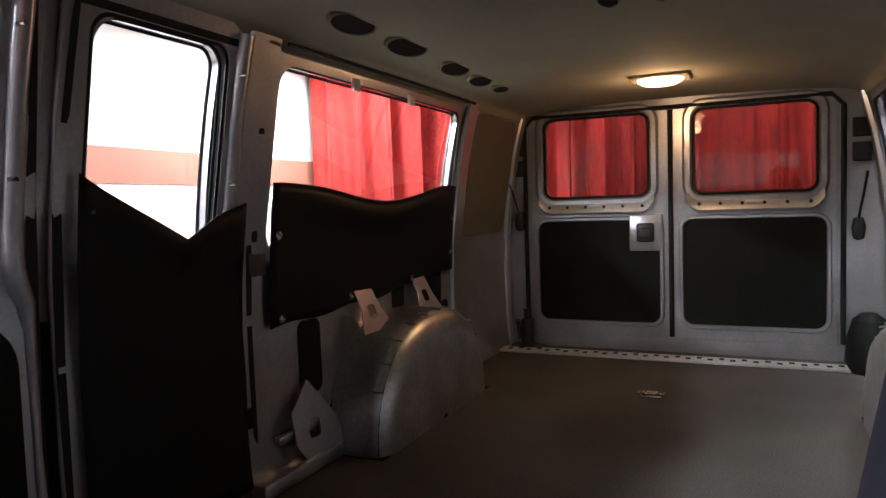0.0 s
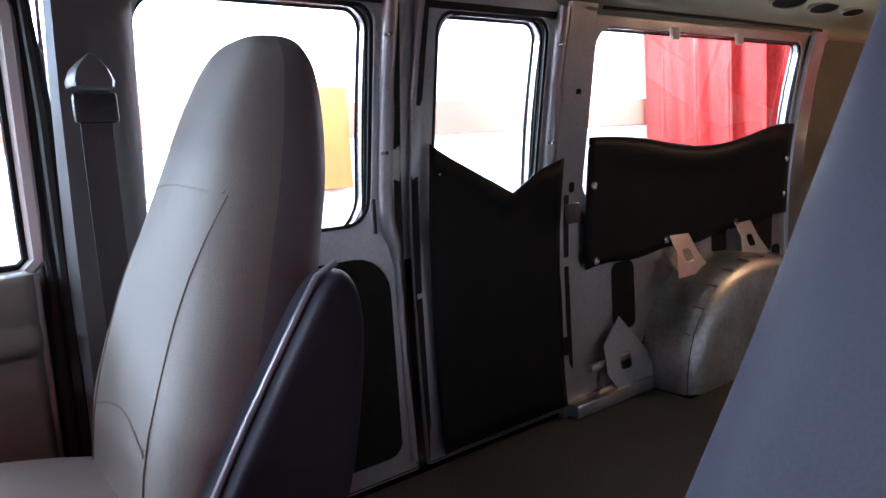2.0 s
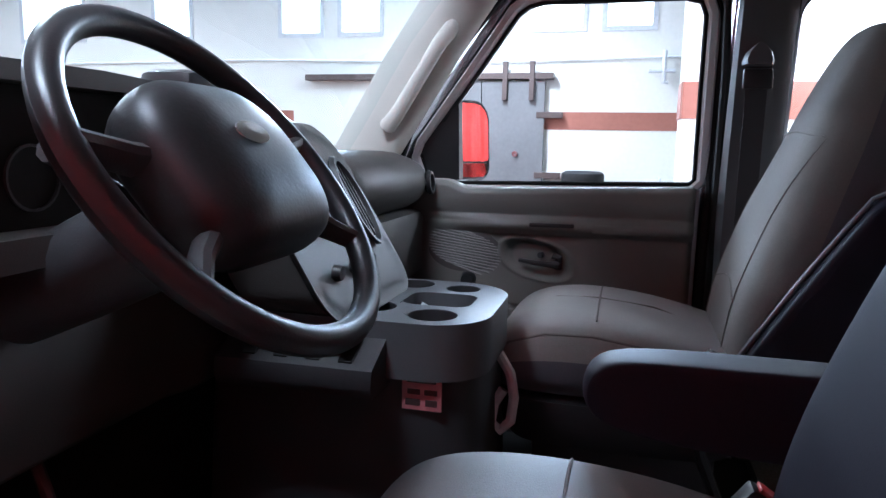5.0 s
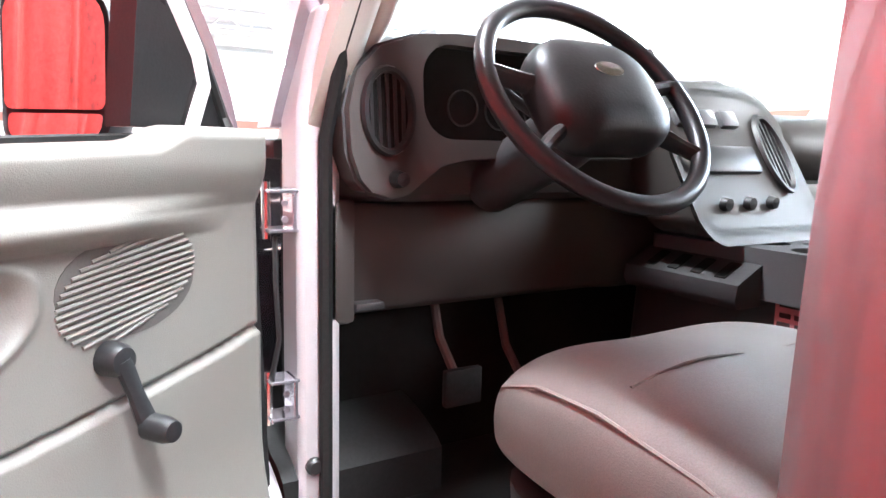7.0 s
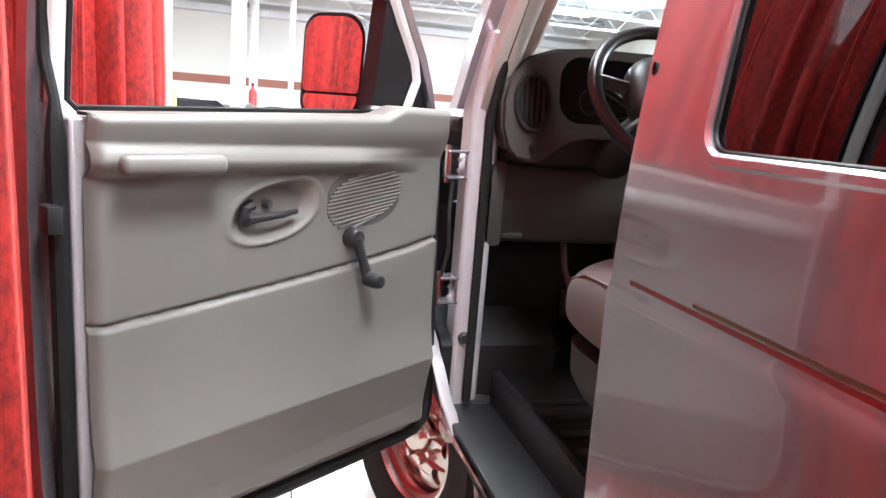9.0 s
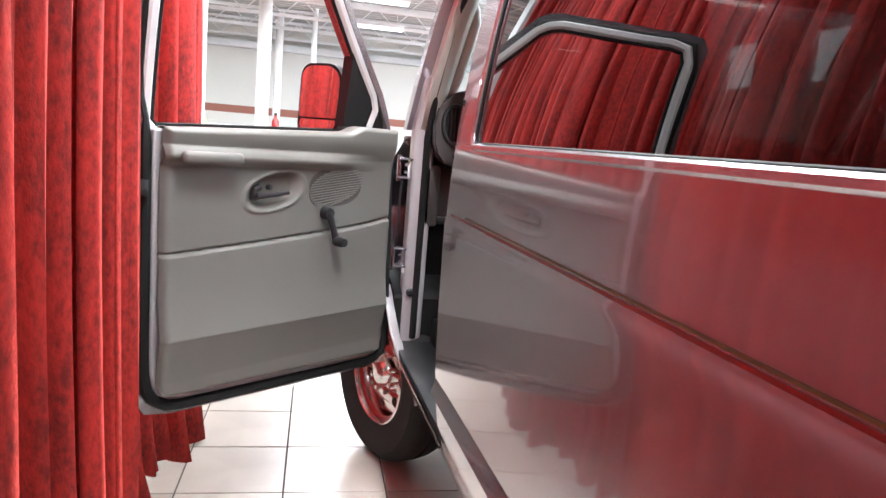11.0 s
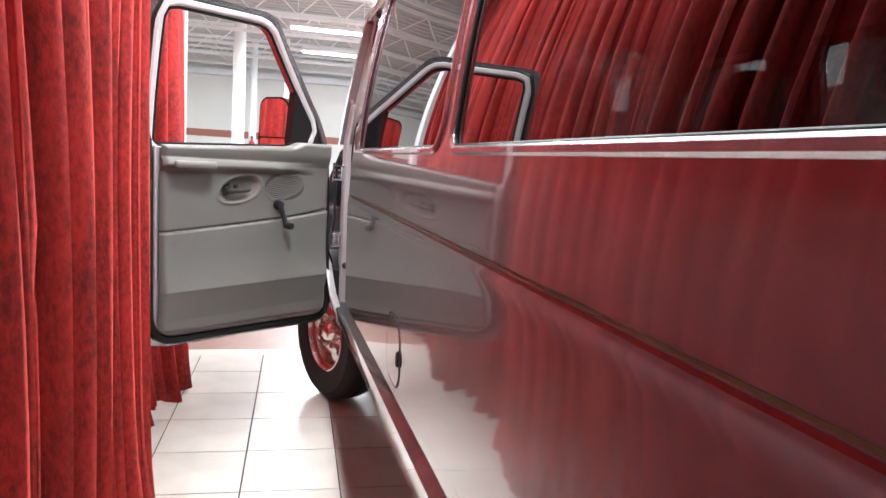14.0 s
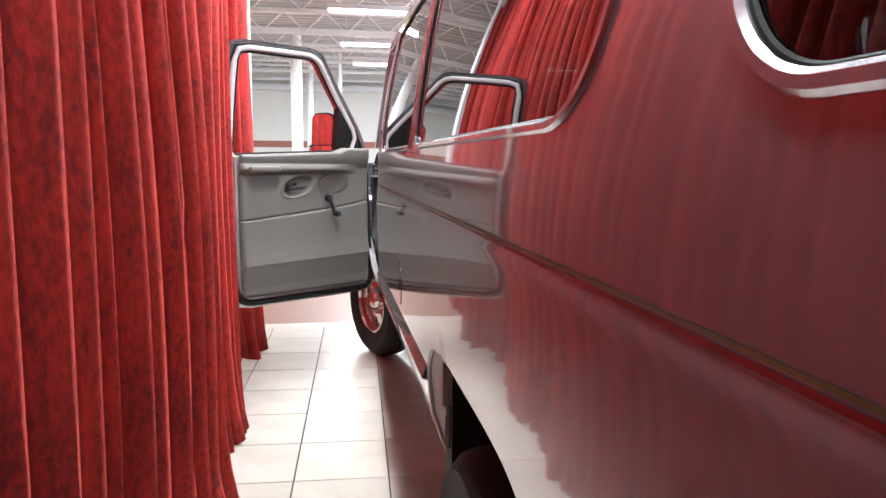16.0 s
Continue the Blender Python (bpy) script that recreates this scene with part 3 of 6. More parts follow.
# ---- parked cars far in the hall ----
def parked_car(x, y, turn, paint, label, low=False):
    th = tagged(holder("car", pose(x, y, 0, 0, 0, turn)), label, "car", "parked cars")
    k = 0.92 if low else 1.0
    side = [(-2.1, 0.35, 0.72), (-2.05, 0.25, 0.86), (-1.6, 0.2, 0.92), (-0.9, 0.2, 0.95), (0.8, 0.2, 0.95), (1.5, 0.2, 0.86), (2.0, 0.25, 0.74), (2.15, 0.35, 0.6)]
    bm = bmesh.new()
    loft(bm, [[(w * c, yy, z0 + (z1 * k - z0) * f) for c, f in ((-0.80, 0), (0.80, 0), (0.88, 0.3), (0.86, 0.75), (0.74, 1), (-0.74, 1), (-0.86, 0.75), (-0.88, 0.3))]
              for yy, z0, z1 in side for w in ((0.94 if abs(yy) > 1.9 else 1.0),)])
    part("body", bm, paint, th, angle=40)
    bm = bmesh.new()
    loft(bm, [[(c, y0 + dy, z * k) for c, y0 in ((-0.74 * t, -1.55), (0.74 * t, -1.55), (0.76 * t, -0.5), (0.74 * t, 0.95), (-0.74 * t, 0.95), (-0.76 * t, -0.5))
               for dy in ((s if y0 < -1 else -s if y0 > 0.5 else 0),)] for z, t, s in ((0.92, 1, 0), (1.15, 0.93, 0.3), (1.34, 0.82, 0.62))])
    part("cabin_glass", bm, CAR_GLASS, th, angle=40)
    bm = bmesh.new()
    loft(bm, [[(c, yy, z * k) for c, yy in ((-0.62 * t, -0.9), (0.62 * t, -0.9), (0.62 * t, 0.33), (-0.62 * t, 0.33))] for z, t in ((1.335, 1.0), (1.38, 0.97), (1.40, 0.85))])
    part("roof", bm, paint, th, angle=50)
    for sx in (-0.78, 0.78):
        for yy in (-1.3, 1.35):
            bm = bmesh.new()
            lathe(bm, [(0.20, -0.1), (0.30, -0.1), (0.32, -0.06), (0.32, 0.06), (0.30, 0.1), (0.20, 0.1)], 24, pose(sx, yy, 0.32), closed=True)
            wheel = part("wheel", bm, TYRE, th)
            bm = bmesh.new()
            lathe(bm, [(0.0, -0.03), (0.2, -0.07), (0.2, 0.07), (0.0, 0.03)], 20, pose(sx, yy, 0.32))
            part("rim", bm, CHROME, wheel)
        for yy, mm in ((2.08, LIGHTGREY), (-2.08, RED_CAN)):
            part("light", boxed(sx * 0.8 - 0.14, sx * 0.8 + 0.14, yy - 0.05, yy + 0.06, 0.58 * k, 0.70 * k, 0.02), mm, th)
    return th


parked_car(-2.75, 10.2, 68, CAR_WHITE, "white saloon car parked in the hall")
parked_car(-0.75, 11.6, 172, CAR_DARK, "dark low convertible parked facing the van", True)
parked_car(3.2, 10.8, 100, CAR_WHITE, "white car parked near the far wall")
th = tagged(holder("fire_extinguisher", pose(-1.62, 12.08, 1.15)), "red fire extinguisher hanging on a white column", "extinguisher")
bm = bmesh.new()
lathe(bm, [(0, 0), (0.075, 0.01), (0.075, 0.38), (0.03, 0.45), (0.03, 0.5)], 16, pose(0, -0.08, 0, 0, -90, 0))
part("cylinder", bm, RED_CAN, th)
part("valve", boxed(-0.03, 0.03, -0.14, -0.02, 0.5, 0.55, 0.008), BLACK, th)
structure(part("sign_1", boxed(-1.66, -1.56, 12.105, 12.11, 1.95, 2.35), STEEL_WHITE, smooth=False), "small white notice on the column", "sign")
bm = bmesh.new()
lathe(bm, [(0, 0), (0.06, 0.0), (0.05, 0.85), (0.02, 0.95)], 14, pose(-1.28, 9.6, 0.0, 0, -90, 0))
tagged(part("warning_post", bm, YELLOW), "yellow plastic warning post on the hall floor", "post")
bm = bmesh.new()
box(bm, -2.65, -2.45, 7.0, 7.15, 0.0, 1.45, 0.02)
tagged(part("floor_stand", bm, YELLOW), "pale yellow display stand in the hall", "stand")

# ---- the van: outer shell ----
SIDE = [(0.46, 0.865), (0.48, 0.885), (0.52, 0.915), (0.58, 0.942), (0.62, 0.955), (0.635, 0.957), (0.65, 0.966), (0.70, 0.9745), (0.75, 0.981), (0.80, 0.9858), (0.85, 0.9888), (0.90, 0.9908), (0.97, 0.9926), (1.05, 0.9938), (1.10, 0.9944),
        (1.15, 0.9950), (1.18, 0.9952), (1.192, 0.9950), (1.199, 0.9942), (1.206, 0.9928), (1.212, 0.9918), (1.219, 0.9914)] + [(z, 0.9917 - 0.02 * (z - 1.212) - 0.17 * (z - 1.212) ** 2) for z in (1.23, 1.25, 1.27, 1.29, 1.31, 1.33, 1.35, 1.37, 1.40, 1.45, 1.50, 1.55, 1.60, 1.65, 1.70, 1.75, 1.80, 1.85, 1.90, 1.95, 2.0)]


def SX(z):
    return lerp_table(SIDE, z)


DA0, DA1 = -0.23, -1.255          # front door opening, from hinge pillar to B-pillar
VREAR = -5.08
van = tagged(holder("van"), "silver metallic passenger van with tinted windows and its driver's door open", "van")


def arch_snap(y, z, cy, cz, a, b, p=2.5):
    dy, dz = y - cy, z - cz
    if dz < 0:
        f = (abs(dy) / a) ** p
        if f < 1:
            return cy + (a if dy >= 0 else -a), z, True
        return y, z, False
    f = (abs(dy) / a) ** p + (abs(dz) / b) ** p
    if f < 1:
        k = max(f, 1e-6) ** (-1 / p)
        return cy + dy * k, cz + dz * k, True
    return y, z, False


def skin(s, y0, y1, z0, z1, arch=None, inner=0.0):
    """A stretch of the lower body side, with a wheel arch cut out."""
    ny = max(2, int(abs(y1 - y0) / 0.045))
    zs = [z for z, _ in SIDE if z0 <= z <= z1]
    fine = [z0]
    for z in zs + [z1]:
        while z - fine[-1] > 0.035:
            fine.append(fine[-1] + 0.03)
        if z - fine[-1] > 1e-4:
            fine.append(z)
    bm = bmesh.new()
    grid = []
    for i in range(ny + 1):
        y = y0 + (y1 - y0) * i / ny
        col = []
        for z in fine:
            yy, zz, ins = (y, z, False) if arch is None else arch_snap(y, z, *arch)
            col.append((bm.verts.new((s * (SX(zz) - inner), yy, zz)), ins))
        grid.append(col)
    for a, b in zip(grid, grid[1:]):
        for k in range(len(fine) - 1):
            q = (a[k], b[k], b[k + 1], a[k + 1])
            if not all(v[1] for v in q):
                bm.faces.new([v[0] for v in q])
    bmesh.ops.delete(bm, geom=[v for v in bm.verts if not v.link_faces], context="VERTS")
    return bm


REAR_ARCH = (-3.505, 0.42, 0.555, 0.483, 4.5)
FRONT_ARCH = (0.0, 0.40, 0.45, 0.44, 2.5)
BELT = 1.368
GL = [(-1.405, -2.615), (-2.69, -4.13), (-4.33, -4.84)]       # left windows
GR = [(-1.42, -1.94), (-2.16, -2.53), (-2.77, -4.07), (-4.25, -4.80)]  # right windows
for s, nm in ((-1, "left"), (1, "right")):
    ob = part("body_side", skin(s, VREAR, DA1, 0.46, BELT, REAR_ARCH), PAINT, van, "silver painted lower body side", angle=60)
    m = ob.modifiers.new("sheet", "SOLIDIFY")
    m.thickness, m.offset, m.use_rim = 0.004, -1 if s < 0 else 1, False
    part("rocker", skin(s, DA1, DA0, 0.46, 0.60), PAINT, van, angle=60)
    part("fender", skin(s, DA0, 0.78, 0.46, 1.25, FRONT_ARCH), PAINT, van, "silver front wing", angle=60)
    # window band
    wins = GL if s < 0 else GR
    rad = [[0.07, 0.03, 0.04, 0.07], [0.17, 0.03, 0.04, 0.10], [0.10, 0.10, 0.08, 0.08]] if s < 0 else [[0.10, 0.06, 0.06, 0.05], [0.06, 0.08, 0.05, 0.05], [0.04, 0.04, 0.04, 0.04], [0.08, 0.08, 0.06, 0.06]]
    loops = [dense(rrect(b, a, 1.384, 1.925, r, 12)) for (a, b), r in zip(wins, rad)]

    def on_side(u, v, d, s=s):
        return Vector((s * (SX(v) - d), u, v))

    nb = 14
    outer = [(VREAR, BELT)] + [(VREAR + (DA1 - VREAR) * k / nb, BELT) for k in range(1, nb)] + [(DA1, BELT), (DA1, 1.7), (DA1, 1.99), (VREAR, 1.99), (VREAR, 1.7)]
    bm = bmesh.new()
    bent_plate(bm, outer, loops, on_side, 0.03, [1.43 + 0.063 * k for k in range(9)])
    part("window_band", bm, PAINT, van, angle=30)
    for lp in loops:
        bm = bmesh.new()
        rim_loop(bm, lp, lambda u, v, d, s=s: on_side(u, v, d - 0.001), 0.016, 0.005, 0.006)
        part("window_flange", bm, PAINT, van, "rounded silver window surround")
        bm = bmesh.new()
        rim_loop(bm, lp, lambda u, v, d, s=s: on_side(u, v, d + 0.006), 0.007, 0.003, -0.002)
        part("window_seal", bm, RUBBER, van)
        bm = bmesh.new()
        ua, ub = min(p[0] for p in lp) - 0.008, max(p[0] for p in lp) + 0.008
        loft(bm, [[on_side(ua + (ub - ua) * j / 12, 1.376 + 0.558 * k / 18, 0.007) for k in range(19)] for j in range(13)], closed=False)
        w = part("side_window", bm, SIDE_GLASS if s < 0 else LIGHT_GLASS, van, "dark tinted side glass" if s < 0 else "clear side glass", angle=180)
        w.visible_shadow = False
    # pinstripes on the body crease, and the dark line along the rocker
    for z0, z1, mm, nm2 in ((1.2222, 1.2262, GOLD, "gold_pinstripe"), (1.2140, 1.2195, REDSTRIPE, "red_pinstripe"), (0.757, 0.800, PAINT, "rocker_line")):
        y_front = DA1 - (0.01 if z0 < 1 else 0.05 if mm is REDSTRIPE else 0.18)
        for ya, yb in ([(VREAR, y_front)] if z0 > 1 else [(-4.98, -4.075), (-2.985, y_front)]):
            bm = bmesh.new()
            n = int((yb - ya) / 0.1)
            lift = (0.0012, 0.0012, 0.0012) if z0 > 1 else (0.0, 0.016, 0.0008)
            loft(bm, [[(s * (SX(z) + o), ya + (yb - ya) * k / n, z) for z, o in zip((z0, (z0 + z1) / 2 if z0 > 1 else z0 + 0.006, z1), lift)] for k in range(n + 1)], closed=False)
            part(nm2, bm, mm, van, "" if z0 > 1 else "upward-facing step along the rocker", angle=20)
    if s < 0:
        # fuel flap behind the driver's door
        fl = rrect(-2.375, -2.215, 0.832, 0.992, 0.055, 8)
        bm = bmesh.new()
        bent_plate(bm, fl, [], lambda u, v, d: on_side(u, v, d * 0.5 - 0.002), 0.004, [0.86 + 0.03 * k for k in range(5)])
        flap = part("fuel_flap", bm, PAINT, van, "silver fuel filler flap with a key lock", angle=40)
        bm = bmesh.new()
        rim_loop(bm, dense(fl, 0.02), lambda u, v, d: on_side(u, v, d - 0.0008), 0.004, 0.001, 0.003)
        part("flap_gap", bm, IRON, flap)
        bm = bmesh.new()
        loft(bm, [[(s * (SX(0.907) + 0.003 + e), -2.366 + r * math.cos(a * math.tau / 14), 0.907 + 1.5 * r * math.sin(a * math.tau / 14)) for a in range(15)] for r, e in ((0.013, 0.0), (0.011, 0.003), (0.0005, 0.003))], closed=False)
        part("flap_lock", bm, RUBBER, flap)
    # wheel arch lips and black inner shells
    for cy, cz, a, b, p in (REAR_ARCH, FRONT_ARCH):
        pts = []
        for k in range(49):
            t = math.pi * k / 48
            c, sn = math.cos(t), math.sin(t)
            q = (abs(c) ** p + abs(sn) ** p) ** (-1 / p)
            yy, zz = cy + a * c * q, cz + b * sn * q
            pts.append((s * (SX(zz) - 0.006), yy, zz))
        pts = [(s * (SX(0.47) - 0.006), pts[0][1], 0.47)] + pts + [(s * (SX(0.47) - 0.006), pts[-1][1], 0.47)]
        bm = bmesh.new()
        tube(bm, pts, 0.006, 8)
        # the edge turns in and ends in a ragged flange
        loft(bm, [[(pt[0] - s * w, cy + (pt[1] - cy) * (1 - o / a), pt[2] - (pt[2] - cz) * o / b if pt[2] > cz else pt[2]) for o, w in ((0.0, 0.002), (0.004, 0.014), (0.010 + 0.004 * math.sin(k * 1.3), 0.030), (0.022 + 0.006 * math.sin(k * 0.9), 0.034))] for k, pt in enumerate(pts)], closed=False)
        part("arch_lip", bm, JAMB, van, "pale grey rolled wheel arch lip", angle=50)
        bm = bmesh.new()
        inner = [(pt[0], max(pt[1], -0.285) if cy > -1 else pt[1], pt[2]) for pt in pts]
        loft(bm, [[(s * (abs(pt[0]) - 0.036), pt[1], pt[2]) for pt in inner], [(s * (0.60 if cy > -1 else 0.925), pt[1], pt[2]) for pt in inner]], closed=False)
        if cy < -1:
            # black shell added under the wheel housing, for the shade inside the arch
            arc = [(cy + 0.462 * c * (abs(c) ** 2.3 + abs(sn) ** 2.3) ** (-1 / 2.3), 0.70 + 0.402 * sn * (abs(c) ** 2.3 + abs(sn) ** 2.3) ** (-1 / 2.3)) for c, sn in ((math.cos(math.pi * k / 48), math.sin(math.pi * k / 48)) for k in range(49))]
            arc = [(arc[0][0], 0.47)] + arc + [(arc[-1][0], 0.47)]
            loft(bm, [[(s * x, cy + (v - cy) * k, 0.47 + (w - 0.47) * k) for v, w in arc] for x, k in ((0.925, 1.0), (0.745, 1.0), (0.735, 0.9), (0.733, 0.05))], closed=False)
            loft(bm, [[(s * 0.925, pt[1], pt[2]) for pt in inner], [(s * 0.925, v, w) for v, w in arc]], closed=False)
        part("black_arch_shell", bm, RUBBER, van)
    # hinge pillar and B-pillar returns
    bm = bmesh.new()
    loft(bm, [[(s * (0.912 - i), ya, z), (s * (0.83 - i), ya, z), (s * (0.83 - i), yb, z), (s * (0.912 - i), yb, z)] for z, ya, yb, i in ((0.48, -0.295, -0.20, 0.0), (0.60, -0.295, -0.20, 0.0), (1.38, -0.295, -0.20, 0.0), (1.45, -0.288, -0.185, 0.004), (1.52, -0.298, -0.19, 0.012), (1.62, -0.345, -0.25, 0.022))])
    part("hinge_pillar", bm, JAMB, van, "silver door hinge pillar", bevel=0.012)
    part("b_pillar", boxed(*sorted((s * 0.950, s * (0.80 if s < 0 else 0.90))), DA1 - 0.09, DA1 - 0.004, 0.60, BELT, 0.012), JAMB, van)
    bm = bmesh.new()
    loft(bm, [[(s * (SX(z) - 0.004), DA1 - 0.004, z), (s * (SX(z) - 0.14), DA1 - 0.004, z), (s * (SX(z) - 0.14), DA1 - 0.09, z), (s * (SX(z) - 0.004), DA1 - 0.085, z)] for z in (BELT, 1.7, 1.99)])
    part("b_pillar_upper", bm, PAINT, van)
    # A-pillar
    bm = bmesh.new()
    loft(bm, [[(s * (x + ox), y + oy, z) for ox, oy in ((0.03, -0.03), (0.03, 0.05), (-0.05, 0.07), (-0.05, -0.01))] for x, y, z in ((0.90, -0.17, 1.42), (0.885, -0.27, 1.60), (0.862, -0.40, 1.80), (0.84, -0.535, 1.97), (0.83, -0.60, 2.01))])
    part("a_pillar", bm, PAINT, van)
    # roof rail over the front door
    bm = bmesh.new()
    loft(bm, [[(s * 0.862, y, 1.975), (s * 0.866, y, 2.01), (s * 0.80, y, 2.03), (s * 0.80, y, 1.975)] for y in (-0.55, DA1)])
    part("roof_rail", bm, PAINT, van)
    # door seals
    bm = bmesh.new()
    tube(bm, [(s * 0.865, DA0 - 0.075, 0.62), (s * 0.865, DA0 - 0.075, 1.40), (s * 0.855, -0.36, 1.55), (s * 0.835, -0.52, 1.80), (s * 0.82, -0.66, 1.955), (s * 0.81, -0.8, 1.975), (s * 0.81, DA1 + 0.03, 1.975), (s * 0.85, DA1 + 0.012, 1.7), (s * 0.87, DA1 + 0.012, 1.35), (s * 0.87, DA1 + 0.012, 0.64)], 0.013, 8)
    part("door_seal", bm, RUBBER, van)
    part("door_sill", boxed(*sorted((s * 0.935, s * 0.76)), DA1 + 0.01, DA0 - 0.06, 0.585, 0.605, 0.006), BLACK, van, "black rubber sill plate")
    part("step_wall", boxed(*sorted((s * 0.79, s * 0.765)), DA1 + 0.01, DA0 - 0.06, 0.60, 0.70, 0.006), BLACK, van)

# a black disc on the pillar skin, for the shade in its hole
for s in (-1, 1):
    bm = bmesh.new()
    lathe(bm, [(0.0, 0.002), (0.005, 0.002), (0.0065, 0.003), (0.007, -0.002)], 20, pose(s * (SX(1.478) - 0.001), DA1 - 0.013, 1.478, 0, 0, 0 if s > 0 else 180) @ Matrix.Diagonal((1, 0.7, 1.25, 1)))
    part("lock_hole_shade", bm, BOARD, van, "dark oval disc standing for the shade in a pillar hole")
# roof
bm = bmesh.new()
ys = [-0.50, -0.62, -0.85, -1.4] + [-1.4 - 0.3 * k for k in range(1, 12)] + [VREAR + 0.12, VREAR + 0.03, VREAR]
rings = []
for y in ys:
    lift = 0.0 if -4.9 < y < -0.8 else (-0.06 if y > -0.55 else -0.03 if y > -0.8 else -0.02 if y > VREAR + 0.1 else -0.06)
    rings.append([(0.862 * math.sin(t), y, 1.985 + (0.145 + lift) * max(0, math.cos(t)) ** 0.62) for t in (radians(-90 + 180 * k / 28) for k in range(29))])
loft(bm, rings, closed=False)
ob = part("roof", bm, PAINT, van, "silver roof", angle=60)
ob.modifiers.new("sheet", "SOLIDIFY").thickness = 0.004
# drip rail
for s in (-1, 1):
    bm = bmesh.new()
    tube(bm, [(s * 0.866, -0.56, 1.995), (s * 0.868, -1.4, 1.998), (s * 0.868, VREAR + 0.02, 1.998)], 0.011, 6)
    part("drip_rail", bm, PAINT, van)
# bonnet, nose, windscreen
bm = bmesh.new()
loft(bm, [[(x * w, y, z0 + 0.05 * (1 - (x / 0.9) ** 2)) for x in (-0.94, -0.8, -0.5, 0, 0.5, 0.8, 0.94)] for y, z0, w in ((0.80, 1.02, 0.94), (0.72, 1.12, 0.97), (0.4, 1.22, 0.99), (0.02, 1.33, 0.985), (-0.10, 1.39, 0.975))], closed=False)
part("bonnet", bm, PAINT, van, angle=60)
part("nose", boxed(-0.93, 0.93, 0.74, 0.82, 0.62, 1.04, 0.02), PAINT, van)
part("grille", boxed(-0.55, 0.55, 0.815, 0.84, 0.78, 0.98, 0.01), BLACK, van)
part("bumper", boxed(-0.97, 0.97, 0.78, 0.92, 0.42, 0.62, 0.03), CHROME, van, "bright front bumper")
for s in (-1, 1):
    part("headlight", boxed(*sorted((s * 0.60, s * 0.88)), 0.81, 0.845, 0.80, 0.98, 0.015), LIGHTGREY, van)
part("rear_bumper", boxed(-0.95, 0.95, VREAR - 0.16, VREAR - 0.02, 0.44, 0.62, 0.03), CHROME, van)
bm = bmesh.new()
loft(bm, [[(x * w, y + 0.13 * (1 - (x / 0.86) ** 2), z) for x in (-0.86, -0.65, -0.4, -0.15, 0.15, 0.4, 0.65, 0.86)] for y, z, w in ((-0.14, 1.41, 1.0), (-0.27, 1.60, 0.985), (-0.40, 1.80, 0.965), (-0.56, 1.99, 0.94))], closed=False)
ob = part("windscreen", bm, CLEAR, van, "clear curved windscreen", angle=180)
ob.visible_shadow = False
part("cowl", boxed(-0.9, 0.9, -0.12, 0.04, 1.36, 1.40, 0.01), BLACK, van)
part("underbody", boxed(-0.84, 0.84, VREAR + 0.05, 0.7, 0.40, 0.50), RUBBER, van, "dark underside of the floor pan", smooth=False)


# wheels
def wheel(x, y, s, steer=0):
    base = pose(x, y, 0.38, 0, 0, steer)
    mm = base @ Matrix.Diagonal((s, 1, 1, 1))
    bm = bmesh.new()
    w = 0.115
    lathe(bm, [(0.215, -w + 0.02), (0.27, -w), (0.34, -w + 0.005), (0.368, -w + 0.03), (0.378, -0.05), (0.372, -0.045), (0.372, -0.038), (0.380, -0.033), (0.381, 0.0), (0.373, 0.005), (0.373, 0.012),
               (0.380, 0.017), (0.378, 0.05), (0.368, w - 0.03), (0.34, w - 0.005), (0.335, w - 0.001), (0.33, w - 0.004), (0.27, w), (0.215, w - 0.02)], 56, mm, closed=True)
    ty = part("wheel", bm, TYRE, van, "black tyre on a slotted silver rim")
    bm = bmesh.new()
    lathe(bm, [(0.218, -0.10), (0.222, 0.095), (0.212, 0.10), (0.204, 0.085), (0.20, 0.05), (0.195, 0.04)], 40, mm, closed=False)
    part("rim", bm, CHROME, ty, "silver rim with a red reflection painted in as a band")
    # red band painted in for the reflection inside the silver rim
    bm = bmesh.new()
    lathe(bm, [(0.203, 0.078), (0.190, 0.074), (0.186, 0.066)], 40, mm)
    bmesh.ops.delete(bm, geom=[f for f in bm.faces if len(f.verts) > 6], context="FACES_ONLY")
    part("rim_reflection_band", bm, RIM_REFLECTION, ty)
    holes = [[(0.145 * math.cos(a) + 0.026 * math.cos(t), 0.145 * math.sin(a) + 0.026 * math.sin(t)) for t in (math.tau * j / 10 for j in range(10))] for a in (math.tau * k / 8 for k in range(8))]
    bm = bmesh.new()
    plate(bm, [(0.198 * math.cos(math.tau * k / 40), 0.198 * math.sin(math.tau * k / 40)) for k in range(40)], holes, lambda u, v, d: mm @ Vector((0.062 - 0.5 * (u * u + v * v) - d, u, v)), 0.006)
    part("wheel_disc", bm, CHROME, ty)
    bm = bmesh.new()
    lathe(bm, [(0.0, 0.092), (0.045, 0.088), (0.06, 0.07), (0.065, 0.05)], 24, mm)
    part("hub_cap", bm, CHROME, ty)
    for k in range(8):
        a = math.tau * (k + 0.5) / 8
        bm = bmesh.new()
        lathe(bm, [(0.0, 0.078), (0.010, 0.077), (0.011, 0.05)], 6, mm @ Matrix.Translation((0, 0.085 * math.cos(a), 0.085 * math.sin(a))))
        part("wheel_nut", bm, CHROME, ty)
    bm = bmesh.new()
    lathe(bm, [(0.0, -0.04), (0.19, -0.04), (0.19, -0.03), (0.0, -0.03)], 24, mm)
    part("brake_disc", bm, RUBBER, ty)


wheel(-0.865, 0.0, -1, 20)
wheel(0.865, 0.0, 1, 20)
wheel(-0.87, -3.505, -1)
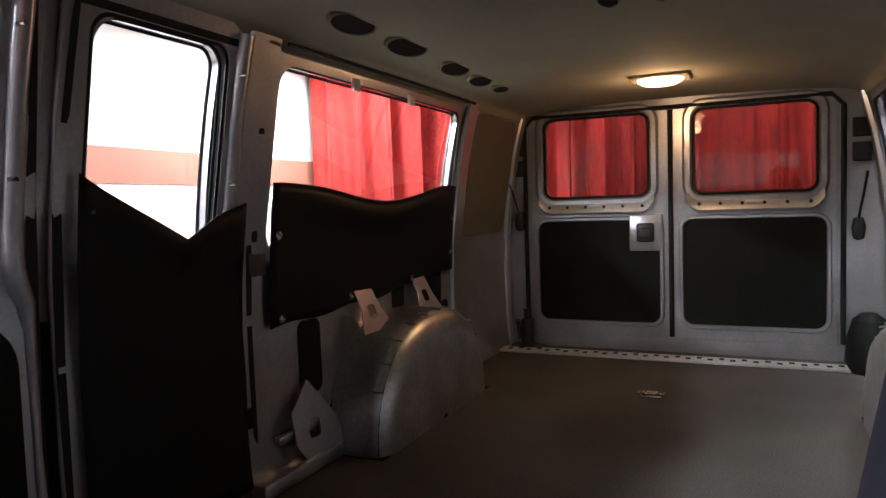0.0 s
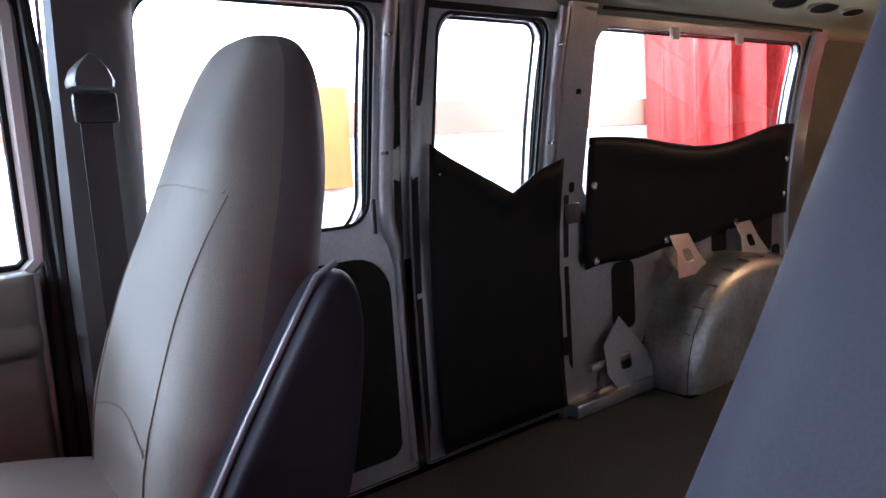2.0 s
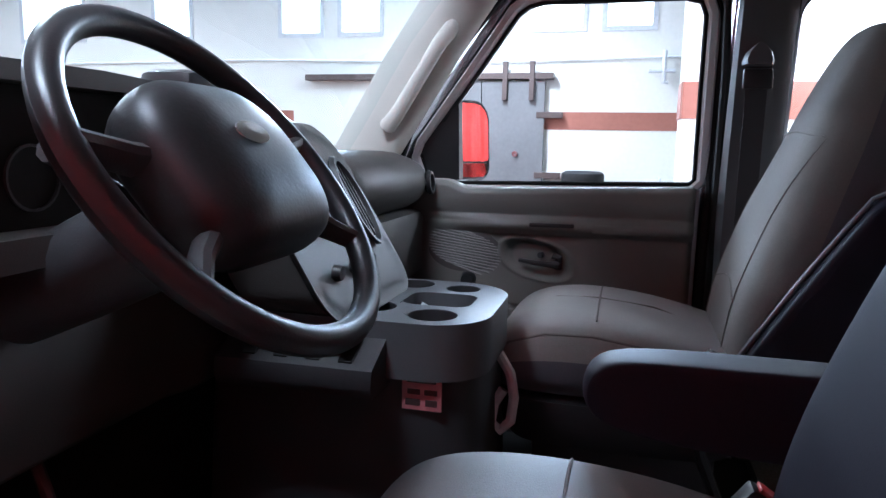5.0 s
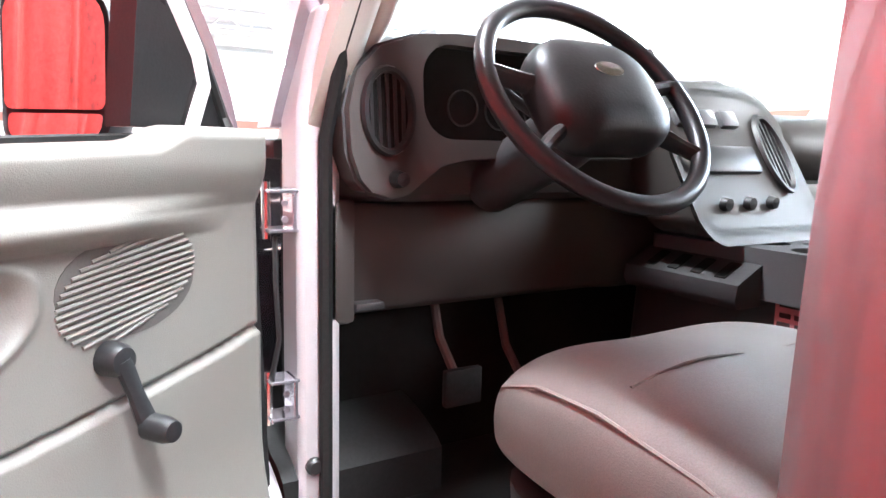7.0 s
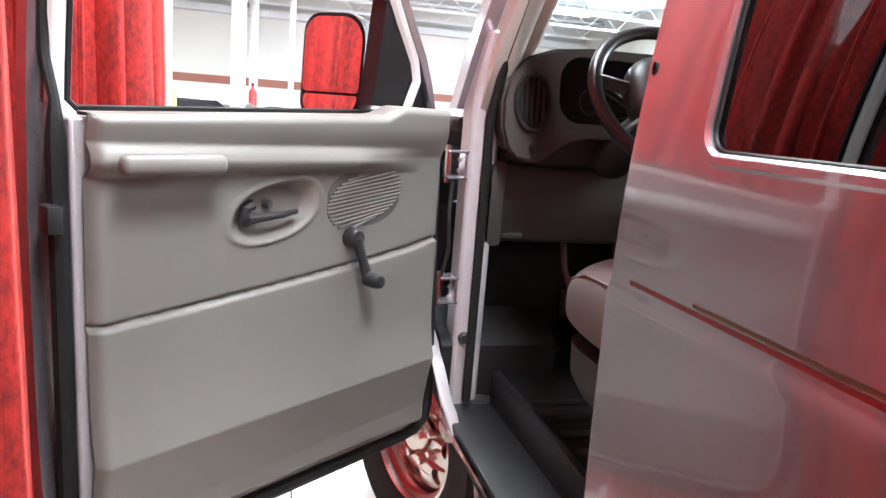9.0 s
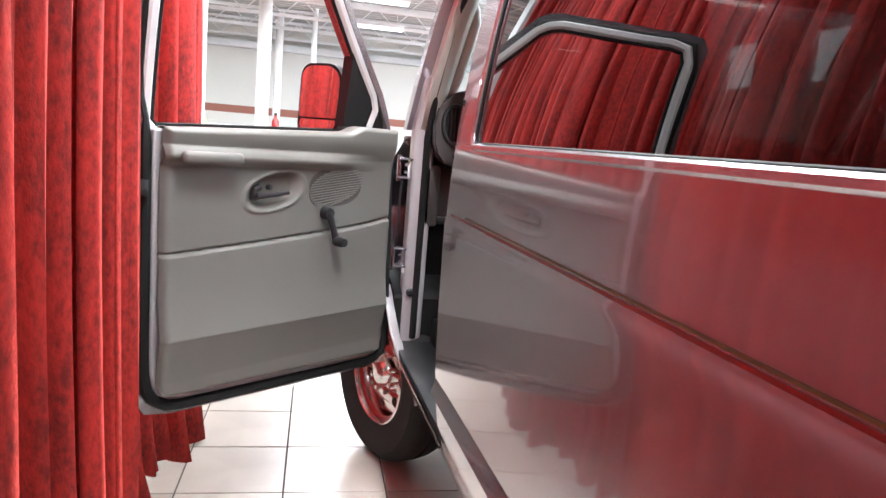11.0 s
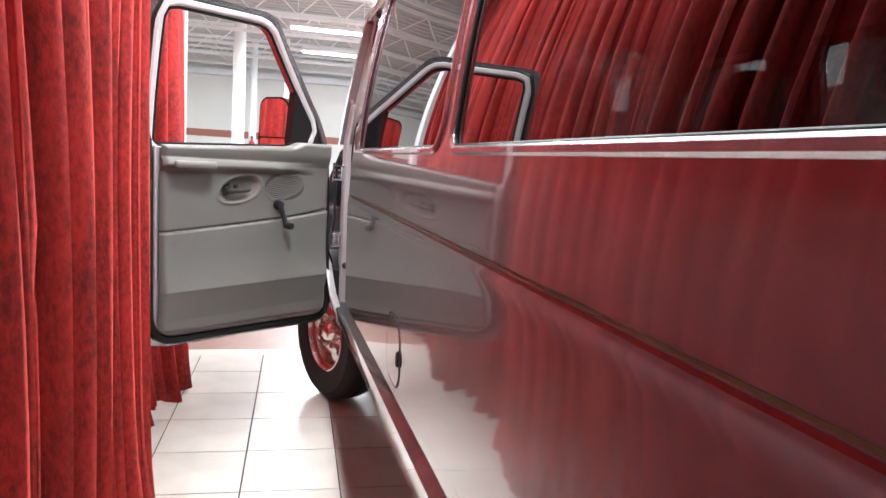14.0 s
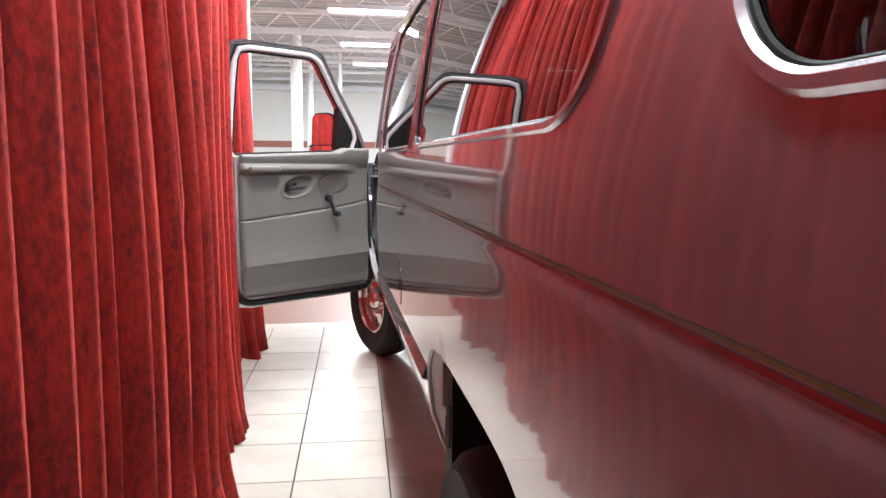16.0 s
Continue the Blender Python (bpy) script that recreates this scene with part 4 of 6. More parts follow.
wheel(0.855, -3.505, 1)


# ---- front doors ----
def front_door(s, angle):
    """s: 1 for the door whose inner side faces +x when shut (left), -1 for the right one."""
    hx = -0.955 * s
    th = holder("front_door", Matrix.Translation((hx, DA0, 0)) @ Euler((0, 0, radians(angle))).to_matrix().to_4x4())
    th.parent = van
    th["label"] = "open silver driver's door with grey-beige trim" if s > 0 else "shut passenger door with grey-beige trim"
    L = 1.02
    off = -0.04 if s > 0 else 0.0          # the hinge carries the open door outward
    sill = 1.36 if s > 0 else 1.41         # trim height at the latch end
    k0 = 0.0 if s > 0 else 0.065           # the shut door carries its fittings further forward

    def top(u):
        k = min(1.0, max(0.0, (u - 0.24) / 0.08))
        k = k * k * (3 - 2 * k)
        return 1.412 + (1.388 + (sill - 1.388) * max(0.0, u - 0.32) / 0.68 - 1.412) * k

    def P(u, v, w):
        return Vector((s * (w + off), -u, v))

    def outw(v):
        return 0.955 - (max(SX(v), 0.95) if v < 1.0 else SX(v))

    edge = [(0.02, 0.56), (0.05, 0.515), (0.10, 0.50), (L - 0.12, 0.50), (L - 0.04, 0.515), (L, 0.58), (L, 1.38), (L - 0.005, 1.93), (L - 0.03, 1.965), (L - 0.09, 1.975), (0.50, 1.975), (0.455, 1.965), (0.42, 1.945), (0.10, 1.54), (0.06, 1.47), (0.03, 1.40), (0.02, 1.30), (0.015, 0.9)]
    win = [(0.175, 1.397), (L - 0.075, sill + 0.005), (L - 0.06, sill + 0.02), (L - 0.065, 1.87), (L - 0.08, 1.905), (L - 0.12, 1.915), (0.52, 1.915), (0.48, 1.905), (0.45, 1.885), (0.165, 1.515), (0.15, 1.48)]
    # frame and outer skin
    bm = bmesh.new()
    n = len(edge)

    plate(bm, dense(edge), [dense(win)], lambda u, v, d: P(u, v, outw(v) + d), 0.045)
    part("door_shell", bm, PAINT, th, angle=40)
    # lower box between skin and trim
    low = [(0.050, 0.62), (0.058, 0.575), (0.085, 0.552), (0.125, 0.545), (L - 0.15, 0.545), (L - 0.11, 0.551), (L - 0.078, 0.570), (L - 0.058, 0.602), (L - 0.050, 0.65), (L - 0.046, sill - 0.006), (0.32, 1.383), (0.05, 1.39)]
    bm = bmesh.new()
    plate(bm, low, [], lambda u, v, d: P(u, v, 0.064 - d), 0.064)
    part("door_inner_frame", bm, JAMB, th, "silver inner door frame", bevel=0.012)
    # seal round the inner face
    se = [(0.035, 0.60), (0.048, 0.558), (0.085, 0.534), (0.13, 0.529), (L - 0.15, 0.528), (L - 0.10, 0.534), (L - 0.064, 0.556), (L - 0.042, 0.590), (L - 0.032, 0.64), (L - 0.029, 0.70), (L - 0.025, 1.38), (L - 0.020, 1.85), (L - 0.05, 1.94), (L - 0.12, 1.953), (0.50, 1.95), (0.445, 1.93), (0.13, 1.522), (0.085, 1.43), (0.07, 1.2)]
    bm = bmesh.new()
    ring = dense(se)
    ring = ring[5:] + ring[:6]
    tube(bm, [P(u, v, 0.062 if v < 1.4 else max(0.045 + outw(v), 0.03)) for u, v in ring], [0.017 if v < 1.36 else 0.009 for u, v in ring], 8)
    part("door_seal", bm, RUBBER, th)
    # black run channel round the glass opening
    bm = bmesh.new()
    rim_loop(bm, dense(win), lambda u, v, d: P(u, v, outw(v) + 0.046 - d), 0.012, 0.005, -0.002)
    part("glass_channel", bm, RUBBER, th)
    # satin flange between channel and seal, coloured pale for its reflection
    bm = bmesh.new()
    rim_loop(bm, dense(win), lambda u, v, d: P(u, v, outw(v) + 0.049 - d), 0.032, 0.010, 0.020)
    part("window_flange", bm, FLANGE_GLARE, th, "silver window flange, its bright reflection put into a paler colour")

    # trim panel: a moulded surface
    def depth(u, v):
        w = 0.098
        if v > 1.295:                                   # upper roll below the glass
            w += 0.022 * math.sin(min(1, (v - 1.295) / 0.07) * math.pi / 2)
        ledge = 1.305
        if abs(v - (ledge - 0.018)) < 0.03:             # armrest ledge
            w += 0.032 * math.cos((v - (ledge - 0.018)) / 0.03 * math.pi / 2) * min(1, max(0.0, (u - 0.16) / 0.25))
        sweep = 1.085 - 0.091 * min(1.0, max(0.0, (u - 0.12) / 0.90)) ** 0.72
        if abs(v - sweep) < 0.008:                      # seam
            w -= 0.010 * math.cos((v - sweep) / 0.008 * math.pi / 2)
        if v < sweep:
            w += 0.006
        low_line = 0.745 + 0.02 * (1 - u / L)
        if v > low_line:                                # the face swells towards the lower crease
            w += 0.020 * max(0.0, 1 - (v - low_line) / 0.16) ** 2
        else:
            w += 0.020 - 0.026 * min(1.0, (low_line - v) / 0.13) ** 0.7
        cu, cv = 0.592 - k0, 1.185                           # handle dish
        q = abs((u - cu + 0.15 * (v - cv)) / 0.098) ** 2.3 + abs((v - cv + 0.16 * (u - cu)) / 0.055) ** 2.3
        k = min(1.0, max(0.0, (1.02 - q) / 0.55))
        w -= 0.027 * k * k * (3 - 2 * k)
        if 0.95 < q < 1.5:
            w += 0.006 * math.sin((q - 0.95) / 0.55 * math.pi) ** 2
        e = min(u - 0.075, L - 0.060 - u, v - 0.565, top(u) + 0.004 - v)
        if e < 0.02:
            w -= 0.022 * (1 - max(0, e) / 0.02) ** 2
        return w

    bm = bmesh.new()
    nu, nv = 130, 230
    grid = []
    for i in range(nu + 1):
        col = []
        for j in range(nv + 1):
            u = 0.075 + (L - 0.135) * i / nu
            v = 0.565 + (top(u) - 0.565) * j / nv
            # rounded lower corners
            for cu2, sg in ((0.075 + 0.06, -1), (L - 0.060 - 0.06, 1)):
                du, dv = (u - cu2) * sg, (0.565 + 0.06) - v
                if du > 0 and dv > 0:
                    r = max(abs(du), abs(dv))
                    h = math.hypot(du, dv)
                    k = r / h
                    u, v = cu2 + sg * du * k, 0.625 - dv * k
            col.append(bm.verts.new(P(u, v, depth(u, v))))
        grid.append(col)
    for a, b in zip(grid, grid[1:]):
        for j in range(nv):
            bm.faces.new((a[j], b[j], b[j + 1], a[j + 1]))
    part("trim_panel", bm, TRIM, th, "moulded grey-beige plastic trim", angle=80)
    # top ledge of the trim
    bm = bmesh.new()
    loft(bm, [[P(u, v, w) for v, w in ((top(u) - 0.006, 0.112), (top(u) + 0.001, 0.10), (top(u) + 0.002, 0.045), (top(u) - 0.006, 0.045))] for u in (0.08, 0.2, 0.24, 0.26, 0.28, 0.30, 0.32, 0.5, L - 0.065)], closed=False)
    part("trim_ledge", bm, TRIM, th)
    # armrest pad and slot
    bm = bmesh.new()
    box(bm, *sorted((s * 0.098, s * 0.130)), -L + 0.085, -0.745 + k0, 1.268, 1.303, 0.014, 4)
    part("armrest_pad", bm, TRIM, th)
    if s < 0:
        part("pull_slot", boxed(*sorted((s * 0.10, s * 0.1345)), -0.70 + k0, -0.57 + k0, 1.285, 1.298, 0.005), BLACK, th)
    # handle
    bm = bmesh.new()
    tube(bm, [P(0.655 - k0, 1.163, 0.075), P(0.65 - k0, 1.171, 0.094), P(0.62 - k0, 1.173, 0.098), P(0.58 - k0, 1.176, 0.098), P(0.54 - k0, 1.181, 0.096)], [0.012, 0.015, 0.010, 0.009, 0.008], 8, flat=0.8)
    tube(bm, [P(0.655 - k0, 1.156, 0.078), P(0.655 - k0, 1.192, 0.082), P(0.638 - k0, 1.197, 0.08)], 0.012, 8)
    part("door_handle", bm, CONSOLE_LOW, th, "dark grey inside handle")
    bm = bmesh.new()
    tube(bm, [P(0.606 - k0, 1.197, 0.074), P(0.600 - k0, 1.197, 0.088)], 0.009, 8)
    part("lock_button", bm, CONSOLE_LOW, th)
    # speaker grille
    for k in range(15):
        v = 1.142 + 0.0087 * k
        t = (k - 7) / 7.6
        half = 0.112 * math.sqrt(max(0.0, 1 - t * t))
        c = 0.347 - k0 * 0.6 - 0.012 * t
        bm = bmesh.new()
        tube(bm, [P(c - half, v + 0.014, 0.100), P(c + half, v - 0.014, 0.100)], 0.0030, 6)
        part("speaker_slat", bm, TRIM, th)
    bm = bmesh.new()
    lathe(bm, [(0, 0.0005), (0.086, 0.0005), (0.086, -0.004), (0, -0.004)], 32, Matrix.Translation(P(0.347 - k0 * 0.6, 1.203, 0.0985)) @ Matrix.Diagonal((s, 1.30, 0.78, 1)))
    part("speaker_well", bm, SPEAKER, th)
    # window crank
    bm = bmesh.new()
    lathe(bm, [(0.0, 0.03), (0.018, 0.028), (0.022, 0.02), (0.024, 0.0)], 20, Matrix.Translation(P(0.388 - k0, 1.114, 0.10)) @ Matrix.Diagonal((s, 1, 1, 1)))
    tube(bm, [P(0.388 - k0, 1.114, 0.122), P(0.374 - k0, 1.068, 0.128), P(0.362 - k0, 1.024, 0.135)], [0.014, 0.012, 0.015], 10, flat=0.7)
    part("window_crank", bm, BLACK, th, "black window crank")
    bm = bmesh.new()
    lathe(bm, [(0.0, 0.045), (0.014, 0.044), (0.018, 0.03), (0.018, 0.0)], 18, Matrix.Translation(P(0.361 - k0, 1.020, 0.135)) @ Matrix.Diagonal((s, 1, 1, 1)))
    part("crank_knob", bm, BLACK, th)
    # black sail in the front corner of the window, mirror outside
    bm = bmesh.new()
    plate(bm, [(0.05, 1.41), (0.27, 1.41), (0.27, 1.672), (0.225, 1.625), (0.09, 1.45)], [], lambda u, v, d: P(u, v, outw(v) + 0.05 - d), 0.05)
    part("mirror_sail", bm, BLACK, th, smooth=False)
    bm = bmesh.new()
    tube(bm, [P(0.17, 1.47, outw(1.47)), P(0.14 if s > 0 else 0.21, 1.47, -0.13)], 0.03, 10, flat=1.4)
    part("mirror_arm", bm, BLACK, th)
    cx0, cx1 = -0.31, -0.115
    mm = Matrix.Translation(P(0.175 if s > 0 else 0.222, 1.505 if s > 0 else 1.53, (cx0 + cx1) / 2)) @ Euler((radians(-3), 0, radians(14 if s > 0 else -33))).to_matrix().to_4x4()
    bm = bmesh.new()
    fr = rrect(-0.098, 0.098, -0.135, 0.135, [0.04, 0.05, 0.07, 0.05], 6)
    loft(bm, [[mm @ Vector((x * k, yy, z * k)) for x, z in fr] for yy, k in ((-0.028, 0.95), (-0.032, 1.0), (0.0, 1.02), (0.04, 0.93), (0.075, 0.75), (0.09, 0.45))])
    mir = part("mirror_housing", bm, BLACK, th, "black door mirror housing")
    bm = bmesh.new()
    plate(bm, [(x * 0.93, z * 0.93) for x, z in rrect(-0.098, 0.098, -0.075, 0.135, [0.015, 0.015, 0.07, 0.05], 6)], [], lambda u, v, d: mm @ Vector((u, -0.035 + d, v)), 0.002)
    part("mirror_glass", bm, MIRROR, mir, "mirror glass", smooth=False)
    bm = bmesh.new()
    plate(bm, [(x * 0.93, z) for x, z in rrect(-0.092, 0.092, -0.122, -0.076, [0.03, 0.035, 0.008, 0.008], 5)], [], lambda u, v, d: mm @ Vector((u, -0.036 + d + 0.12 * (v + 0.1), v)), 0.002)
    part("mirror_glass", bm, MIRROR, mir, "lower wide-angle mirror", smooth=False)
    # latch on the edge, outside handle
    part("latch", boxed(*sorted((s * 0.02, s * 0.06)), -L - 0.004, -L + 0.02, 1.17, 1.215, 0.003), BLACK, th)
    part("outside_handle", boxed(*sorted((s * -0.055, s * -0.03)), -L + 0.05, -L + 0.21, 1.27, 1.31, 0.008), BLACK, th)
    return th


front_door(1, -55)
front_door(-1, 0)
for s in (-1, 1):
    for z in (1.275, 0.932):
        bm = bmesh.new()
        box(bm, *sorted((s * 0.905, s * 0.962)), DA0 - 0.060, DA0 - 0.005, z - 0.038, z - 0.031, 0.002)
        box(bm, *sorted((s * 0.905, s * 0.962)), DA0 - 0.060, DA0 - 0.005, z + 0.031, z + 0.038, 0.002)
        box(bm, *sorted((s * 0.912, s * 0.92)), DA0 - 0.060, DA0 - 0.005, z - 0.038, z + 0.038, 0.002)
        for zb in (-0.014, 0.014):
            lathe(bm, [(0.0, 0.006), (0.006, 0.006), (0.0065, 0.0)], 6, pose(s * 0.935, DA0 - 0.060, z + zb, 0, 0, -90))
        h = part("door_hinge", bm, PAINT, van, "silver painted door hinge", smooth=False)
        bm = bmesh.new()
        tube(bm, [(s * 0.958, DA0 - 0.03, z - 0.05), (s * 0.958, DA0 - 0.03, z + 0.05)], 0.008, 10)
        part("hinge_pin", bm, CHROME, h)
    bm = bmesh.new()
    lathe(bm, [(0.0, 0.012), (0.012, 0.011), (0.017, 0.004), (0.017, -0.004)], 16, pose(s * 0.885, DA0 - 0.068, 0.80, 0, 0, -90))
    part("door_buffer", bm, BLACK, van)
bm = bmesh.new()
tube(bm, [(-0.945, DA0 - 0.04, 1.23), (-0.952, DA0 - 0.06, 1.15), (-0.948, DA0 - 0.066, 1.05), (-0.955, DA0 - 0.04, 0.97)], 0.005, 6)
part("door_cable", bm, BLACK, van)

# ---- the van: cabin and load space ----
FZ = 0.70
bm = bmesh.new()
plate(bm, [(-0.93, -4.93), (0.93, -4.93), (0.93, -3.99), (0.715, -3.99), (0.715, -3.02), (0.93, -3.02), (0.93, -1.36), (-0.93, -1.36), (-0.93, -3.02), (-0.715, -3.02), (-0.715, -3.99), (-0.93, -3.99)], [], lambda u, v, d: Vector((u, v, FZ - d)), 0.12)
part("load_floor", bm, CARPET, van, "worn dark brown-black floor covering", smooth=False)
part("cab_floor", boxed(-0.77, 0.77, -1.355, -0.10, FZ - 0.14, FZ - 0.02, 0.004), RUBBER, van, "black rubber cab mat", smooth=False)
part("firewall", boxed(-0.86, 0.86, -0.10, -0.04, 0.50, 1.36), BOARD, van, smooth=False)
bm = bmesh.new()
for k in range(9):
    box(bm, -0.74, -0.30, -0.50 - 0.09 * k, -0.47 - 0.09 * k, FZ - 0.0205, FZ - 0.012, 0.002)
part("mat_rib", bm, BLACK, van, "ribs of the rubber mat")

# headliner
bm = bmesh.new()
rings = []
for k in range(24):
    y = -0.62 - (4.93 - 0.62) * k / 23
    rings.append([(0.83 * math.sin(t), y, 1.955 + 0.075 * max(0, math.cos(t)) ** 0.5 - (0.03 if y > -0.8 else 0)) for t in (radians(-90 + 180 * j / 20) for j in range(21))])
loft(bm, rings, closed=False)
ob = part("headliner", bm, LINER, van, "tan cloth headliner", angle=80)
for x, y, ln in ((0.62, -2.78, 0.10), (0.62, -3.10, 0.11), (0.63, -3.50, 0.10), (0.64, -3.78, 0.09), (0.64, -4.02, 0.07), (-0.03, -2.96, 0.06), (-0.16, -2.97, 0.06)):
    z = 1.955 + 0.075 * math.sqrt(max(0.0, 1 - (x / 0.83) ** 2)) ** 0.5 - 0.004
    tilt = 20 if x > 0.3 else 0
    mm = pose(x, y, z, 0, tilt, 0)
    bm = bmesh.new()
    loft(bm, [[mm @ Vector((0.42 * ln * k * math.cos(a), ln * k * math.sin(a), h)) for a in (math.tau * j / 20 for j in range(20))] for k, h in ((1.12, 0.004), (1.1, -0.006), (1.0, -0.008), (0.95, -0.002), (0.9, 0.01))], False)
    o = part("liner_pocket", bm, LINER, van, "oval opening in the headliner")
    bm = bmesh.new()
    loft(bm, [[mm @ Vector((0.42 * ln * 0.97 * math.cos(a), ln * 0.97 * math.sin(a), h)) for a in (math.tau * j / 20 for j in range(20))] for h in (-0.004, -0.002)])
    part("pocket_back", bm, BOARD, o)
bm = bmesh.new()
tube(bm, [(0.79, -2.72, 1.965), (0.79, -3.4, 1.97), (0.79, -4.1, 1.968)], 0.006, 6)
part("liner_piping", bm, RUBBER, van)

# dome lamp
bm = bmesh.new()
lathe(bm, [(0.0, -0.035), (0.05, -0.03), (0.075, -0.015), (0.08, 0.005)], 24, pose(0.0, -4.25, 2.025, 0, -90, 0) @ Matrix.Diagonal((1, 1, 1.25, 1)))
dl = part("dome_lamp", bm, DOME, van, "lit warm dome lamp lens")
part("lamp_base", boxed(-0.12, 0.12, -4.34, -4.16, 2.018, 2.03, 0.004), LINER, dl)
pl = bpy.data.lights.new("dome_bulb", "POINT")
pl.energy, pl.color, pl.shadow_soft_size = 4.0, (1.0, 0.58, 0.28), 0.06
pb = new("dome_bulb", pl)
pb.location = (0.0, -4.25, 1.945)

# ---- rear doors ----
RX, RY = 0.04, -4.95
for s, nm in ((1, "left"), (-1, "right")):
    xa, xb = (RX + 0.012, RX + 0.765) if s > 0 else (RX - 0.765, RX - 0.012)
    door = holder("rear_door")
    door.parent = van
    door["label"] = "shut rear door with a window and a black lower board"
    ins = (0.10, 0.09) if s > 0 else (0.09, 0.06)
    wa, wb2 = xa + ins[0], xb - ins[1]
    if s < 0:
        wa, wb2 = xa + 0.085, xb - 0.10
    hole = rrect(wa, wb2, 1.53, 1.965, 0.05)
    bm = bmesh.new()
    plate(bm, rrect(xa, xb, 0.77, 2.00, [0.03, 0.03, 0.05, 0.05], 4), [hole], lambda u, v, d: Vector((u, RY - d, v)), 0.07)
    part("door_shell", bm, PAINT_IN, door, smooth=False, bevel=0.004)
    bm = bmesh.new()
    rim_loop(bm, hole, lambda u, v, d: Vector((u, RY + 0.001 - d, v)), 0.05, 0.012, 0.028)
    part("window_surround", bm, PAINT_IN, door)
    bm = bmesh.new()
    rim_loop(bm, hole, lambda u, v, d: Vector((u, RY - d, v)), 0.016, 0.01, 0.0)
    part("window_seal", bm, RUBBER, door)
    bm = bmesh.new()
    plate(bm, hole, [], lambda u, v, d: Vector((u, RY - 0.03 - d, v)), 0.004)
    g = part("window_pane", bm, LIGHT_GLASS, door, smooth=False)
    g.visible_shadow = False
    # ledge under the window, in a paler metal that carries its highlight
    bm = bmesh.new()
    cols = []
    for k in range(25):
        u = k / 24
        lift = 0.05 * max(0.0, abs(u - 0.5) / 0.5 - 0.8) ** 2 / 0.04
        cols.append([(wa - 0.03 + (wb2 - wa + 0.06) * u, RY + o, z + lift) for o, z in ((0.002, 1.500), (0.013, 1.494), (0.030, 1.462), (0.036, 1.448), (0.030, 1.440), (0.002, 1.436))])
    loft(bm, cols, closed=False)
    lg = part("ledge", bm, ALU, door, "pressed ledge under the glass, its highlight put in as paler metal", angle=60)
    part("ledge_clip", boxed((wa + wb2) / 2 - 0.045, (wa + wb2) / 2 + 0.035, RY + 0.012, RY + 0.034, 1.472, 1.490, 0.005), ALU, lg)
    # recessed black board with a raised rounded frame
    ba, bb = xa + 0.035, xb - 0.04
    lp = rrect(ba, bb, 0.84, 1.41, 0.06)
    if s > 0:
        c = ba + 0.20
        lp = [p for p in rrect(ba, bb, 0.84, 1.41, 0.06)]
    bm = bmesh.new()
    plate(bm, lp, [], lambda u, v, d: Vector((u, RY + 0.006 - d, v)), 0.005)
    part("board", bm, BOARD, door, "black trim board", smooth=False)
    bm = bmesh.new()
    rim_loop(bm, lp, lambda u, v, d: Vector((u, RY + 0.001 - d, v)), 0.026, 0.016, 0.0)
    part("board_frame", bm, PAINT_IN, door, "rounded silver pressing round the board")
    if s > 0:
        la = xa + 0.035
        part("latch_box", boxed(la - 0.005, la + 0.165, RY + 0.001, RY + 0.02, 1.235, 1.43, 0.008), PAINT_IN, door)
        lt = part("latch", boxed(la + 0.035, la + 0.125, RY + 0.019, RY + 0.026, 1.285, 1.385, 0.012), BLACK, door, "black latch handle")
        part("latch_lever", boxed(la + 0.05, la + 0.11, RY + 0.025, RY + 0.036, 1.31, 1.36, 0.008), CONSOLE_LOW, lt)
    for k in range(6):
        x = wa + 0.03 + (wb2 - wa - 0.06) * k / 5
        for z in (1.49, 2.0 - 0.012):
            bm = bmesh.new()
            lathe(bm, [(0.0, 0.006), (0.008, 0.004), (0.009, 0)], 8, pose(x, RY + (0.03 if z < 1.6 else 0.001), z - 0.012, 0, 0, 90))
            part("screw", bm, BLACK, door)
bm = bmesh.new()
plate(bm, [(-0.95, 0.50), (0.95, 0.50), (0.95, 1.50), (0.92, 1.97), (0.80, 2.02), (0.60, 2.055), (-0.60, 2.055), (-0.80, 2.02), (-0.92, 1.97), (-0.95, 1.50)], [[(RX - 0.755, 0.78), (RX + 0.755, 0.78), (RX + 0.755, 1.972), (RX - 0.755, 1.972)]], lambda u, v, d: Vector((u, RY - 0.004 - d, v)), 0.10)
part("rear_frame", bm, PAINT_IN, van, smooth=False)
bm = bmesh.new()
tube(bm, [(RX, RY + 0.002, 0.78), (RX, RY + 0.002, 1.97)], 0.012, 8)
part("rear_door_seal", bm, RUBBER, van)
bm = bmesh.new()
tube(bm, [(RX - 0.79, RY + 0.004, 0.78), (RX - 0.79, RY + 0.004, 1.93), (RX - 0.74, RY + 0.004, 1.985), (RX + 0.74, RY + 0.004, 1.985), (RX + 0.79, RY + 0.004, 1.93), (RX + 0.79, RY + 0.004, 0.78)], 0.012, 8)
part("rear_frame_seal", bm, RUBBER, van)
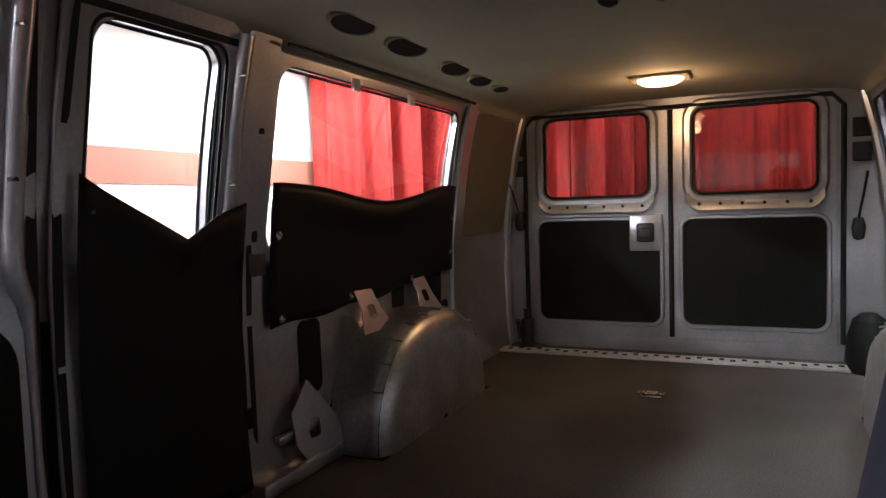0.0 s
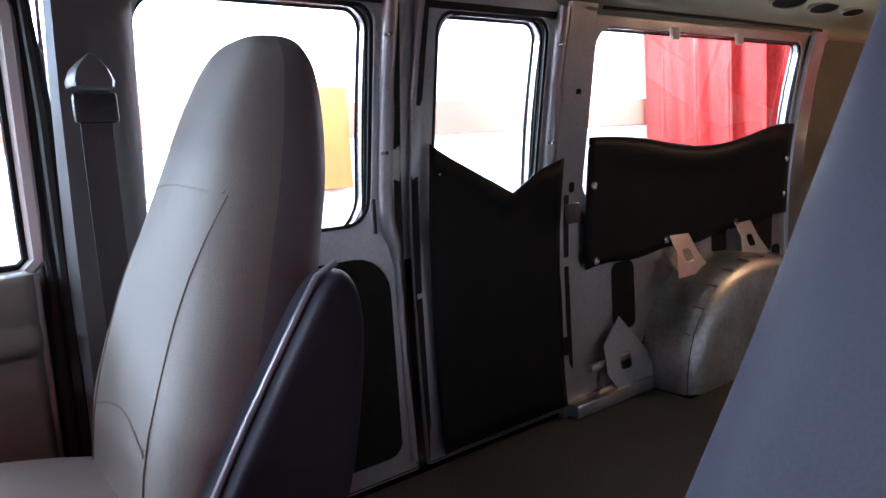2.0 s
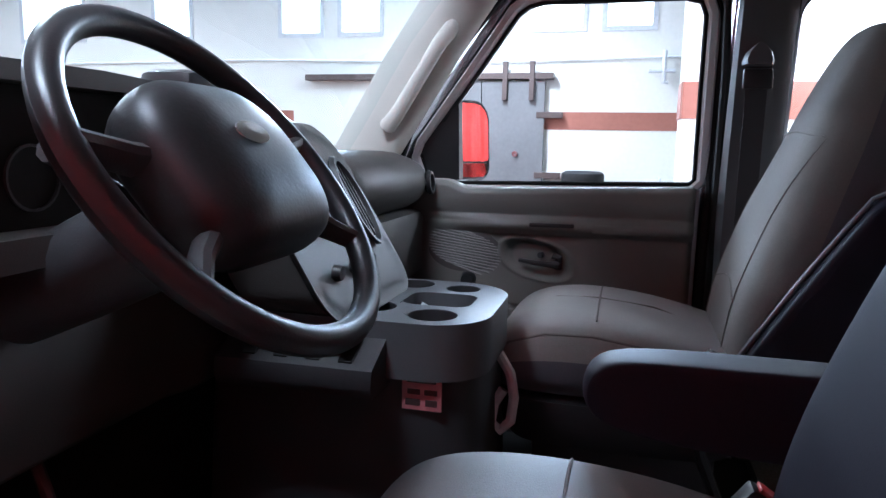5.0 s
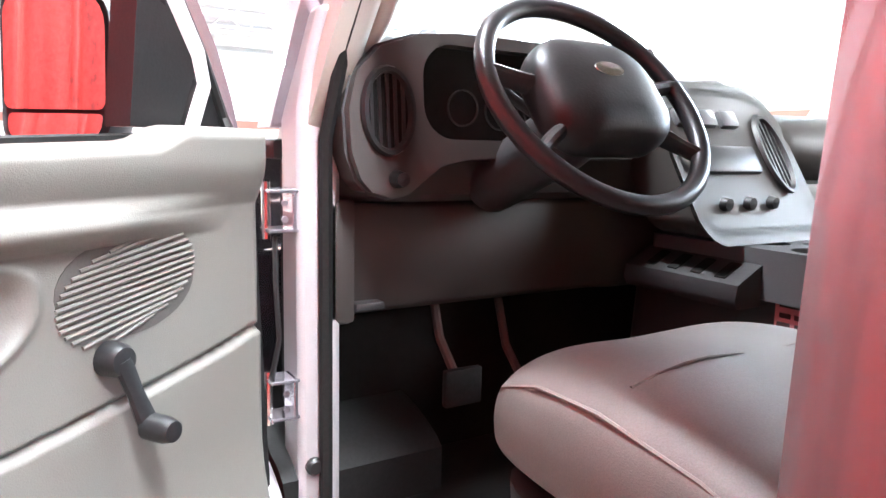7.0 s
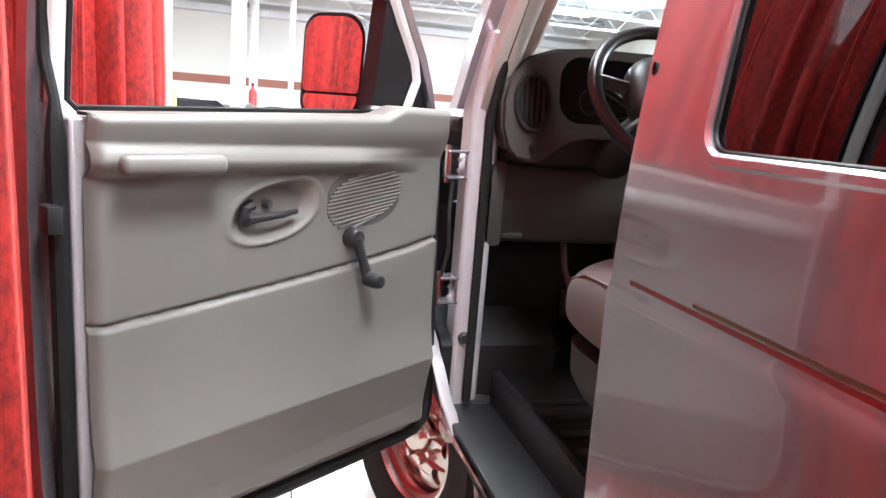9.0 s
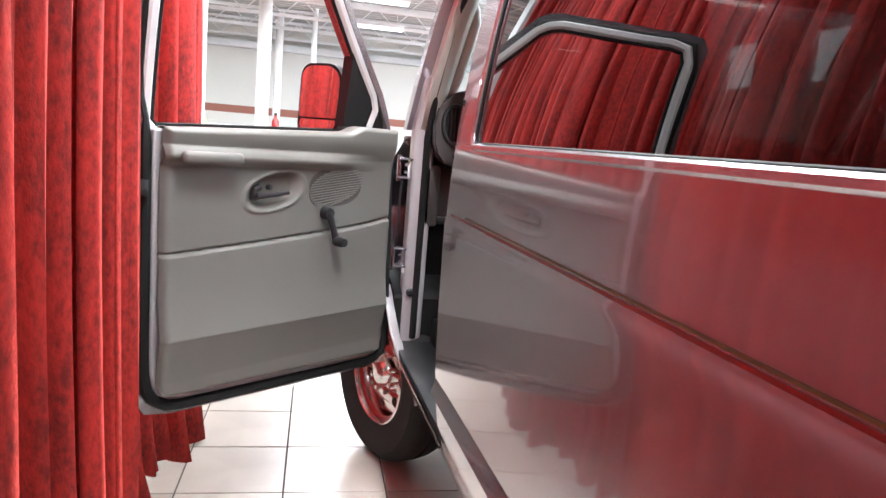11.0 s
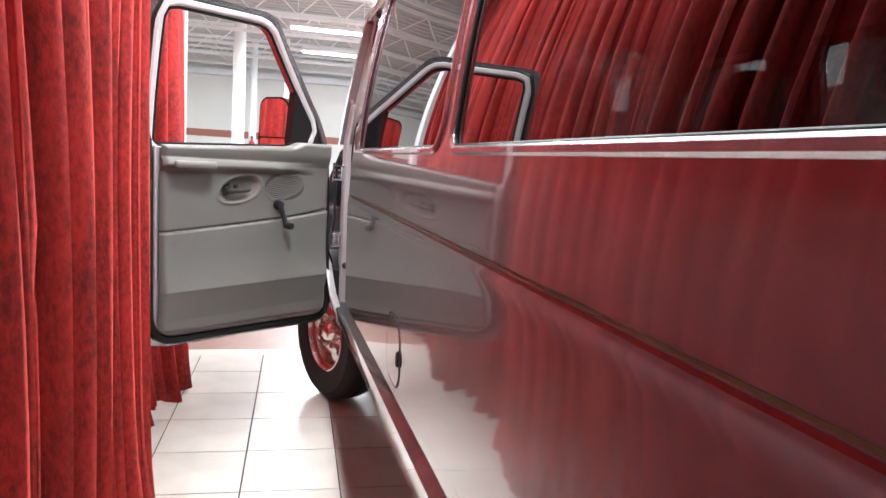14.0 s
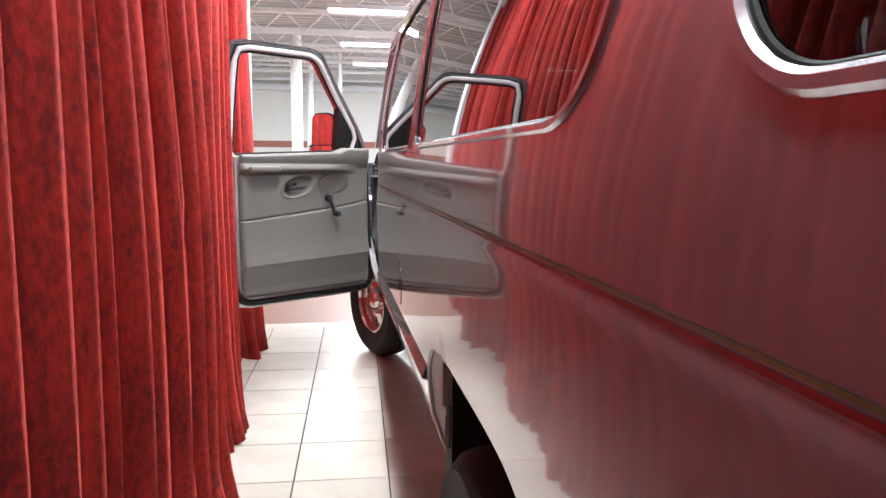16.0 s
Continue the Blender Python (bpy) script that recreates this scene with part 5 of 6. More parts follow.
# slotted aluminium strip on the floor
strip = part("floor_strip", boxed(-0.86, 0.92, -4.80, -4.69, FZ + 0.0005, FZ + 0.014, 0.003), ALU, van, "slotted bright aluminium strip", smooth=False)
# black plates laid on the strip for the shade in its slots
slot_me = None
for k in range(34):
    if slot_me is None:
        o = part("slot", boxed(-0.012, 0.012, -0.018, 0.018, 0.0, 0.0015), BOARD, strip, smooth=False)
        slot_me = o.data
    else:
        o = new("slot", slot_me)
        o.parent = strip
    o.location = (-0.83 + k * 0.0515, -4.735 if k % 2 else -4.76, FZ + 0.0138)
th = holder("floor_ring")
th.parent = van
bm = bmesh.new()
tube(bm, [(0.024 + 0.05 * math.cos(a), -4.04 + 0.035 * math.sin(a), FZ + 0.012 + 0.006 * math.sin(a)) for a in (math.tau * k / 20 for k in range(21))], 0.007, 8)
part("ring", bm, CHROME, th, "bright lashing ring")
part("ring_plate", boxed(-0.02, 0.07, -4.07, -4.01, FZ, FZ + 0.006, 0.002), CHROME, th)
th["label"] = "bright lashing ring in the floor"


# ---- inner side walls ----
def on_in(s, d0):
    return lambda u, v, d: Vector((s * (min(SX(v), 0.985) - d0 - d), u, v))


for s, wins in ((1, GR), (-1, GL)):
    # inner sheet between the windows, above the belt
    loops = [rrect(b - 0.012, a + 0.012, 1.38, 1.935, 0.07) for a, b in wins]
    bm = bmesh.new()
    nb = 12
    out = [(RY, 1.30)] + [(RY + (-1.40 - RY) * k / nb, 1.30) for k in range(1, nb)] + [(-1.40, 1.30), (-1.40, 1.98), (RY, 1.98)]
    plate(bm, out, loops, on_in(s, 0.034), 0.008)
    part("inner_window_band", bm, PAINT_IN, van, angle=30)
    bm = skin(s, RY, -2.70 if s > 0 else -1.40, FZ, 1.31, (-3.505, FZ, 0.47, 0.41, 2.3), 0.055)
    part("inner_wall", bm, PAINT_IN, van, "bare silver-painted inner wall", angle=60)
    for lp in loops:
        bm = bmesh.new()
        rim_loop(bm, lp, lambda u, v, d, s=s: on_in(s, 0.042)(u, v, d), 0.04, 0.012, 0.012)
        part("inner_window_frame", bm, PAINT_IN, van, "rounded silver window frame")
        bm = bmesh.new()
        rim_loop(bm, lp, lambda u, v, d, s=s: on_in(s, 0.034)(u, v, d), 0.014, 0.008, -0.004)
        part("inner_window_seal", bm, RUBBER, van)

    # upright posts
    posts = ((-2.60, -2.73), (-4.10, -4.22), (-4.86, -4.94)) if s > 0 else ((-2.62, -2.69), (-4.15, -4.24), (-4.86, -4.94))
    for ya, yb in posts:
        bm = bmesh.new()
        loft(bm, [[(s * (SX(z) - 0.05), ya, z), (s * (SX(z) - 0.066), ya - 0.01, z), (s * (SX(z) - 0.066), yb + 0.01, z), (s * (SX(z) - 0.05), yb, z)] for z in (FZ, 0.9, 1.1, 1.3, 1.4, 1.6, 1.8, 1.98)])
        post = part("post", bm, PAINT_IN, van, "pressed steel wall post, its holes put on as black plates", angle=50)
        if s > 0 and ya > -3:
            # flat black plates painted for the shade inside the punched holes
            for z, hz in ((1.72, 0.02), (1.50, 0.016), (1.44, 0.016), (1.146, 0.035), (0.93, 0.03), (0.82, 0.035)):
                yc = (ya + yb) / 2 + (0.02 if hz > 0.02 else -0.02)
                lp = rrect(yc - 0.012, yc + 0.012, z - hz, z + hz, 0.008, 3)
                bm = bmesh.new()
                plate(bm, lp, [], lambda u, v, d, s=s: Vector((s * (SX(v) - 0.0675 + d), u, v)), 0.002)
                part("hole", bm, BOARD, post, "flat black plate standing for the shade in a punched hole", smooth=False)
    # wheel housing
    bm = bmesh.new()
    rings = []
    for j in range(13):
        f = j / 12
        x = 0.95 - 0.235 * f
        k = 1.0 if f < 0.75 else math.sqrt(max(0.0, 1 - ((f - 0.75) / 0.25) ** 2 * 0.22))
        ring = []
        for i in range(29):
            t = math.pi * i / 28
            c, sn = math.cos(t), math.sin(t)
            q = (abs(c) ** 2.3 + abs(sn) ** 2.3) ** (-1 / 2.3)
            ring.append((s * x, -3.505 + 0.475 * c * q * k, FZ + 0.415 * sn * q * k))
        rings.append(ring)
    rings.append([(s * 0.713, -3.505 + (p[1] + 3.505) * 0.9, FZ + (p[2] - FZ) * 0.9) for p in rings[-1]])
    rings.append([(s * 0.712, -3.505 + (p[1] + 3.505) * 0.05, FZ + (p[2] - FZ) * 0.05) for p in rings[-1]])
    loft(bm, rings, closed=False)
    wh = part("wheel_housing", bm, BARE, van, "bare galvanised wheel housing with a welded seam", angle=50)
    for i in range(4, 25, 2):
        t = math.pi * (i + 0.5) / 28
        c, sn = math.cos(t), math.sin(t)
        q = (abs(c) ** 2.3 + abs(sn) ** 2.3) ** (-1 / 2.3)
        bm = bmesh.new()
        tube(bm, [(s * (0.775), -3.505 + 0.478 * c * q, FZ + 0.418 * sn * q), (s * 0.735, -3.505 + 0.472 * c * q, FZ + 0.412 * sn * q)], 0.004, 6)
        part("seam_crimp", bm, BARE, wh)

# right wall round the wheel housing: pressings, brackets, black plates for shaded openings
s = 1
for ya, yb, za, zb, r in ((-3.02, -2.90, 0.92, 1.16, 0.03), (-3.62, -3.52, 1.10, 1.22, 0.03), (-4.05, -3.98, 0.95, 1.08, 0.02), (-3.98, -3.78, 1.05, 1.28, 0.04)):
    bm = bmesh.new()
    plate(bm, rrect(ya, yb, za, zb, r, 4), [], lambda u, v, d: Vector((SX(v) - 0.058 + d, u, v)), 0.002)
    part("opening_shade", bm, BOARD, van, "flat black plate standing for the shade in a wall opening", smooth=False)
for ya in (-3.26, -3.70):
    bm = bmesh.new()
    plate(bm, [(ya - 0.11, 1.075), (ya + 0.10, 1.075), (ya + 0.055, 1.16), (ya + 0.06, 1.235), (ya - 0.05, 1.25), (ya - 0.07, 1.15)], [rrect(ya - 0.03, ya + 0.02, 1.12, 1.165, 0.012, 3)], lambda u, v, d: Vector((0.928 - 0.42 * (1.25 - v) - d, u, v)), 0.004)
    part("bracket", bm, PAINT_IN, van, "pressed steel bracket", smooth=False, bevel=0.002)
bm = bmesh.new()
plate(bm, [(-3.06, 0.72), (-2.86, 0.72), (-2.80, 0.80), (-2.80, 0.90), (-2.90, 0.98), (-3.02, 0.84)], [rrect(-2.93, -2.87, 0.80, 0.86, 0.015, 3)], lambda u, v, d: Vector((0.915 - 0.16 * (0.98 - v) - d, u, v)), 0.004)
part("gusset", bm, PAINT_IN, van, "sloping pressed steel gusset with a hole", smooth=False)
part("wall_flange", boxed(0.90, 0.925, -3.02, -2.74, 0.82, 0.845, 0.006), PAINT_IN, van)
part("wall_flange", boxed(0.86, 0.925, -3.02, -2.62, FZ + 0.002, FZ + 0.05, 0.01), PAINT_IN, van)
# black vinyl sheet under the long window: sags along its top edge
bm = bmesh.new()
cols = []
for i in range(41):
    f = i / 40
    y = -2.745 - 1.315 * f
    top = 1.592 - 0.045 * math.sin(math.pi * min(1, f * 1.05)) ** 1.2 + 0.012 * math.sin(f * 9)
    bot = 1.165 + 0.03 * f + (0.05 * (f - 0.45) if f > 0.45 else 0) + 0.006 * math.sin(f * 23)
    col = []
    for j in range(15):
        g = j / 14
        z = bot + (top - bot) * g
        fold = 0.014 * noise.noise((y * 2.3, z * 3.0, 4)) + (0.030 * math.sin(math.pi * f) * math.exp(-((z - top + 0.05) / 0.05) ** 2))
        col.append((SX(z) - 0.075 - max(0, fold), y, z))
    cols.append(col)
loft(bm, cols, closed=False)
sheet = part("wall_sheet", bm, VINYL, van, "black vinyl sheet screwed under the window with a sagging top edge", angle=80)
sheet.modifiers.new("sheet", "SOLIDIFY").thickness = 0.004
for y, z in ((-2.776, 1.438), (-2.794, 1.189), (-3.179, 1.209), (-3.645, 1.222), (-4.03, 1.30), (-4.03, 1.45)):
    bm = bmesh.new()
    lathe(bm, [(0.0, 0.006), (0.012, 0.004), (0.014, 0)], 10, pose(SX(z) - 0.082, y, z, 0, 0, 180))
    part("screw", bm, CHROME, sheet)
# curtain clips on the top of the long window
for y in (-3.12, -3.52):
    part("window_clip", boxed(0.815, 0.83, y - 0.02, y + 0.02, 1.895, 1.935, 0.004), PILLAR, van, "small white clip")
# rear quarter: covered window, vents, hanging cable, jack
bm = bmesh.new()
plate(bm, rrect(-4.83, -4.23, 1.355, 1.945, 0.06), [], on_in(1, 0.05), 0.004)
part("quarter_cover", bm, material("drab_cover", (0.12, 0.11, 0.075), 0.6, stain=0.2), van, "drab cover over the rear quarter window", smooth=False)
for k in range(2):
    vent = part("corner_vent", boxed(0.825, 0.905, RY + 0.004, RY + 0.014, 1.66 + 0.115 * k, 1.75 + 0.115 * k, 0.006), BLACK, van, "black slotted corner vent")
    for j in range(5):
        part("vent_slat", boxed(0.835, 0.895, RY + 0.0135, RY + 0.019, 1.675 + 0.115 * k + 0.014 * j, 1.68 + 0.115 * k + 0.014 * j), CONSOLE_LOW, vent, smooth=False)
    vent = part("corner_vent", boxed(-0.905 + RX, -0.825 + RX, RY + 0.004, RY + 0.014, 1.66 + 0.115 * k, 1.75 + 0.115 * k, 0.006), BLACK, van, "black slotted corner vent")
for pts in ([(0.90, -4.86, 1.62), (0.885, -4.90, 1.55), (0.87, -4.92, 1.47), (0.862, -4.925, 1.44)], [(-0.80, -4.55, 1.60), (-0.80, -4.68, 1.50), (-0.80, -4.80, 1.42), (-0.80, -4.84, 1.38)]):
    bm = bmesh.new()
    tube(bm, pts, 0.006, 6)
    c = part("lamp_cable", bm, BLACK, van, "black cable hanging from the wall")
    bm = bmesh.new()
    lathe(bm, [(0.0, 0.05), (0.02, 0.045), (0.03, 0.0), (0.022, -0.05), (0.0, -0.06)], 14, Matrix.Translation(Vector(pts[-1]) - Vector((0, 0, 0.03))) @ pose(0, 0, 0, 0, -90, 0))
    part("cable_plug", bm, BLACK, c)
jack = tagged(holder("jack", pose(0.80, -4.83, FZ)), "rusty black bottle jack standing in the rear corner", "jack")
bm = bmesh.new()
lathe(bm, [(0, 0.0), (0.06, 0.0), (0.06, 0.02), (0.035, 0.03), (0.035, 0.16), (0.02, 0.17), (0.02, 0.22)], 16, pose(0, 0, 0.001, 0, -90, 0))
part("cylinder", bm, BLACK, jack)
part("foot", boxed(-0.09, 0.09, -0.05, 0.05, 0.001, 0.02, 0.004), IRON, jack)
bm = bmesh.new()
tube(bm, [(0.05, -0.02, 0.05), (0.05, 0.02, 0.16)], 0.014, 8)
part("lever", bm, IRON, jack)
bag = bmesh.new()
loft(bag, [[(-0.83 + 0.09 * r * math.cos(a) * (1 + 0.2 * noise.noise((a, z * 9, 3))), -4.72 + 0.10 * r * math.sin(a), FZ + z) for a in (math.tau * k / 18 for k in range(18))] for z, r in ((0.001, 0.8), (0.05, 1.0), (0.16, 1.0), (0.24, 0.75), (0.27, 0.35))])
tagged(part("tool_bag", bag, BOARD), "black cloth bag slumped in the rear corner", "bag")

# ---- right side doors (two leaves) ----
for nm, ya, yb, wa, wb2 in (("a", -1.375, -2.04, -1.42, -1.94), ("b", -2.07, -2.675, -2.16, -2.53)):
    d = holder("side_door")
    d.parent = van
    d["label"] = "shut side door leaf with a black lower half"
    hole = rrect(wb2 - 0.01, wa + 0.025, 1.405, 1.93, [0.07, 0.09, 0.05, 0.05] if nm == "a" else [0.06, 0.06, 0.05, 0.05])
    bm = bmesh.new()
    outer = [(yb, 0.72), (ya, 0.72), (ya, 1.0), (ya, 1.39), (ya, 1.7), (ya, 1.97), (yb, 1.97), (yb, 1.7), (yb, 1.39), (yb, 1.0)]
    plate(bm, outer, [hole], on_in(1, 0.044), 0.014)
    part("leaf", bm, PAINT_IN, d, angle=30, bevel=0.006)
    bm = bmesh.new()
    rim_loop(bm, hole, lambda u, v, dd: on_in(1, 0.058)(u, v, dd), 0.062, 0.022, 0.033)
    part("window_surround", bm, PAINT_IN, d, "shiny rounded silver pressing round the glass")
    bm = bmesh.new()
    rim_loop(bm, hole, lambda u, v, dd: on_in(1, 0.054)(u, v, dd), 0.014, 0.008, -0.002)
    part("window_seal", bm, RUBBER, d)
    bm = bmesh.new()
    rim_loop(bm, [(yb + 0.012, 0.735), (ya - 0.012, 0.735), (ya - 0.012, 1.2), (ya - 0.012, 1.55), (ya - 0.03, 1.94), (yb + 0.03, 1.94), (yb + 0.012, 1.55), (yb + 0.012, 1.2)], lambda u, v, dd: on_in(1, 0.059)(u, v, dd), 0.022, 0.012)
    part("leaf_seal", bm, RUBBER, d)
    if nm == "a":
        bm = bmesh.new()
        plate(bm, rrect(yb + 0.05, ya - 0.03, 0.78, 1.325, [0.04, 0.04, 0.10, 0.10], 6), [], on_in(1, 0.062), 0.004)
        part("board", bm, BOARD, d, "black trim board", smooth=False)
    else:
        bm = bmesh.new()
        cols = []
        for i in range(25):
            f = i / 24
            y = -2.115 - 0.50 * f
            top = 1.60 - 0.15 * min(1, f / 0.54) ** 0.9 + (0.055 * min(1, (f - 0.54) / 0.22) if f > 0.54 else 0) + (0.03 * (f - 0.76) / 0.24 if f > 0.76 else 0)
            col = []
            for j in range(17):
                z = 0.745 + (top - 0.745) * j / 16
                fo = 0.018 * noise.noise((y * 4, z * 3, 7)) + 0.03 * math.exp(-((z - top) / 0.05) ** 2) * math.sin(math.pi * f)
                col.append((SX(z) - 0.080 - max(0, fo), y, z))
            cols.append(col)
        loft(bm, cols, closed=False)
        o = part("door_sheet", bm, VINYL, d, "black vinyl sheet sagging over the lower window edge", angle=80)
        o.modifiers.new("sheet", "SOLIDIFY").thickness = 0.004
    ye = wb2 - 0.048
    bm = bmesh.new()
    tube(bm, [(SX(z) - 0.062, y, z) for y, z in ((ye, 1.965), (ye, 1.75), (ye, 1.50), (ye - 0.002, 1.43), (ye - 0.010, 1.385), (ye - 0.026, 1.345), (ye - 0.032, 1.29), (ye - 0.034, 1.05), (ye - 0.036, 0.75))], [0.020, 0.020, 0.020, 0.021, 0.022, 0.018, 0.013, 0.011, 0.011], 10)
    part("edge_pressing", bm, PAINT_IN, d, "rounded silver pressing along the door edge", angle=60)
    for y, z in ((wa + 0.02, 1.52), (wb2 - 0.035, 1.584), (wb2 - 0.035, 1.86)):
        bm = bmesh.new()
        tube(bm, [(SX(z) - 0.075, y, z), (SX(z) - 0.095, y, z)], [0.006, 0.005], 8)
        part("stud", bm, CHROME, d)
bm = bmesh.new()
tube(bm, [(0.87, -1.925, 1.39), (0.868, -1.925, 1.475)], 0.006, 8)
part("lock_pin", bm, BLACK, van)
bm = bmesh.new()
box(bm, 0.855, 0.875, -2.66, -2.61, 1.335, 1.395, 0.004, 2)
part("striker", bm, IRON, van, "copper-coloured striker plate")

# B-pillar trim, seat belt
bm = bmesh.new()
loft(bm, [[(SX(z) - 0.125, -1.235 - 0.003 * k, z), (SX(z) - 0.155, -1.26, z), (SX(z) - 0.155, -1.36, z), (SX(z) - 0.12, -1.395, z)] for k, z in enumerate((0.72, 0.95, 1.2, 1.38, 1.5, 1.7, 1.9, 1.98))])
part("pillar_trim", bm, CONSOLE, van, "grey pillar trim", angle=50)
bm = bmesh.new()
loft(bm, [[(-SX(z) + 0.125, -1.235, z), (-SX(z) + 0.155, -1.26, z), (-SX(z) + 0.155, -1.36, z), (-SX(z) + 0.12, -1.395, z)] for z in (0.72, 0.95, 1.2, 1.38, 1.5, 1.7, 1.9, 1.98)])
part("pillar_trim", bm, CONSOLE, van, angle=50)
bm = bmesh.new()
loft(bm, [[(x - 0.012, -1.325 + w, z), (x - 0.012, -1.275 + w, z), (x - 0.014, -1.275 + w, z), (x - 0.014, -1.325 + w, z)] for x, w, z in ((0.735, 0, 0.85), (0.75, 0, 1.2), (0.745, 0, 1.5), (0.735, 0, 1.72))])
belt = part("seat_belt", bm, CONSOLE_LOW, van, "dark grey seat belt webbing", smooth=False)
bm = bmesh.new()
loft(bm, [[(0.715, -1.30 - w, z), (0.70, -1.30 - w * 0.8, z), (0.70, -1.30 + w * 0.8, z), (0.715, -1.30 + w, z), (0.75, -1.30 + w, z), (0.75, -1.30 - w, z)] for z, w in ((1.725, 0.034), (1.735, 0.036), (1.755, 0.028), (1.77, 0.013), (1.777, 0.004))])
part("belt_guide", bm, CONSOLE, belt, "grey plastic belt guide")
part("belt_loop", boxed(0.705, 0.72, -1.335, -1.265, 1.665, 1.715, 0.006), BLACK, belt)


# ---- seats ----
def ring_xy(cx, cy, z, w, d, p=3.2, n=28, dish=0.0):
    out = []
    for k in range(n):
        a = math.tau * k / n
        c, sn = math.cos(a), math.sin(a)
        x = math.copysign(abs(c) ** (2 / p), c) * w / 2
        y = math.copysign(abs(sn) ** (2 / p), sn) * d / 2
        if sn > 0:
            y -= dish * (1 - (2 * x / w) ** 2)
        out.append((cx + x, cy + y, z))
    return out


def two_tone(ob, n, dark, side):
    """Darker material, trim and shade in one, where dark() picks columns by ring angle."""
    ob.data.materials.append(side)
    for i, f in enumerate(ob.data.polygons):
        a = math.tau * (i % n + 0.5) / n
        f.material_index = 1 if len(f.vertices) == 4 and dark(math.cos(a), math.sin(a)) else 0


def seat(cx, arm_x, arm_down, drop, label, dx=0.0, wide=0.0, fwd=0.0):
    th = tagged(holder("front_seat", pose(cx, 0, 0)), label, "seat", "front seats")
    # backrest
    prof = [(0.96, -1.29, 0.36, 0.14, 0), (1.00, -1.30, 0.44, 0.20, 0.01), (1.08, -1.31, 0.50, 0.25, 0.03), (1.20, -1.33, 0.53, 0.27, 0.04), (1.30, -1.36, 0.50, 0.26, 0.035), (1.40, -1.395, 0.43, 0.25, 0.025),
            (1.48, -1.425, 0.365, 0.235, 0.018), (1.55, -1.45, 0.32, 0.22, 0.012), (1.62, -1.47, 0.287, 0.20, 0.01), (1.70, -1.49, 0.252, 0.165, 0.008), (1.745, -1.50, 0.215, 0.13, 0.005), (1.772, -1.505, 0.16, 0.09, 0), (1.782, -1.507, 0.08, 0.045, 0)]
    prof = [(z, y + fwd, w, d, di) for z, y, w, d, di in prof]
    if wide:
        prof = [(z, y - 0.10 * wide * min(1, max(0, (z - 1.3) / 0.25)), w * (1 + wide * min(1, max(0, (z - 1.3) / 0.25))), d * (1 + wide * min(1, max(0, (z - 1.3) / 0.25))), di) for z, y, w, d, di in prof]
    bm = bmesh.new()
    loft(bm, [ring_xy(dx * min(1, max(0.2, (1.62 - z) / 0.4)), y, z, w, d, 2.35 if arm_down else 3.0, 32, dish) for z, y, w, d, dish in prof])
    back = part("backrest", bm, BACKREST, th, "taupe cloth backrest with integral headrest, its dark sides part vinyl, part painted shade", angle=70)
    # sides darker for trim and shade; driver's inboard half for its shadow
    two_tone(back, 32, lambda c, sn: sn < 0.02 or (arm_down and c > -0.3), FABRIC_SIDE if arm_down else BOLSTER_SHADED)
    back.modifiers.new("soft", "SUBSURF").levels = 1
    back.modifiers["soft"].render_levels = 2
    # seams in the cloth
    def front(z, x):
        zz = [(p[0], i) for i, p in enumerate(prof)]
        y, w, d, di = (lerp_table([(p[0], p[k]) for p in prof], z) for k in (1, 2, 3, 4))
        t = min(0.999, abs(2 * x / w))
        return y + d / 2 * (1 - t ** 3.0) ** (1 / 3.0) - di * (1 - t * t) + 0.0005
    for pts in ([(-0.15 + 0.30 * k / 10, 1.545 + 0.012 * math.sin(math.pi * k / 10)) for k in range(11)], [(-0.15 + 0.30 * k / 10, 1.20 + 0.025 * math.sin(math.pi * k / 10)) for k in range(11)],
                [(0.155, 1.02 + 0.052 * k) for k in range(11)], [(-0.155, 1.02 + 0.052 * k) for k in range(11)]):
        if arm_down:
            continue
        bm = bmesh.new()
        tube(bm, [(x + dx * min(1, max(0.2, (1.62 - z) / 0.4)), front(z, x) - 0.0006, z) for x, z in pts], 0.0014, 6)
        part("seam", bm, FABRIC_SIDE if arm_down else SEAM, back)
    # cushion
    bm = bmesh.new()
    secs = [(-0.715, 0.34, 1.00, 1.055), (-0.73, 0.44, 0.965, 1.10), (-0.77, 0.485, 0.955, 1.145), (-0.85, 0.505, 0.95, 1.172), (-0.95, 0.51, 0.95, 1.175), (-1.08, 0.505, 0.95, 1.155), (-1.20, 0.50, 0.95, 1.12), (-1.30, 0.47, 0.955, 1.09), (-1.33, 0.40, 0.97, 1.06)]
    rings = []
    for y, w, z0, z1 in ((a, b, c + drop, d + drop) for a, b, c, d in secs):
        cz, h = (z0 + z1) / 2, z1 - z0
        ring = []
        for k in range(30):
            a = math.tau * k / 30
            c, sn = math.cos(a), math.sin(a)
            x = math.copysign(abs(c) ** (2 / 3.4), c) * w / 2
            z = cz + math.copysign(abs(sn) ** (2 / 3.0), sn) * h / 2
            if sn > 0:
                z -= 0.016 * (1 - (2 * x / w) ** 2) - 0.012 * noise.noise((x * 6 + cx, y * 6, 1))
            ring.append((x, y, z))
        rings.append(ring)
    loft(bm, rings)
    cu = part("cushion", bm, CUSHION if arm_down else FABRIC, th, "worn cloth cushion, greyed and darkened to suit its light" if arm_down else "worn taupe cloth cushion", angle=70)
    # driver's underside coloured dark for the shade below, passenger's lower half a grey skirt
    two_tone(cu, 30, lambda c, sn: sn < (-0.75 if arm_down else -0.1), FABRIC_SIDE if arm_down else BOLSTER_SHADED)
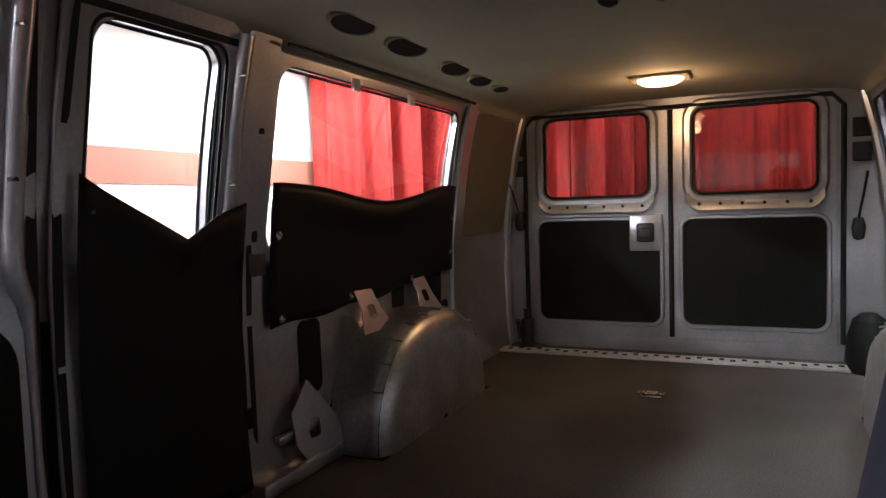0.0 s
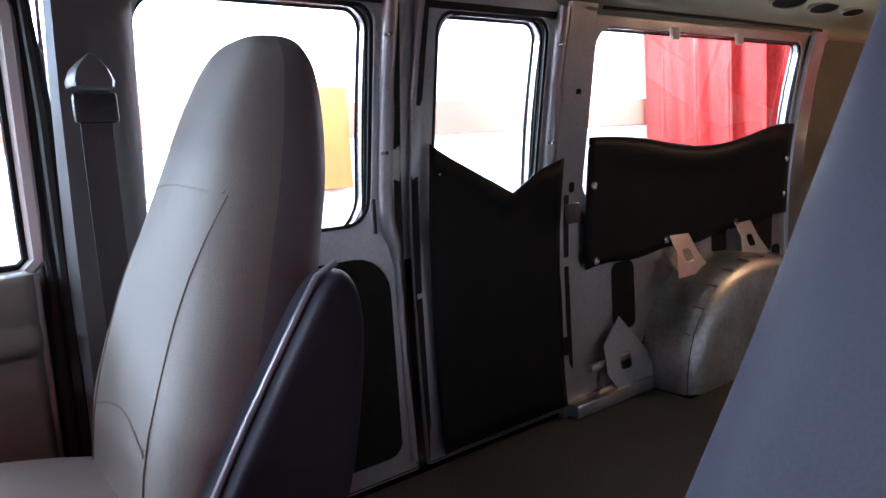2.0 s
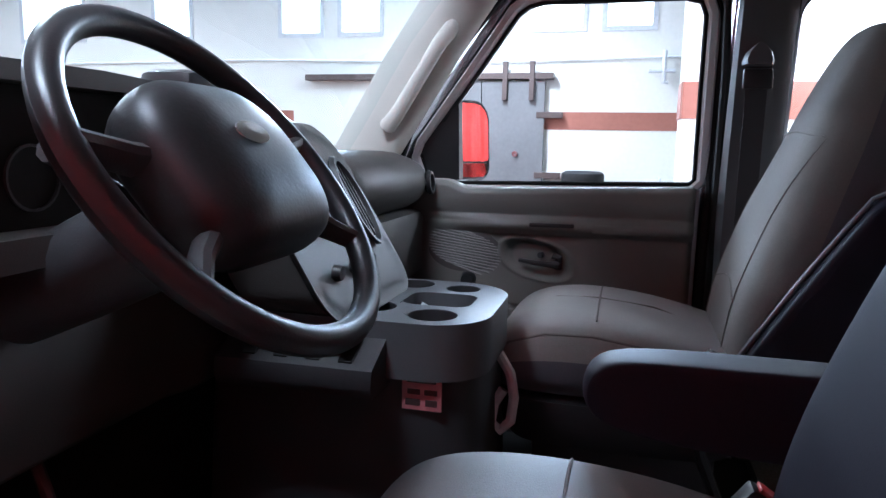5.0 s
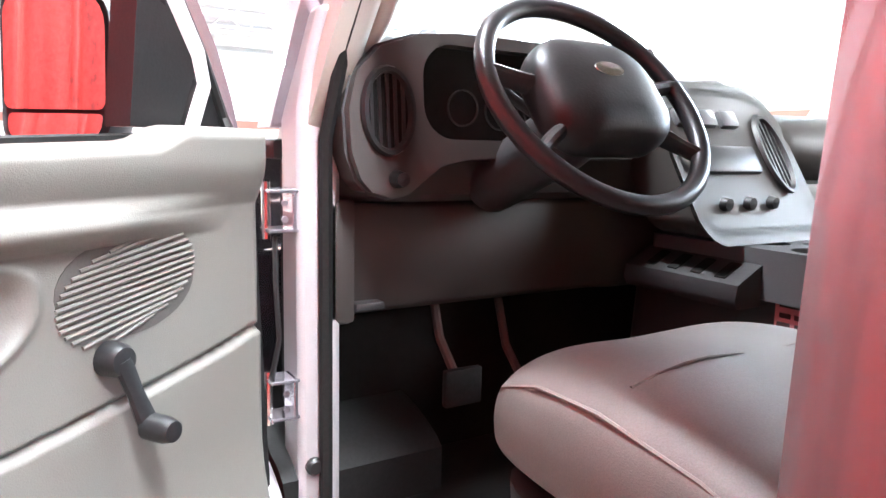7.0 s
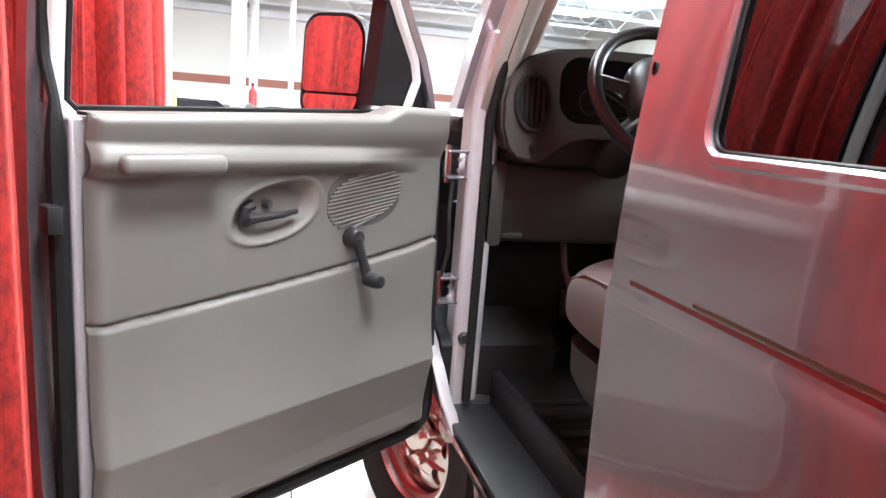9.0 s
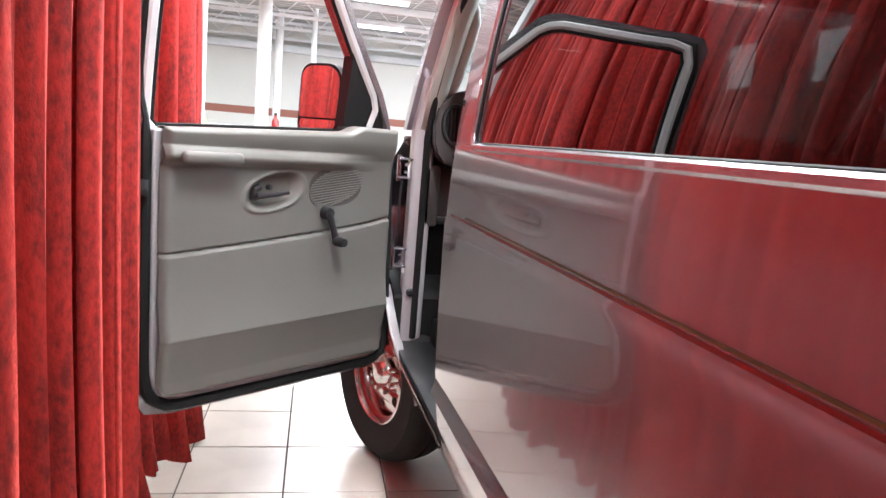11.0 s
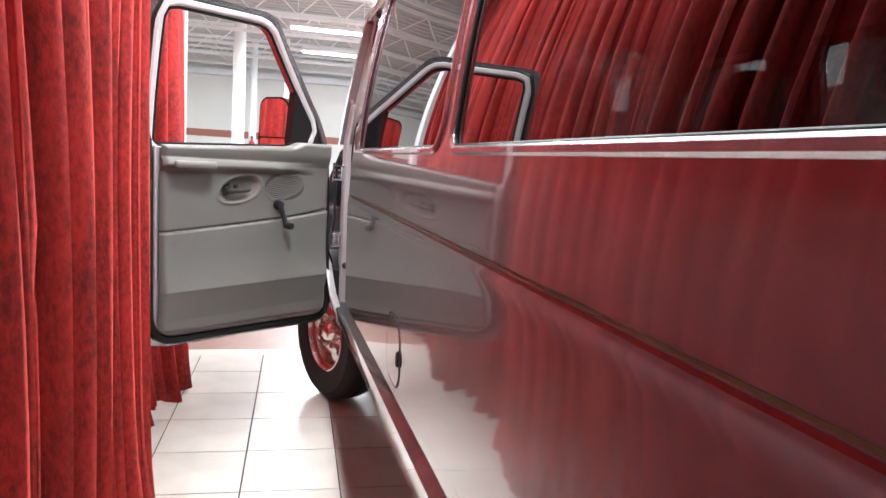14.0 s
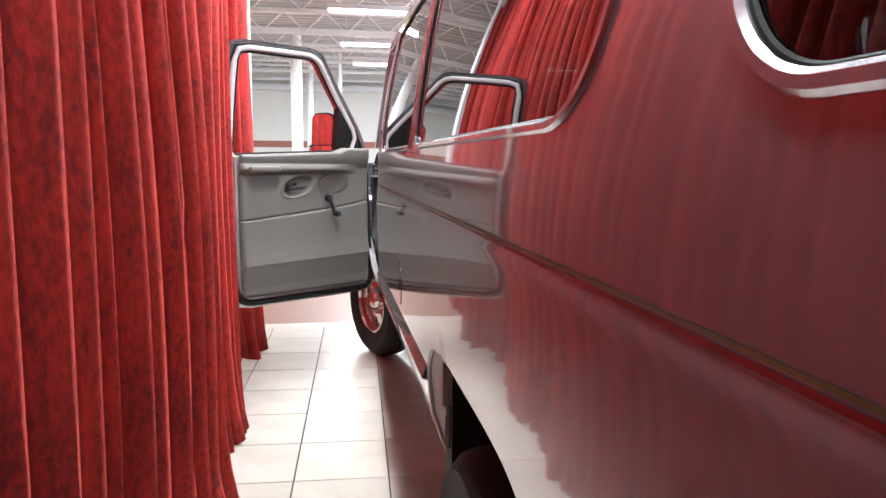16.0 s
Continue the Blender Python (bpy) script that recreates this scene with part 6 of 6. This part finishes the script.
    cu.modifiers.new("soft", "SUBSURF").levels = 1
    for sx in (-1, 1):
        bm = bmesh.new()
        tube(bm, [(sx * w * 0.475, y, z1 - 0.055 + drop) for y, w, z0, z1 in secs[1:-1]], 0.003, 6)
        part("seam", bm, SEAM, cu)
    bm = bmesh.new()
    def cushion_top(x, y, w, z0, z1):
        c = abs(2 * x / w) ** 1.7
        return (z0 + z1) / 2 + drop + (1 - c * c) ** (1 / 3) * (z1 - z0) / 2 - 0.016 * (1 - (2 * x / w) ** 2) + 0.012 * noise.noise((x * 6 + cx, y * 6, 1)) - 0.003
    tube(bm, [(-0.2 + 0.04 * k, -0.955, cushion_top(-0.2 + 0.04 * k, -0.955, 0.51, 0.95, 1.175)) for k in range(11)], 0.0022, 6)
    part("seam", bm, SEAM, cu)
    bm = bmesh.new()
    tube(bm, [(0.0, y, cushion_top(0.0, y, w, z0, z1)) for y, w, z0, z1 in secs[3:-2]], 0.0022, 6)
    part("seam", bm, SEAM, cu)
    # lower valance and pedestal
    bm = bmesh.new()
    loft(bm, [ring_xy(0, -1.01, z, w, d, 5, 28) for z, w, d in ((0.86, 0.44, 0.50), (0.90, 0.48, 0.55), (0.965, 0.485, 0.56))])
    part("valance", bm, CONSOLE_LOW, th, "charcoal plastic seat valance")
    part("pedestal", boxed(-0.17, 0.17, -1.22, -0.82, FZ - 0.02, 0.87, 0.012), CONSOLE_LOW, th)
    # armrest, folded up beside the back or lowered
    bm = bmesh.new()
    if arm_down:
        path = [(y, z - 0.002) for y, z in ((-0.955, 1.205), (-0.965, 1.235), (-1.0, 1.25), (-1.10, 1.252), (-1.25, 1.252), (-1.38, 1.25), (-1.43, 1.225), (-1.43, 1.17), (-1.38, 1.135), (-1.25, 1.13), (-1.08, 1.14), (-0.99, 1.155), (-0.962, 1.175))]
    else:
        path = [(-1.18, 1.02), (-1.19, 0.985), (-1.225, 0.965), (-1.30, 0.96), (-1.38, 1.0), (-1.445, 1.12), (-1.475, 1.26), (-1.49, 1.36), (-1.485, 1.42), (-1.465, 1.445), (-1.435, 1.43), (-1.40, 1.38), (-1.32, 1.26), (-1.235, 1.12)]
    cyc, czc = sum(p[0] for p in path) / len(path), sum(p[1] for p in path) / len(path)
    sg = 1 if arm_x > 0 else -1
    loft(bm, [[(arm_x + sg * o, cyc + (y - cyc) * k, czc + (z - czc) * k) for y, z in path] for o, k in ((-0.045, 0.9), (-0.04, 0.97), (-0.02, 1.0), (0.02, 1.0), (0.035, 0.97), (0.045, 0.88))])
    arm = part("armrest", bm, FABRIC_SIDE, th, "dark vinyl armrest folded up" if not arm_down else "dark vinyl armrest folded down", angle=50)
    arm.modifiers.new("soft", "SUBSURF").levels = 1
    if not arm_down:
        # piping along the front edge, its gloss put in as a paler grey
        bm = bmesh.new()
        q = path[-5:] + path[:2]
        tube(bm, [(arm_x - 0.012 * sg * -1, y + 0.004, z + 0.002) for y, z in q], 0.005, 8)
        part("piping", bm, PIPING, arm, "grey piping, coloured paler for the gloss along it")
    return th


seat(0.52, -0.285, False, 0.0, "taupe cloth passenger seat with its armrest folded up", 0.012, 0.05)
seat(-0.58, 0.32, True, 0.0, "taupe cloth driver's seat with its armrest folded down", -0.055, 0.0, 0.08)
# belt buckle between seat and console
th = tagged(holder("belt_buckle", pose(0.20, -1.14, 1.02, 0, 0, 0)), "black belt buckle on a stalk beside the passenger seat", "buckle")
part("casing", boxed(-0.016, 0.016, -0.028, 0.028, 0.02, 0.115, 0.008, m=pose(0, 0, 0, 28, 0, 0)), RUBBER, th)
part("slot_plate", boxed(-0.013, 0.013, -0.025, 0.025, 0.1135, 0.118, 0.002, m=pose(0, 0, 0, 28, 0, 0)), CHROME, th)
bm = bmesh.new()
tube(bm, [(0.0, 0.0, 0.02), (0.0, -0.03, -0.10), (0.0, -0.08, -0.22)], 0.012, 8)
part("stalk", bm, BLACK, th)
th = tagged(holder("belt_buckle", pose(-0.20, -1.16, 0.96)), "buckle with a red release button beside the driver's seat", "buckle")
part("casing", boxed(-0.02, 0.02, -0.035, 0.035, 0.0, 0.10, 0.008, m=pose(0, 0, 0, 35, 0, 0)), BLACK, th)
part("button", boxed(-0.014, 0.014, -0.025, 0.025, 0.0985, 0.106, 0.003, m=pose(0, 0, 0, 35, 0, 0)), RED_CAN, th)

# ---- engine cover and cup-holder console ----
con = tagged(holder("console"), "grey plastic engine cover console with round cup holders", "console")
bm = bmesh.new()
loft(bm, [ring_xy(0.165, y, z, w, d, 6, 28) for z, y, w, d in ((FZ - 0.02, -0.48, 0.38, 0.60), (0.85, -0.48, 0.37, 0.58), (1.05, -0.48, 0.355, 0.56), (1.15, -0.48, 0.35, 0.545))])
part("engine_cover", bm, CONSOLE_LOW, con, "charcoal plastic engine cover", angle=60)
tray = rrect(-0.035, 0.37, -0.772, -0.30, [0.11, 0.13, 0.02, 0.02], 10)
cups = [(0.04, -0.665, 0.047), (0.315, -0.545, 0.048), (0.295, -0.665, 0.038), (0.075, -0.535, 0.046)]
pocket = rrect(0.115, 0.235, -0.715, -0.575, 0.03, 4)
bm = bmesh.new()
holes = [[(x + r * math.cos(math.tau * k / 24), y + r * math.sin(math.tau * k / 24)) for k in range(24)] for x, y, r in cups] + [pocket]
plate(bm, tray, holes, lambda u, v, d: Vector((u, v, 1.20 - d)), 0.105)
part("tray", bm, CONSOLE, con, "grey moulded tray", angle=40, bevel=0.016)
for x, y, r in cups:
    bm = bmesh.new()
    lathe(bm, [(0.0, -0.07), (r * 0.9, -0.07), (r * 0.97, -0.01), (r * 1.0, -0.002)], 24, pose(x, y, 1.20, 0, -90, 0))
    bmesh.ops.delete(bm, geom=[f for f in bm.faces if len(f.verts) > 8 and f.calc_center_median().z > 1.175], context="FACES_ONLY")
    part("cup_holder", bm, CONSOLE_LOW, con, "dark round cup holder")
part("tray_pocket", boxed(0.118, 0.232, -0.712, -0.578, 1.150, 1.165, 0.003), CONSOLE, con)
bm = bmesh.new()
loft(bm, [[(0.135 + 0.075 * f, -0.70 + 0.105 * g, 1.175 + 0.014 * math.sin(3 * f + 4 * g)) for g in (0, 0.25, 0.5, 0.75, 1)] for f in (0, 0.25, 0.5, 0.75, 1)], closed=False)
paper = part("paper_wrapper", bm, LIGHTGREY)
paper.modifiers.new("sheet", "SOLIDIFY").thickness = 0.002
tagged(paper, "crumpled pale plastic wrapper lying in the console tray", "wrapper")
bm = bmesh.new()
rim_loop(bm, tray, lambda u, v, d: Vector((u, v, 1.098 - d)), 0.012, 0.008, -0.006)
part("tray_lip", bm, CONSOLE, con)
lab = part("label", boxed(-0.018, -0.0145, -0.70, -0.625, 1.035, 1.115, 0.001), PINK, con, "pink paper label with dark print", smooth=False)
for z, h, y0, y1 in ((1.095, 0.016, -0.69, -0.635), (1.070, 0.010, -0.692, -0.668), (1.070, 0.010, -0.66, -0.636), (1.050, 0.012, -0.692, -0.67), (1.050, 0.012, -0.66, -0.632)):
    part("print_bar", boxed(-0.0195, -0.0178, y0, y1, z - h / 2, z + h / 2), DARKLINE, lab, smooth=False)
# coin slots on the sloping left shoulder of the console
sh = bmesh.new()
loft(sh, [[(-0.115, y, 1.10), (-0.11, y, 1.13), (-0.03, y, 1.17), (-0.02, y, 1.165), (-0.02, y, 1.08), (-0.105, y, 1.08)] for y in (-0.30, -0.585, -0.60)])
slope = part("console_shoulder", sh, CONSOLE_LOW, con, "sloping console shoulder with coin slots", angle=40)
# black plates on the slope, for the shade in the coin slots
for k in range(4):
    part("coin_slot_shade", boxed(-0.03, 0.03, -0.014, 0.014, -0.004, 0.003, 0.003, m=pose(-0.07, -0.36 - 0.062 * k, 1.150, 0, -26.6, 0)), BOARD, slope)
bm = bmesh.new()
pts = [(0.20, -0.765, 1.09), (0.20, -0.79, 1.05), (0.195, -0.80, 1.0), (0.19, -0.795, 0.95), (0.185, -0.775, 0.93), (0.185, -0.755, 0.945), (0.19, -0.76, 0.985), (0.195, -0.778, 1.015)]
tube(bm, pts, 0.011, 8)
tagged(part("cable_loop", bm, LIGHTGREY), "pale grey cable loop hanging from the console", "cable")
# floor-side gear: pedals
for x, z in ((-0.56, 0.86), (-0.38, 0.82)):
    pd = holder("pedal")
    pd.parent = van
    pd["label"] = "black rubber pedal on a steel arm"
    part("pad", boxed(x - 0.045, x + 0.045, -0.305, -0.285, z, z + 0.08, 0.006), RUBBER, pd)
    bm = bmesh.new()
    tube(bm, [(x, -0.285, z + 0.04), (x, -0.20, z + 0.12), (x, -0.15, z + 0.26)], 0.010, 8)
    part("arm", bm, IRON, pd)

# ---- dashboard ----
dash = holder("dashboard")
dash.parent = van
dash["label"] = "taupe moulded dashboard"
bm = bmesh.new()
sections = []
for k in range(41):
    x = -0.865 + 1.73 * k / 40
    hood = math.exp(-((x + 0.42) / 0.36) ** 6)
    pas = math.exp(-((x - 0.52) / 0.36) ** 4)
    cen = math.exp(-((x - 0.08) / 0.20) ** 4)
    top = 1.42 + 0.187 * hood + 0.06 * pas + 0.14 * cen * (1 - hood)
    front = -0.25 - 0.06 * hood - 0.06 * pas - 0.07 * cen
    e = min(1, (0.865 - abs(x)) / 0.05)
    top = 1.36 + (top - 1.36) * (0.4 + 0.6 * math.sqrt(max(0, e)))
    sections.append([(x, -0.06, 1.36), (x, -0.09, top - 0.015), (x, -0.16, top), (x, front + 0.05, top - 0.008), (x, front + 0.015, top - 0.03), (x, front, top - 0.065), (x, front + 0.002, 1.36), (x, front + 0.01, 1.30), (x, front + 0.03, 1.285), (x, -0.06, 1.285)])
loft(bm, sections)
part("upper_shell", bm, TRIM_DARK, dash, "taupe upper dash moulding", angle=45)
bm = bmesh.new()
sections = []
for k in range(31):
    x = -0.86 + 1.72 * k / 30
    dep = 0.0 if abs(x - 0.12) < 0.26 else 0.02
    sections.append([(x, -0.06, 1.282), (x, -0.275 + dep, 1.282), (x, -0.285 + dep, 1.27), (x, -0.27 + dep, 1.08), (x, -0.255 + dep, 1.065), (x, -0.06, 1.065)])
loft(bm, sections)
part("knee_panel", bm, TRIM_DARK, dash, "taupe lower dash panel", angle=45)
part("knee_end", boxed(-0.862, -0.80, -0.295, -0.12, 1.06, 1.295, 0.012), TRIM_DARK, dash)
part("release_lever", boxed(-0.805, -0.745, -0.305, -0.272, 1.085, 1.10, 0.004), CONSOLE_LOW, dash)
# instrument bezel: large rounded frame round a dark recess
def on_dash(u, v, d):
    return Vector((u, -0.29 + 0.10 * (v - 1.42) - d, v))
pod = dense([(-0.835, 1.335), (-0.815, 1.312), (-0.78, 1.303), (-0.745, 1.308), (-0.715, 1.33), (-0.675, 1.358), (-0.62, 1.37), (-0.20, 1.375), (-0.17, 1.40), (-0.165, 1.52), (-0.19, 1.565), (-0.25, 1.588), (-0.40, 1.594), (-0.62, 1.592), (-0.72, 1.582), (-0.79, 1.558), (-0.835, 1.515), (-0.853, 1.45), (-0.85, 1.38)], 0.03)
bm = bmesh.new()
plate(bm, pod, [rrect(-0.71, -0.26, 1.405, 1.572, 0.06, 8), [(-0.782 + 0.045 * math.cos(a), 1.45 + 0.070 * math.sin(a)) for a in (math.tau * k / 28 for k in range(28))]], on_dash, 0.09)
part("bezel", bm, TRIM_DARK, dash, "taupe instrument surround", bevel=0.014)
bm = bmesh.new()
rim_loop(bm, pod, lambda u, v, d: on_dash(u, v, d + 0.07), 0.018, 0.008, -0.004)
part("bezel_rim", bm, CONSOLE_LOW, dash)
part("instrument_panel", boxed(-0.735, -0.235, -0.3195, -0.305, 1.395, 1.575), BOARD, dash, "dark instrument cluster", smooth=False)
for x, r in ((-0.595, 0.035), (-0.505, 0.04), (-0.415, 0.035)):
    bm = bmesh.new()
    lathe(bm, [(r, 0.0), (r, 0.004), (r - 0.003, 0.004), (r - 0.003, 0.0)], 24, pose(x, -0.3215, 1.465, 0, 0, -90), closed=True)
    part("dial_ring", bm, CONSOLE_LOW, dash)


def oval_vent(parent, cx, cz, y, w, h, sl=0.10):
    bm = bmesh.new()
    lp = [(cx + w * math.cos(a), cz + h * math.sin(a)) for a in (math.tau * k / 28 for k in range(28))]
    rim_loop(bm, lp, lambda u, v, d: Vector((u, y - 0.002 + sl * (v - 1.42) + d, v)), 0.014, 0.010, 0.0)
    v0 = part("vent", bm, BLACK, parent, "black oval air vent")
    bm = bmesh.new()
    plate(bm, lp, [], lambda u, v, d: Vector((u, y + 0.003 + sl * (v - 1.42) + d, v)), 0.004)
    part("vent_back", bm, BOARD, v0, smooth=False)
    for k in range(-2, 3):
        hh = h * math.sqrt(1 - (k / 3.2) ** 2) * 0.93
        part("vent_fin", boxed(-0.003, 0.003, -0.004, 0.004, -hh * math.hypot(1, sl), hh * math.hypot(1, sl), 0.001, m=pose(cx + k * w / 3.0, y + 0.002 + sl * (cz - 1.42), cz, -math.degrees(math.atan(sl)))), BLACK, v0, smooth=False)
    return v0


oval_vent(dash, -0.782, 1.45, -0.382, 0.045, 0.070)
bm = bmesh.new()
lathe(bm, [(0.0, 0.03), (0.012, 0.028), (0.016, 0.0)], 16, pose(-0.768, -0.386, 1.335, 0, 0, -90))
part("headlamp_knob", bm, BLACK, dash)
# centre stack: taupe bezel with vent, radio and heater knobs
def on_stack(u, v, d):
    return Vector((u, -0.525 + 0.6 * (v - 1.25) - d, v))
stk = rrect(-0.13, 0.275, 1.215, 1.54, [0.05, 0.05, 0.10, 0.10], 8)
bm = bmesh.new()
plate(bm, stk, [], on_stack, -0.16)
part("centre_panel", bm, TRIM_DARK, dash, "taupe centre stack", bevel=0.016)
bm = bmesh.new()
rim_loop(bm, dense(stk, 0.03), on_stack, 0.034, 0.016, -0.004)
part("stack_rim", bm, TRIM_DARK, dash, "thick rounded rim of the centre stack", angle=80)
part("radio", boxed(-0.10, 0.10, -0.012, 0.03, -0.034, 0.034, 0.006, m=pose(0.025, -0.525 + 0.6 * 0.125, 1.375, -31)), BLACK, dash, "black radio")
for x in (-0.05, 0.03, 0.11):
    bm = bmesh.new()
    lathe(bm, [(0.0, 0.016), (0.013, 0.015), (0.016, 0.0)], 18, pose(x, -0.508, 1.285, 0, 0, -90))
    part("heater_knob", bm, BLACK, dash)
v = oval_vent(dash, 0.20, 1.395, -0.428, 0.042, 0.085, 0.6)
for x in (-0.07, 0.005, 0.08):
    part("dash_switch", boxed(-0.03, 0.03, -0.014, 0.02, -0.022, 0.022, 0.008, m=pose(x, -0.525 + 0.6 * 0.215, 1.465, -31)), CONSOLE, dash, "grey rocker switch")
# passenger roll
bm = bmesh.new()
loft(bm, [[(x, -0.29 - 0.15 * k * math.cos(a), 1.405 + 0.092 * k * math.sin(a)) for a in (math.tau * j / 20 for j in range(20))] for x, k in ((0.27, 0.85), (0.30, 0.98), (0.55, 1.0), (0.78, 0.98), (0.845, 0.9), (0.862, 0.7))])
part("passenger_roll", bm, TRIM_DARK, dash, "rounded taupe dash roll", angle=60)
oval_vent(dash, 0.80, 1.405, -0.437, 0.026, 0.030)
part("glovebox", boxed(0.29, 0.83, -0.42, -0.24, 1.13, 1.325, 0.025), TRIM_DARK, dash)
part("dash_object", boxed(-0.20, -0.10, -0.33, -0.23, 1.575, 1.625, 0.018, m=None), BLACK, dash)

# ---- steering wheel ----
sw = holder("steering_wheel", Matrix.Translation((-0.50, -0.585, 1.474)) @ Euler((radians(-39), 0, 0)).to_matrix().to_4x4())
sw.parent = van
sw["label"] = "dark four-spoke steering wheel with a padded hub"
bm = bmesh.new()
lathe(bm, [(0.211 + 0.0165 * math.cos(t), 0.0165 * math.sin(t)) for t in (math.tau * k / 14 for k in range(14))], 64, pose(0, 0, 0, 0, 0, 90), closed=True)
part("rim", bm, WHEEL_GRIP, sw, "dark worn wheel rim")
bm = bmesh.new()
hubp = rrect(-0.13, 0.13, -0.10, 0.115, [0.07, 0.07, 0.085, 0.085], 8)
loft(bm, [[(x * k, y, z * k) for x, z in hubp] for y, k in ((0.055, 0.85), (0.025, 1.0), (-0.010, 1.0), (-0.032, 0.92), (-0.046, 0.65), (-0.050, 0.3))])
hub = part("hub_pad", bm, BLACK, sw, "black padded hub", angle=60)
hub.modifiers.new("soft", "SUBSURF").levels = 1
bm = bmesh.new()
lathe(bm, [(0.0, 0.004), (0.02, 0.003), (0.022, 0.0)], 20, pose(0, -0.0475, 0.022, 0, 0, -90) @ Matrix.Diagonal((1, 1.5, 0.75, 1)))
part("emblem", bm, CHROME, hub, "small oval emblem")
for sx in (-1, 1):
    for z0, z1, r in ((0.02, 0.045, 0.018), (-0.055, -0.115, 0.016)):
        bm = bmesh.new()
        tube(bm, [(sx * 0.09, 0.005, z0), (sx * 0.14, 0.006, (z0 + z1) / 2), (sx * math.sqrt(0.211 ** 2 - z1 ** 2), 0.0, z1)], [r * 1.3, r, r * 0.9], 10, flat=0.7)
        part("spoke", bm, CONSOLE_LOW, sw)
col = holder("steering_column")
col.parent = van
col["label"] = "steering column shroud with a stalk"
bm = bmesh.new()
mc = Matrix.Translation((-0.50, -0.585, 1.474)) @ Euler((radians(-25), 0, 0)).to_matrix().to_4x4()
loft(bm, [[mc @ Vector((w * math.cos(a), y, -0.02 + h * math.sin(a))) for a in (math.tau * k / 18 for k in range(18))] for y, w, h in ((0.04, 0.055, 0.055), (0.10, 0.062, 0.062), (0.22, 0.06, 0.06), (0.34, 0.06, 0.055))])
part("shroud", bm, CONSOLE_LOW, col)
for pts, rr in (([(-0.05, 0.075, -0.01), (-0.13, 0.06, 0.03), (-0.18, 0.045, 0.055)], [0.008, 0.009, 0.016]), ([(0.05, 0.08, 0.03), (0.13, 0.06, 0.09), (0.2, 0.03, 0.12)], [0.009, 0.010, 0.014])):
    bm = bmesh.new()
    tube(bm, [mc @ Vector(p) for p in pts], rr, 10)
    part("stalk", bm, CONSOLE_LOW, col)

# A-pillar trims and grab handle
for s in (-1, 1):
    bm = bmesh.new()
    loft(bm, [[(s * (x + ox), y + oy, z) for ox, oy in ((-0.060, -0.125), (-0.012, -0.115), (-0.02, 0.06), (-0.03, 0.085), (-0.075, 0.095), (-0.095, 0.02), (-0.085, -0.09))] for x, y, z in ((0.905, -0.16, 1.40), (0.895, -0.26, 1.56), (0.872, -0.39, 1.76), (0.85, -0.53, 1.95), (0.845, -0.58, 1.99))])
    part("pillar_cover", bm, PILLAR, van, "pale plastic windscreen pillar trim", angle=60)
    bm = bmesh.new()
    tube(bm, [(s * 0.83, -0.30, 1.575), (s * 0.795, -0.315, 1.57), (s * 0.785, -0.345, 1.605), (s * 0.77, -0.43, 1.73), (s * 0.765, -0.475, 1.80), (s * 0.78, -0.50, 1.835), (s * 0.80, -0.51, 1.86)], [0.026, 0.025, 0.022, 0.021, 0.022, 0.024, 0.026], 12)
    part("grab_handle", bm, PILLAR, van, "pale grab handle")
# mirror on the windscreen is out of view; sun visors
for s in (-1, 1):
    part("sun_visor", boxed(*sorted((s * 0.15, s * 0.70)), -0.86, -0.66, 1.955, 1.975, 0.008), LINER, van)

# ---- floor tiles ----
TS, TJ = 0.40, 0.007
TANG = radians(-2.4)
ORIGIN = (-1.345, -0.727)
tile_me = None
count = 0
ca, sa = math.cos(TANG), math.sin(TANG)
for i in range(-2, 10):
    for j in range(-15, 5):
        u, v = (i + 0.5) * TS, (j + 0.5) * TS
        x, y = ORIGIN[0] + u * ca - v * sa, ORIGIN[1] + u * sa + v * ca
        if not (-2.3 < x < 2.45 and -6.6 < y < 0.83):
            continue
        if tile_me is None:
            o = part("tile", boxed(-TS / 2 + TJ / 2, TS / 2 - TJ / 2, -TS / 2 + TJ / 2, TS / 2 - TJ / 2, -0.008, 0.0, 0.0015, 1), TILE, floor, smooth=False)
            tile_me = o.data
        else:
            o = new("tile", tile_me)
            o.parent = floor
        o.location = (x, y, 0.0006 * random.random())
        o.rotation_euler = (0, 0, TANG)
        count += 1
structure(part("trim_8", boxed(-3.2, 3.2, 0.84, 0.985, -0.1, 0.001, 0.002), TILE, smooth=False), "cream threshold strip at the end of the tiles", "threshold")
